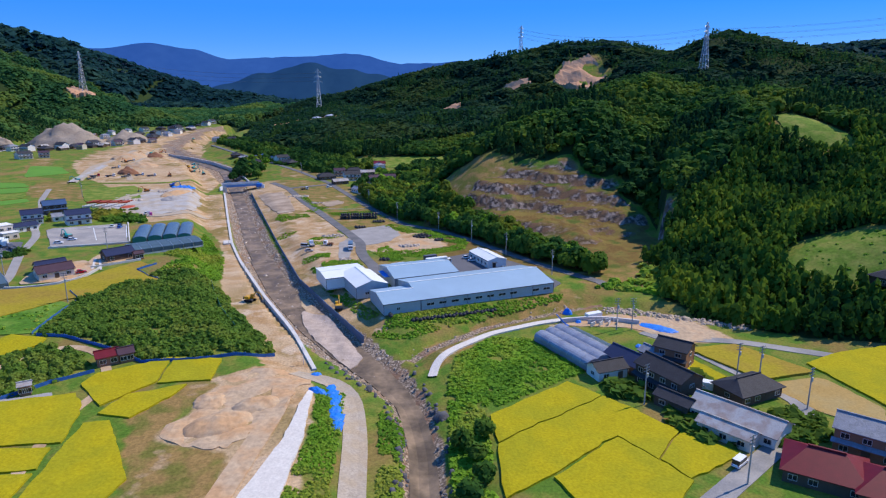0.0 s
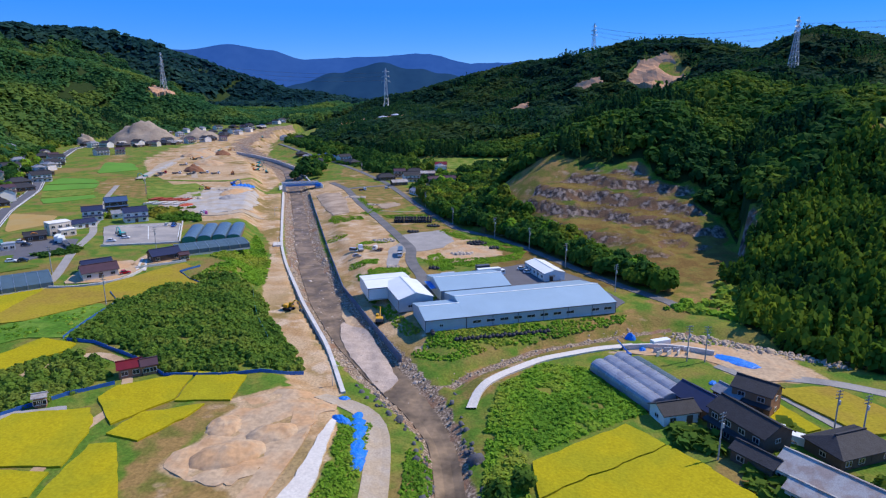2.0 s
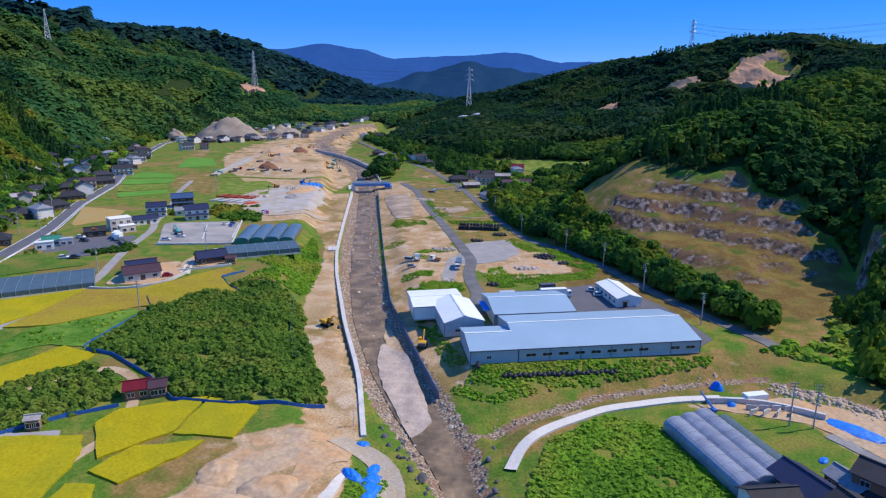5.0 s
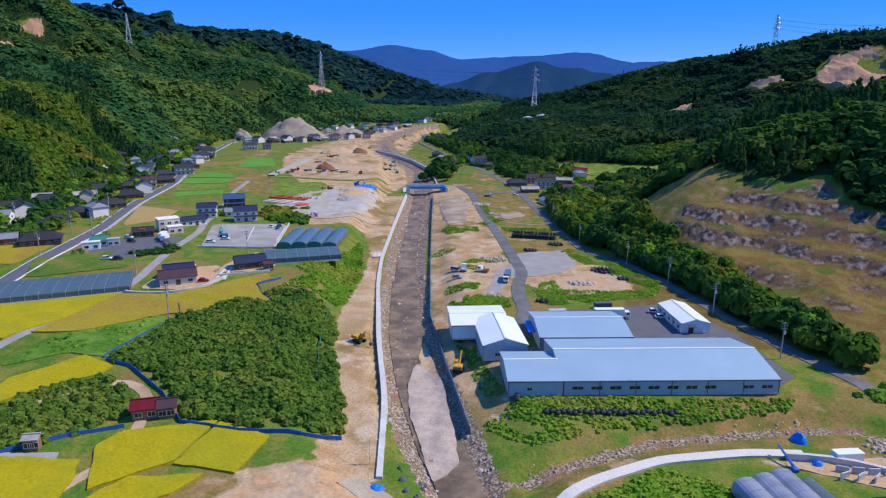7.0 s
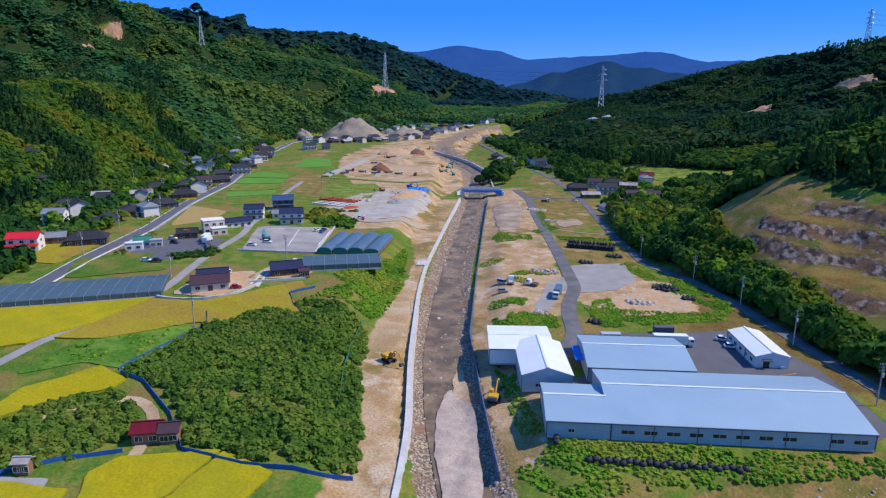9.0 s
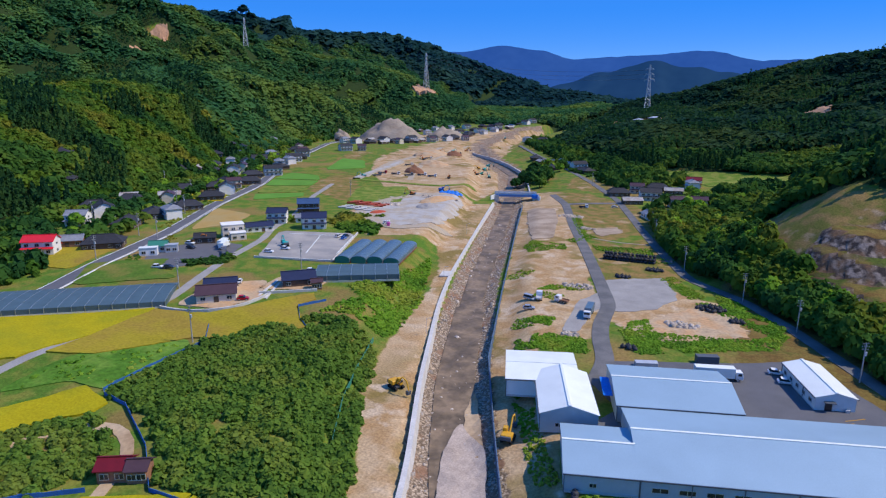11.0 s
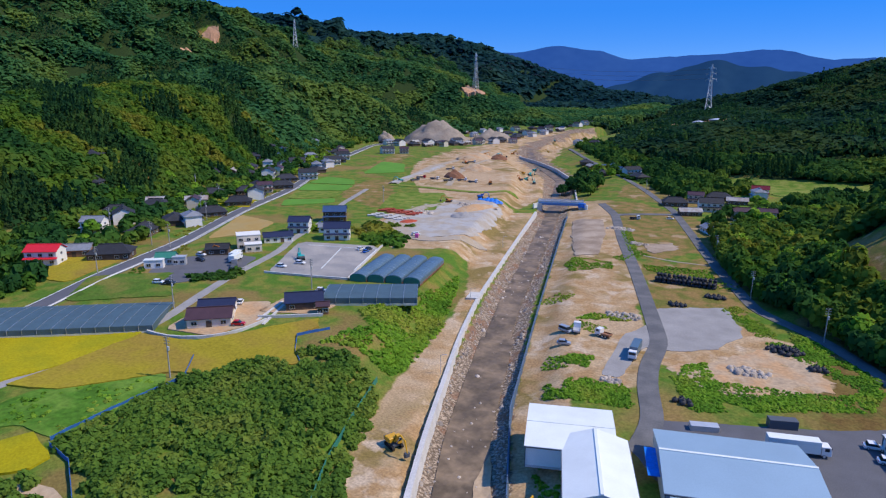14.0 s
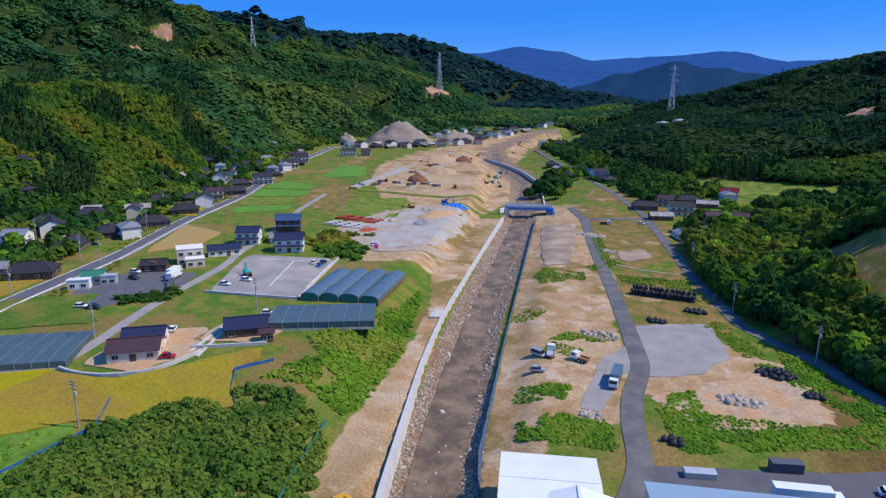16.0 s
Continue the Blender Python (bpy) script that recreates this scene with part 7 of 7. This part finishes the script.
kinds = [tree("tall leafy roadside tree at the wood's edge", "tree", "trees along the lane", 3.4, 8.0, LEAF_BUSH if k == 2 else LEAF_WOOD, 130, "ball", 1.15, seed=k + 20) for k in range(4)]
X, Y = fill(ROW, 3.6, 3, 2000)
spread(kinds, X[:110], Y[:110], 3, 0.75, 1.25)
X, Y, size = X[110:], Y[110:], np.random.default_rng(4).uniform(2.4, 3.9, len(X) - 110)
light = waves(X, Y, 30, 95) + 0.5 * waves(X, Y, 9, 96) > -0.1
for chosen, mat, label in ((light, LEAF_BRIGHT, "light green roadside trees grown together along the lane"), (~light, LEAF_WOOD, "dense roadside trees grown together along the lane")):
    plant("roadside_wood", X[chosen], Y[chosen], size[chosen], "ball", 80, mat, label, "trees", tall=1.2, rise=1.3, seed=9)
HAMLET_TREES = [[(-300, 330), (-262, 268), (-320, 250), (-380, 330), (-420, 440), (-500, 560), (-520, 640), (-460, 600), (-400, 500), (-350, 420)], [(-70, 520), (-40, 500), (-20, 560), (-60, 590)], [(-200, 640), (-235, 705), (-225, 735), (-185, 690)]]
kinds = [tree("garden tree among the village houses", "tree", "village trees", 2.8, 5.5, LEAF_WOOD if k else LEAF_BUSH, 44, seed=k + 40) for k in range(3)]
spread(kinds, *[np.concatenate(v) for v in zip(*[fill(p, 15 if i == 0 else 8, 4 + i, 110 if i == 0 else 25) for i, p in enumerate(HAMLET_TREES)])], 4, 0.7, 1.5)
kinds = [tree("big dark tree on the river bank", "tree", "bank trees", 4.2, 8.5, LEAF_WOOD, 70, seed=k + 50) for k in range(2)]
spread(kinds, *fill([(-196, 575), (-168, 570), (-186, 640), (-205, 680), (-222, 668)], 7.5, 9, 28), 5, 0.8, 1.2)

# bushes and weeds: uncounted
def weeds(name, polys, spacing, lo, hi, mat, label, seed, thin=-0.75):
    """Low growth over the outlines: many small tufts."""
    r_ = np.random.default_rng(seed)
    if hi < 1.3:
        spacing, lo, hi = spacing * 0.78, lo * 0.75, hi * 0.72
    X_, Y_ = [np.concatenate(v) for v in zip(*[fill(p, spacing, seed + i, 6000) for i, p in enumerate(polys)])]
    X_, Y_ = keep(X_, Y_, waves(X_, Y_, 16, seed) + 0.4 * waves(X_, Y_, 5, seed) > thin)
    plant(name, X_, Y_, r_.uniform(lo, hi, len(X_)), "ball", 9 if hi < 0.9 else 14, mat, label, "bushes", tall=0.8, rise=0.3, seed=seed, wild=0.3, up=0.9)


weeds("bushes", [[(-136, 280), (-112, 262), (-98, 262), (-106, 290), (-124, 322), (-132, 340), (-126, 305)], [(-118, 246), (-96, 252), (-98, 268), (-116, 262)]], 1.5, 0.4, 1.2, LEAF_BUSH, "green bushes on the bank above the haul road", 11)
weeds("bushes", [[(2, 96), (10, 98), (10, 138), (33, 156), (40, 160), (30, 184), (16, 186), (4, 172), (1, 150)]], 0.95, 0.35, 1.0, LEAF_BUSH, "dense green scrub between the levee and the rice", 12)
weeds("bushes", [[(-24, 192), (-10, 186), (6, 200), (44, 222), (46, 228), (-18, 203)], [(-28, 206), (-22, 206), (-36, 228), (-46, 246), (-50, 244)]], 1.2, 0.3, 0.8, LEAF_BUSH, "green weeds and scrub below the factory", 13)
weeds("bushes", [[(-31, 98), (-22, 98), (-24, 128), (-26, 150), (-33, 150), (-30, 125)], [(-13, 98), (-8, 98), (-10, 140), (-16, 140)]], 0.8, 0.25, 0.65, LEAF_BUSH, "green growth beside the works road", 14)
weeds("bushes", [[(60, 136), (70, 138), (66, 146), (58, 147)], [(58, 123), (66, 132), (60, 142), (52, 134)], [(80, 127), (86, 130), (85, 137), (79, 135)], [(43, 145), (52, 143), (52, 152), (43, 153)], [(66, 150), (72, 152), (70, 158), (64, 156)]], 1.5, 1.0, 2.1, LEAF_WOOD, "clipped garden shrubs round the farmstead", 15)
weeds("bushes", [[(-30, 362), (-14, 336), (14, 312), (12, 306), (-16, 330), (-34, 356)], [(-34, 292), (-28, 282), (8, 298), (6, 304)], [(-52, 264), (-36, 270), (-42, 280), (-56, 274)]], 1.1, 0.25, 0.65, LEAF_BUSH, "weedy green verge beside the lots", 16)
weeds("bushes", [[(-196, 258), (-188, 270), (-192, 286), (-204, 262)], [(-206, 360), (-186, 352), (-176, 366), (-198, 374)], [(-190, 390), (-215, 372), (-222, 384)]], 2.2, 0.8, 1.8, LEAF_WOOD, "dark shrubs beside the lane", 17)
weeds("bushes", [[(80, 230), (108, 196), (112, 202), (94, 236), (96, 262), (88, 264)], [(60, 236), (90, 228), (84, 250)]], 2.4, 0.8, 2.2, LEAF_BUSH, "scrub along the foot of the bamboo hill", 18)
weeds("bushes", [[(-94, 332), (-84, 334), (-82, 343), (-92, 344)], [(-71, 310), (-62, 310), (-60, 317), (-70, 318)], [(-92, 384), (-84, 386), (-88, 398), (-96, 396)], [(-66, 280), (-58, 280), (-60, 289), (-67, 288)], [(-86, 402), (-78, 420), (-84, 424), (-92, 406)], [(-56, 378), (-34, 384), (-34, 392), (-58, 390)], [(-107, 387), (-107, 397), (-94, 398), (-91, 381), (-98, 373)], [(-112, 473), (-107, 475), (-84, 422), (-85, 413)], [(-76, 401), (-50, 408), (-43, 395), (-71, 391)], [(-30, 364), (-22, 352), (-14, 340), (-20, 340), (-34, 358)]], 1.2, 0.25, 0.6, LEAF_BUSH, "patches of weeds on the bare right bank", 21)
# woods and gardens that reach down between the houses to the roads
HOMES = np.array([p for _, places in VILLAGES for p in places] + [(-252, 259), (-267, 252), (-306, 279), (-264, 239), (-63, 624), (-60, 489)], float)


def away_from_homes(X, Y, gap):
    ok = np.ones(len(X), bool)
    for hx, hy in HOMES:
        ok &= np.hypot(X - hx - 0.35 * gap, Y - hy + 0.5 * gap) > gap
        ok &= np.hypot(X - hx, Y - hy) > 7.5
    return ok


def side_wood(name, line, side, start, foot, foot_side, lo, hi, box_, gap, mat, label, seed, thin=-0.2):
    X, Y = scatter(*box_, 5.0, seed)
    d, s_ = along(line, X, Y)
    e, t_ = along(foot, X, Y)
    ok = (d > start) & (s_ == side) & ((t_ != foot_side) | (e < 14)) & (waves(X, Y, 46, seed) + 0.5 * waves(X, Y, 17, seed + 1) > thin)
    X, Y = keep(X, Y, ok & (Y > 110))
    X, Y = keep(X, Y, away_from_homes(X, Y, gap))
    for poly in FIELDS_BESIDE:
        X, Y = keep(X, Y, ~inside(poly, X, Y))
    plant(name, X, Y, np.random.default_rng(seed).uniform(lo, hi, len(X)), "ball", 34, mat, label, "trees", tall=1.15, rise=0.85, seed=seed)


FIELDS_BESIDE = [[(-330, 355), (-352, 386), (-332, 402), (-303, 370)], [(-258, 226), (-232, 232), (-246, 262), (-275, 240)], [(-97, 674), (-98, 704), (-28, 690), (8, 688), (6, 664), (-49, 622)], [(-80, 470), (-50, 476), (-30, 498), (-56, 506)]]
LANE_RIGHT = [(-24, 362), (-48, 415), (-72, 473), (-100, 539), (-140, 610), (-190, 690), (-260, 790), (-330, 900), (-370, 1000)]
side_wood("village_trees", HIGHWAY, -1, 20, LEFT_FOOT, -1, 1.8, 3.9, ((-620, 120), (-200, 860)), 11, LEAF_WOOD, "garden trees and small woods among the village houses", 22)
side_wood("village_trees", HIGHWAY, -1, 15, LEFT_FOOT, -1, 1.2, 2.8, ((-620, 120), (-200, 860)), 9, LEAF_BRIGHT, "yellowish-green thickets and hedges among the village houses", 26, 0.35)
side_wood("hamlet_trees", LANE_RIGHT, 1, 10, RIGHT_FOOT, 1, 2.2, 4.4, ((-380, 440), (120, 1000)), 17, LEAF_WOOD, "dark trees round the hamlet below the wooded hill", 24)
weeds("bushes", [[(-60, 540), (0, 520), (60, 580), (30, 600), (-40, 600)], [(-50, 470), (-30, 500), (-20, 560), (-46, 540)], [(-200, 700), (-120, 600), (-100, 640), (-170, 740)]], 5.5, 1.4, 3.4, LEAF_WOOD, "trees and hedges round the hamlet", 23)

weeds("bushes", [[(-33, 300), (-28, 306), (-20, 288), (2, 302), (12, 314), (11, 299), (-24, 275), (-30, 284)], [(-12, 345), (-6, 342), (12, 320), (12, 309), (4, 316), (-8, 328)]], 0.85, 0.25, 0.7, LEAF_BUSH, "thick bright green weeds round the sandy lot", 31)
weeds("bushes", [[(-57, 263), (-60, 271), (-51, 278), (-40, 278), (-36, 268)], [(-62, 284), (-62, 290), (-55, 293), (-54, 284)], [(-72, 319), (-70, 327), (-56, 332), (-57, 326)]], 0.85, 0.25, 0.7, LEAF_BUSH, "green weeds on the bare ground behind the shed", 32)
weeds("bushes", [[(-150, 170), (-152, 188), (-138, 210), (-129, 204), (-126, 184), (-140, 181)]], 2.6, 0.4, 1.1, LEAF_BUSH, "tufts and low bushes on the pasture", 38, -0.1)
weeds("garden_trees", [[(-210, 360), (-208, 380), (-176, 358), (-168, 344), (-182, 344)], [(-238, 352), (-226, 362), (-216, 366), (-228, 344)]], 3.4, 1.4, 2.9, LEAF_BRIGHT, "olive-green trees beside the car park houses", 33)
weeds("bushes", [[(-126, 312), (-136, 345), (-122, 322), (-112, 294), (-96, 256), (-97, 248), (-104, 254), (-108, 276)]], 1.2, 0.4, 1.1, LEAF_BUSH, "bushy green bank above the left haul road", 34)
weeds("bushes", [[(132, 218), (140, 232), (162, 230), (174, 208), (166, 196), (150, 202)]], 3.0, 0.3, 0.9, LEAF_BUSH, "scattered scrub on the hillside meadow", 35, 0.1)
weeds("bushes", [[(-262, 300), (-300, 352), (-340, 425), (-346, 424), (-306, 346), (-266, 292)], [(-222, 246), (-236, 268), (-250, 292), (-246, 294), (-230, 270), (-218, 250)]], 2.4, 0.4, 1.1, LEAF_BRIGHT, "rough hedge growth beside the valley road", 36, 0.0)
weeds("bushes", [[(74, 122), (86, 124), (90, 134), (80, 138)], [(62, 120), (72, 126), (76, 134), (66, 138)], [(70, 100), (78, 96), (82, 92), (70, 92)]], 1.6, 0.9, 1.7, LEAF_WOOD, "dark garden shrubs between the farmhouses", 37)
kinds = [tree("dark round tree above the stream", "tree", "stream bank trees", 2.4, 4.6, LEAF_WOOD, 110, seed=k + 60) for k in range(2)]
spread(kinds, np.array([4.0, 7, 8, 5, 9]), np.array([124.0, 119, 111, 106, 127]), 12, 0.8, 1.2)
SCAR_EARTH = material("slipped_earth", (0.56, 0.31, 0.17), 0.95, var=0.3, scale=0.05, fine=0.4, second=(0.45, 0.27, 0.16), spec=0.1)
for x, y, rx, ry in SCARS:
    structure(patch("landslip", round_plot(x, y, rx, ry), SCAR_EARTH, 5.0 if y > 800 else 1.5, 7.0, 1.2, 0, 6.0, off=2.5), "bare orange-brown landslip on the wooded slope", "landslip")
tank = thing("water_tank", "pale green round water tank on the wooded hill", "tank", "tanks on the hill")
part("shell", tube((0, 0, 0), (0, 0, 7), 9, sides=28), FILM_BLUE, tank)
part("roof", tube((0, 0, 7), (0, 0, 9), 9.4, 1.0, 28), ALU, tank)
stand(tank, -206, 1046)
stand(copy_thing(tank, pose(0, 0, 0)), -184, 1046)
stand(house("long hillside building with orange roof", 22, 9, 1, WALL_WHITE, ORANGE), -262, 1058, 20)

# remote mountains behind everything, their blue haze painted on and glowing
def far_ridge(name, line, depth, mat, label, seed):
    r = random.Random(seed)
    bm, rows = bmesh.new(), []
    n = 90
    for i in range(n + 1):
        u = i / n * (len(line) - 1)
        k = min(int(u), len(line) - 2)
        p, q, f = line[k], line[k + 1], u - min(int(u), len(line) - 2)
        x, y, z = (p[j] + (q[j] - p[j]) * (f * f * (3 - 2 * f) if j == 2 else f) for j in range(3))
        z += 14 * noise.noise((x * 0.004, seed, 0)) + 6 * noise.noise((x * 0.016, seed, 3))
        rows.append([bm.verts.new((x + 60 * noise.noise((x * 0.006, s * 2.0, seed)) * (s < 1), y - depth * (1 - s), z * s ** 1.25 + 30 * noise.noise((x * 0.006, s * 3, seed)) * s * (1 - s))) for s in (0, 0.2, 0.4, 0.6, 0.8, 1.0)])
    for a, b in zip(rows, rows[1:]):
        for k in range(5):
            bm.faces.new((a[k], a[k + 1], b[k + 1], b[k]))
    return structure(new(name, finish(name, bm, mat, shade=True)), label, "mountains")


# haze put into the surface: bluish base, with emission standing in for airlight
def haze_material(name, base, glow):
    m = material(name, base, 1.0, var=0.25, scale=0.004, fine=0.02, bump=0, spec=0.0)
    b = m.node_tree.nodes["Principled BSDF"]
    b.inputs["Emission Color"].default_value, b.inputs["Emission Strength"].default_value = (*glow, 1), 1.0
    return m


FAR_BLUE_HAZE = haze_material("remote_mountain_haze", (0.02, 0.04, 0.07), (0.013, 0.062, 0.27))
far_ridge("backdrop", [(-3300, 3300, 300), (-2600, 3560, 420), (-2045, 3823, 372), (-1787, 3955, 414), (-1560, 4040, 380), (-1356, 4129, 327), (-1030, 4224, 342), (-594, 4310, 362), (-236, 4345, 300), (181, 4347, 308), (700, 4300, 280)], 700, FAR_BLUE_HAZE, "remote mountain range at the valley's head, tinted and glowing haze blue", 1)
FAR_DARK_HAZE = haze_material("distant_foothill_haze", (0.015, 0.035, 0.05), (0.004, 0.024, 0.085))
far_ridge("backdrop", [(-1500, 2700, 60), (-1113, 2786, 105), (-957, 2843, 140), (-792, 2894, 190), (-595, 2940, 245), (-472, 2963, 206), (-319, 2983, 184), (-111, 2998, 150), (200, 2990, 130)], 420, FAR_DARK_HAZE, "distant dark foothill closing the valley, tinted haze blue-green", 3)
far_ridge("backdrop", [(1100, 3500, 200), (1480, 3250, 215), (1665, 3079, 236), (1763, 3024, 264), (1982, 2885, 234), (2500, 2600, 250)], 500, FAR_BLUE_HAZE, "remote ridge behind the wooded hills, tinted haze blue", 2)
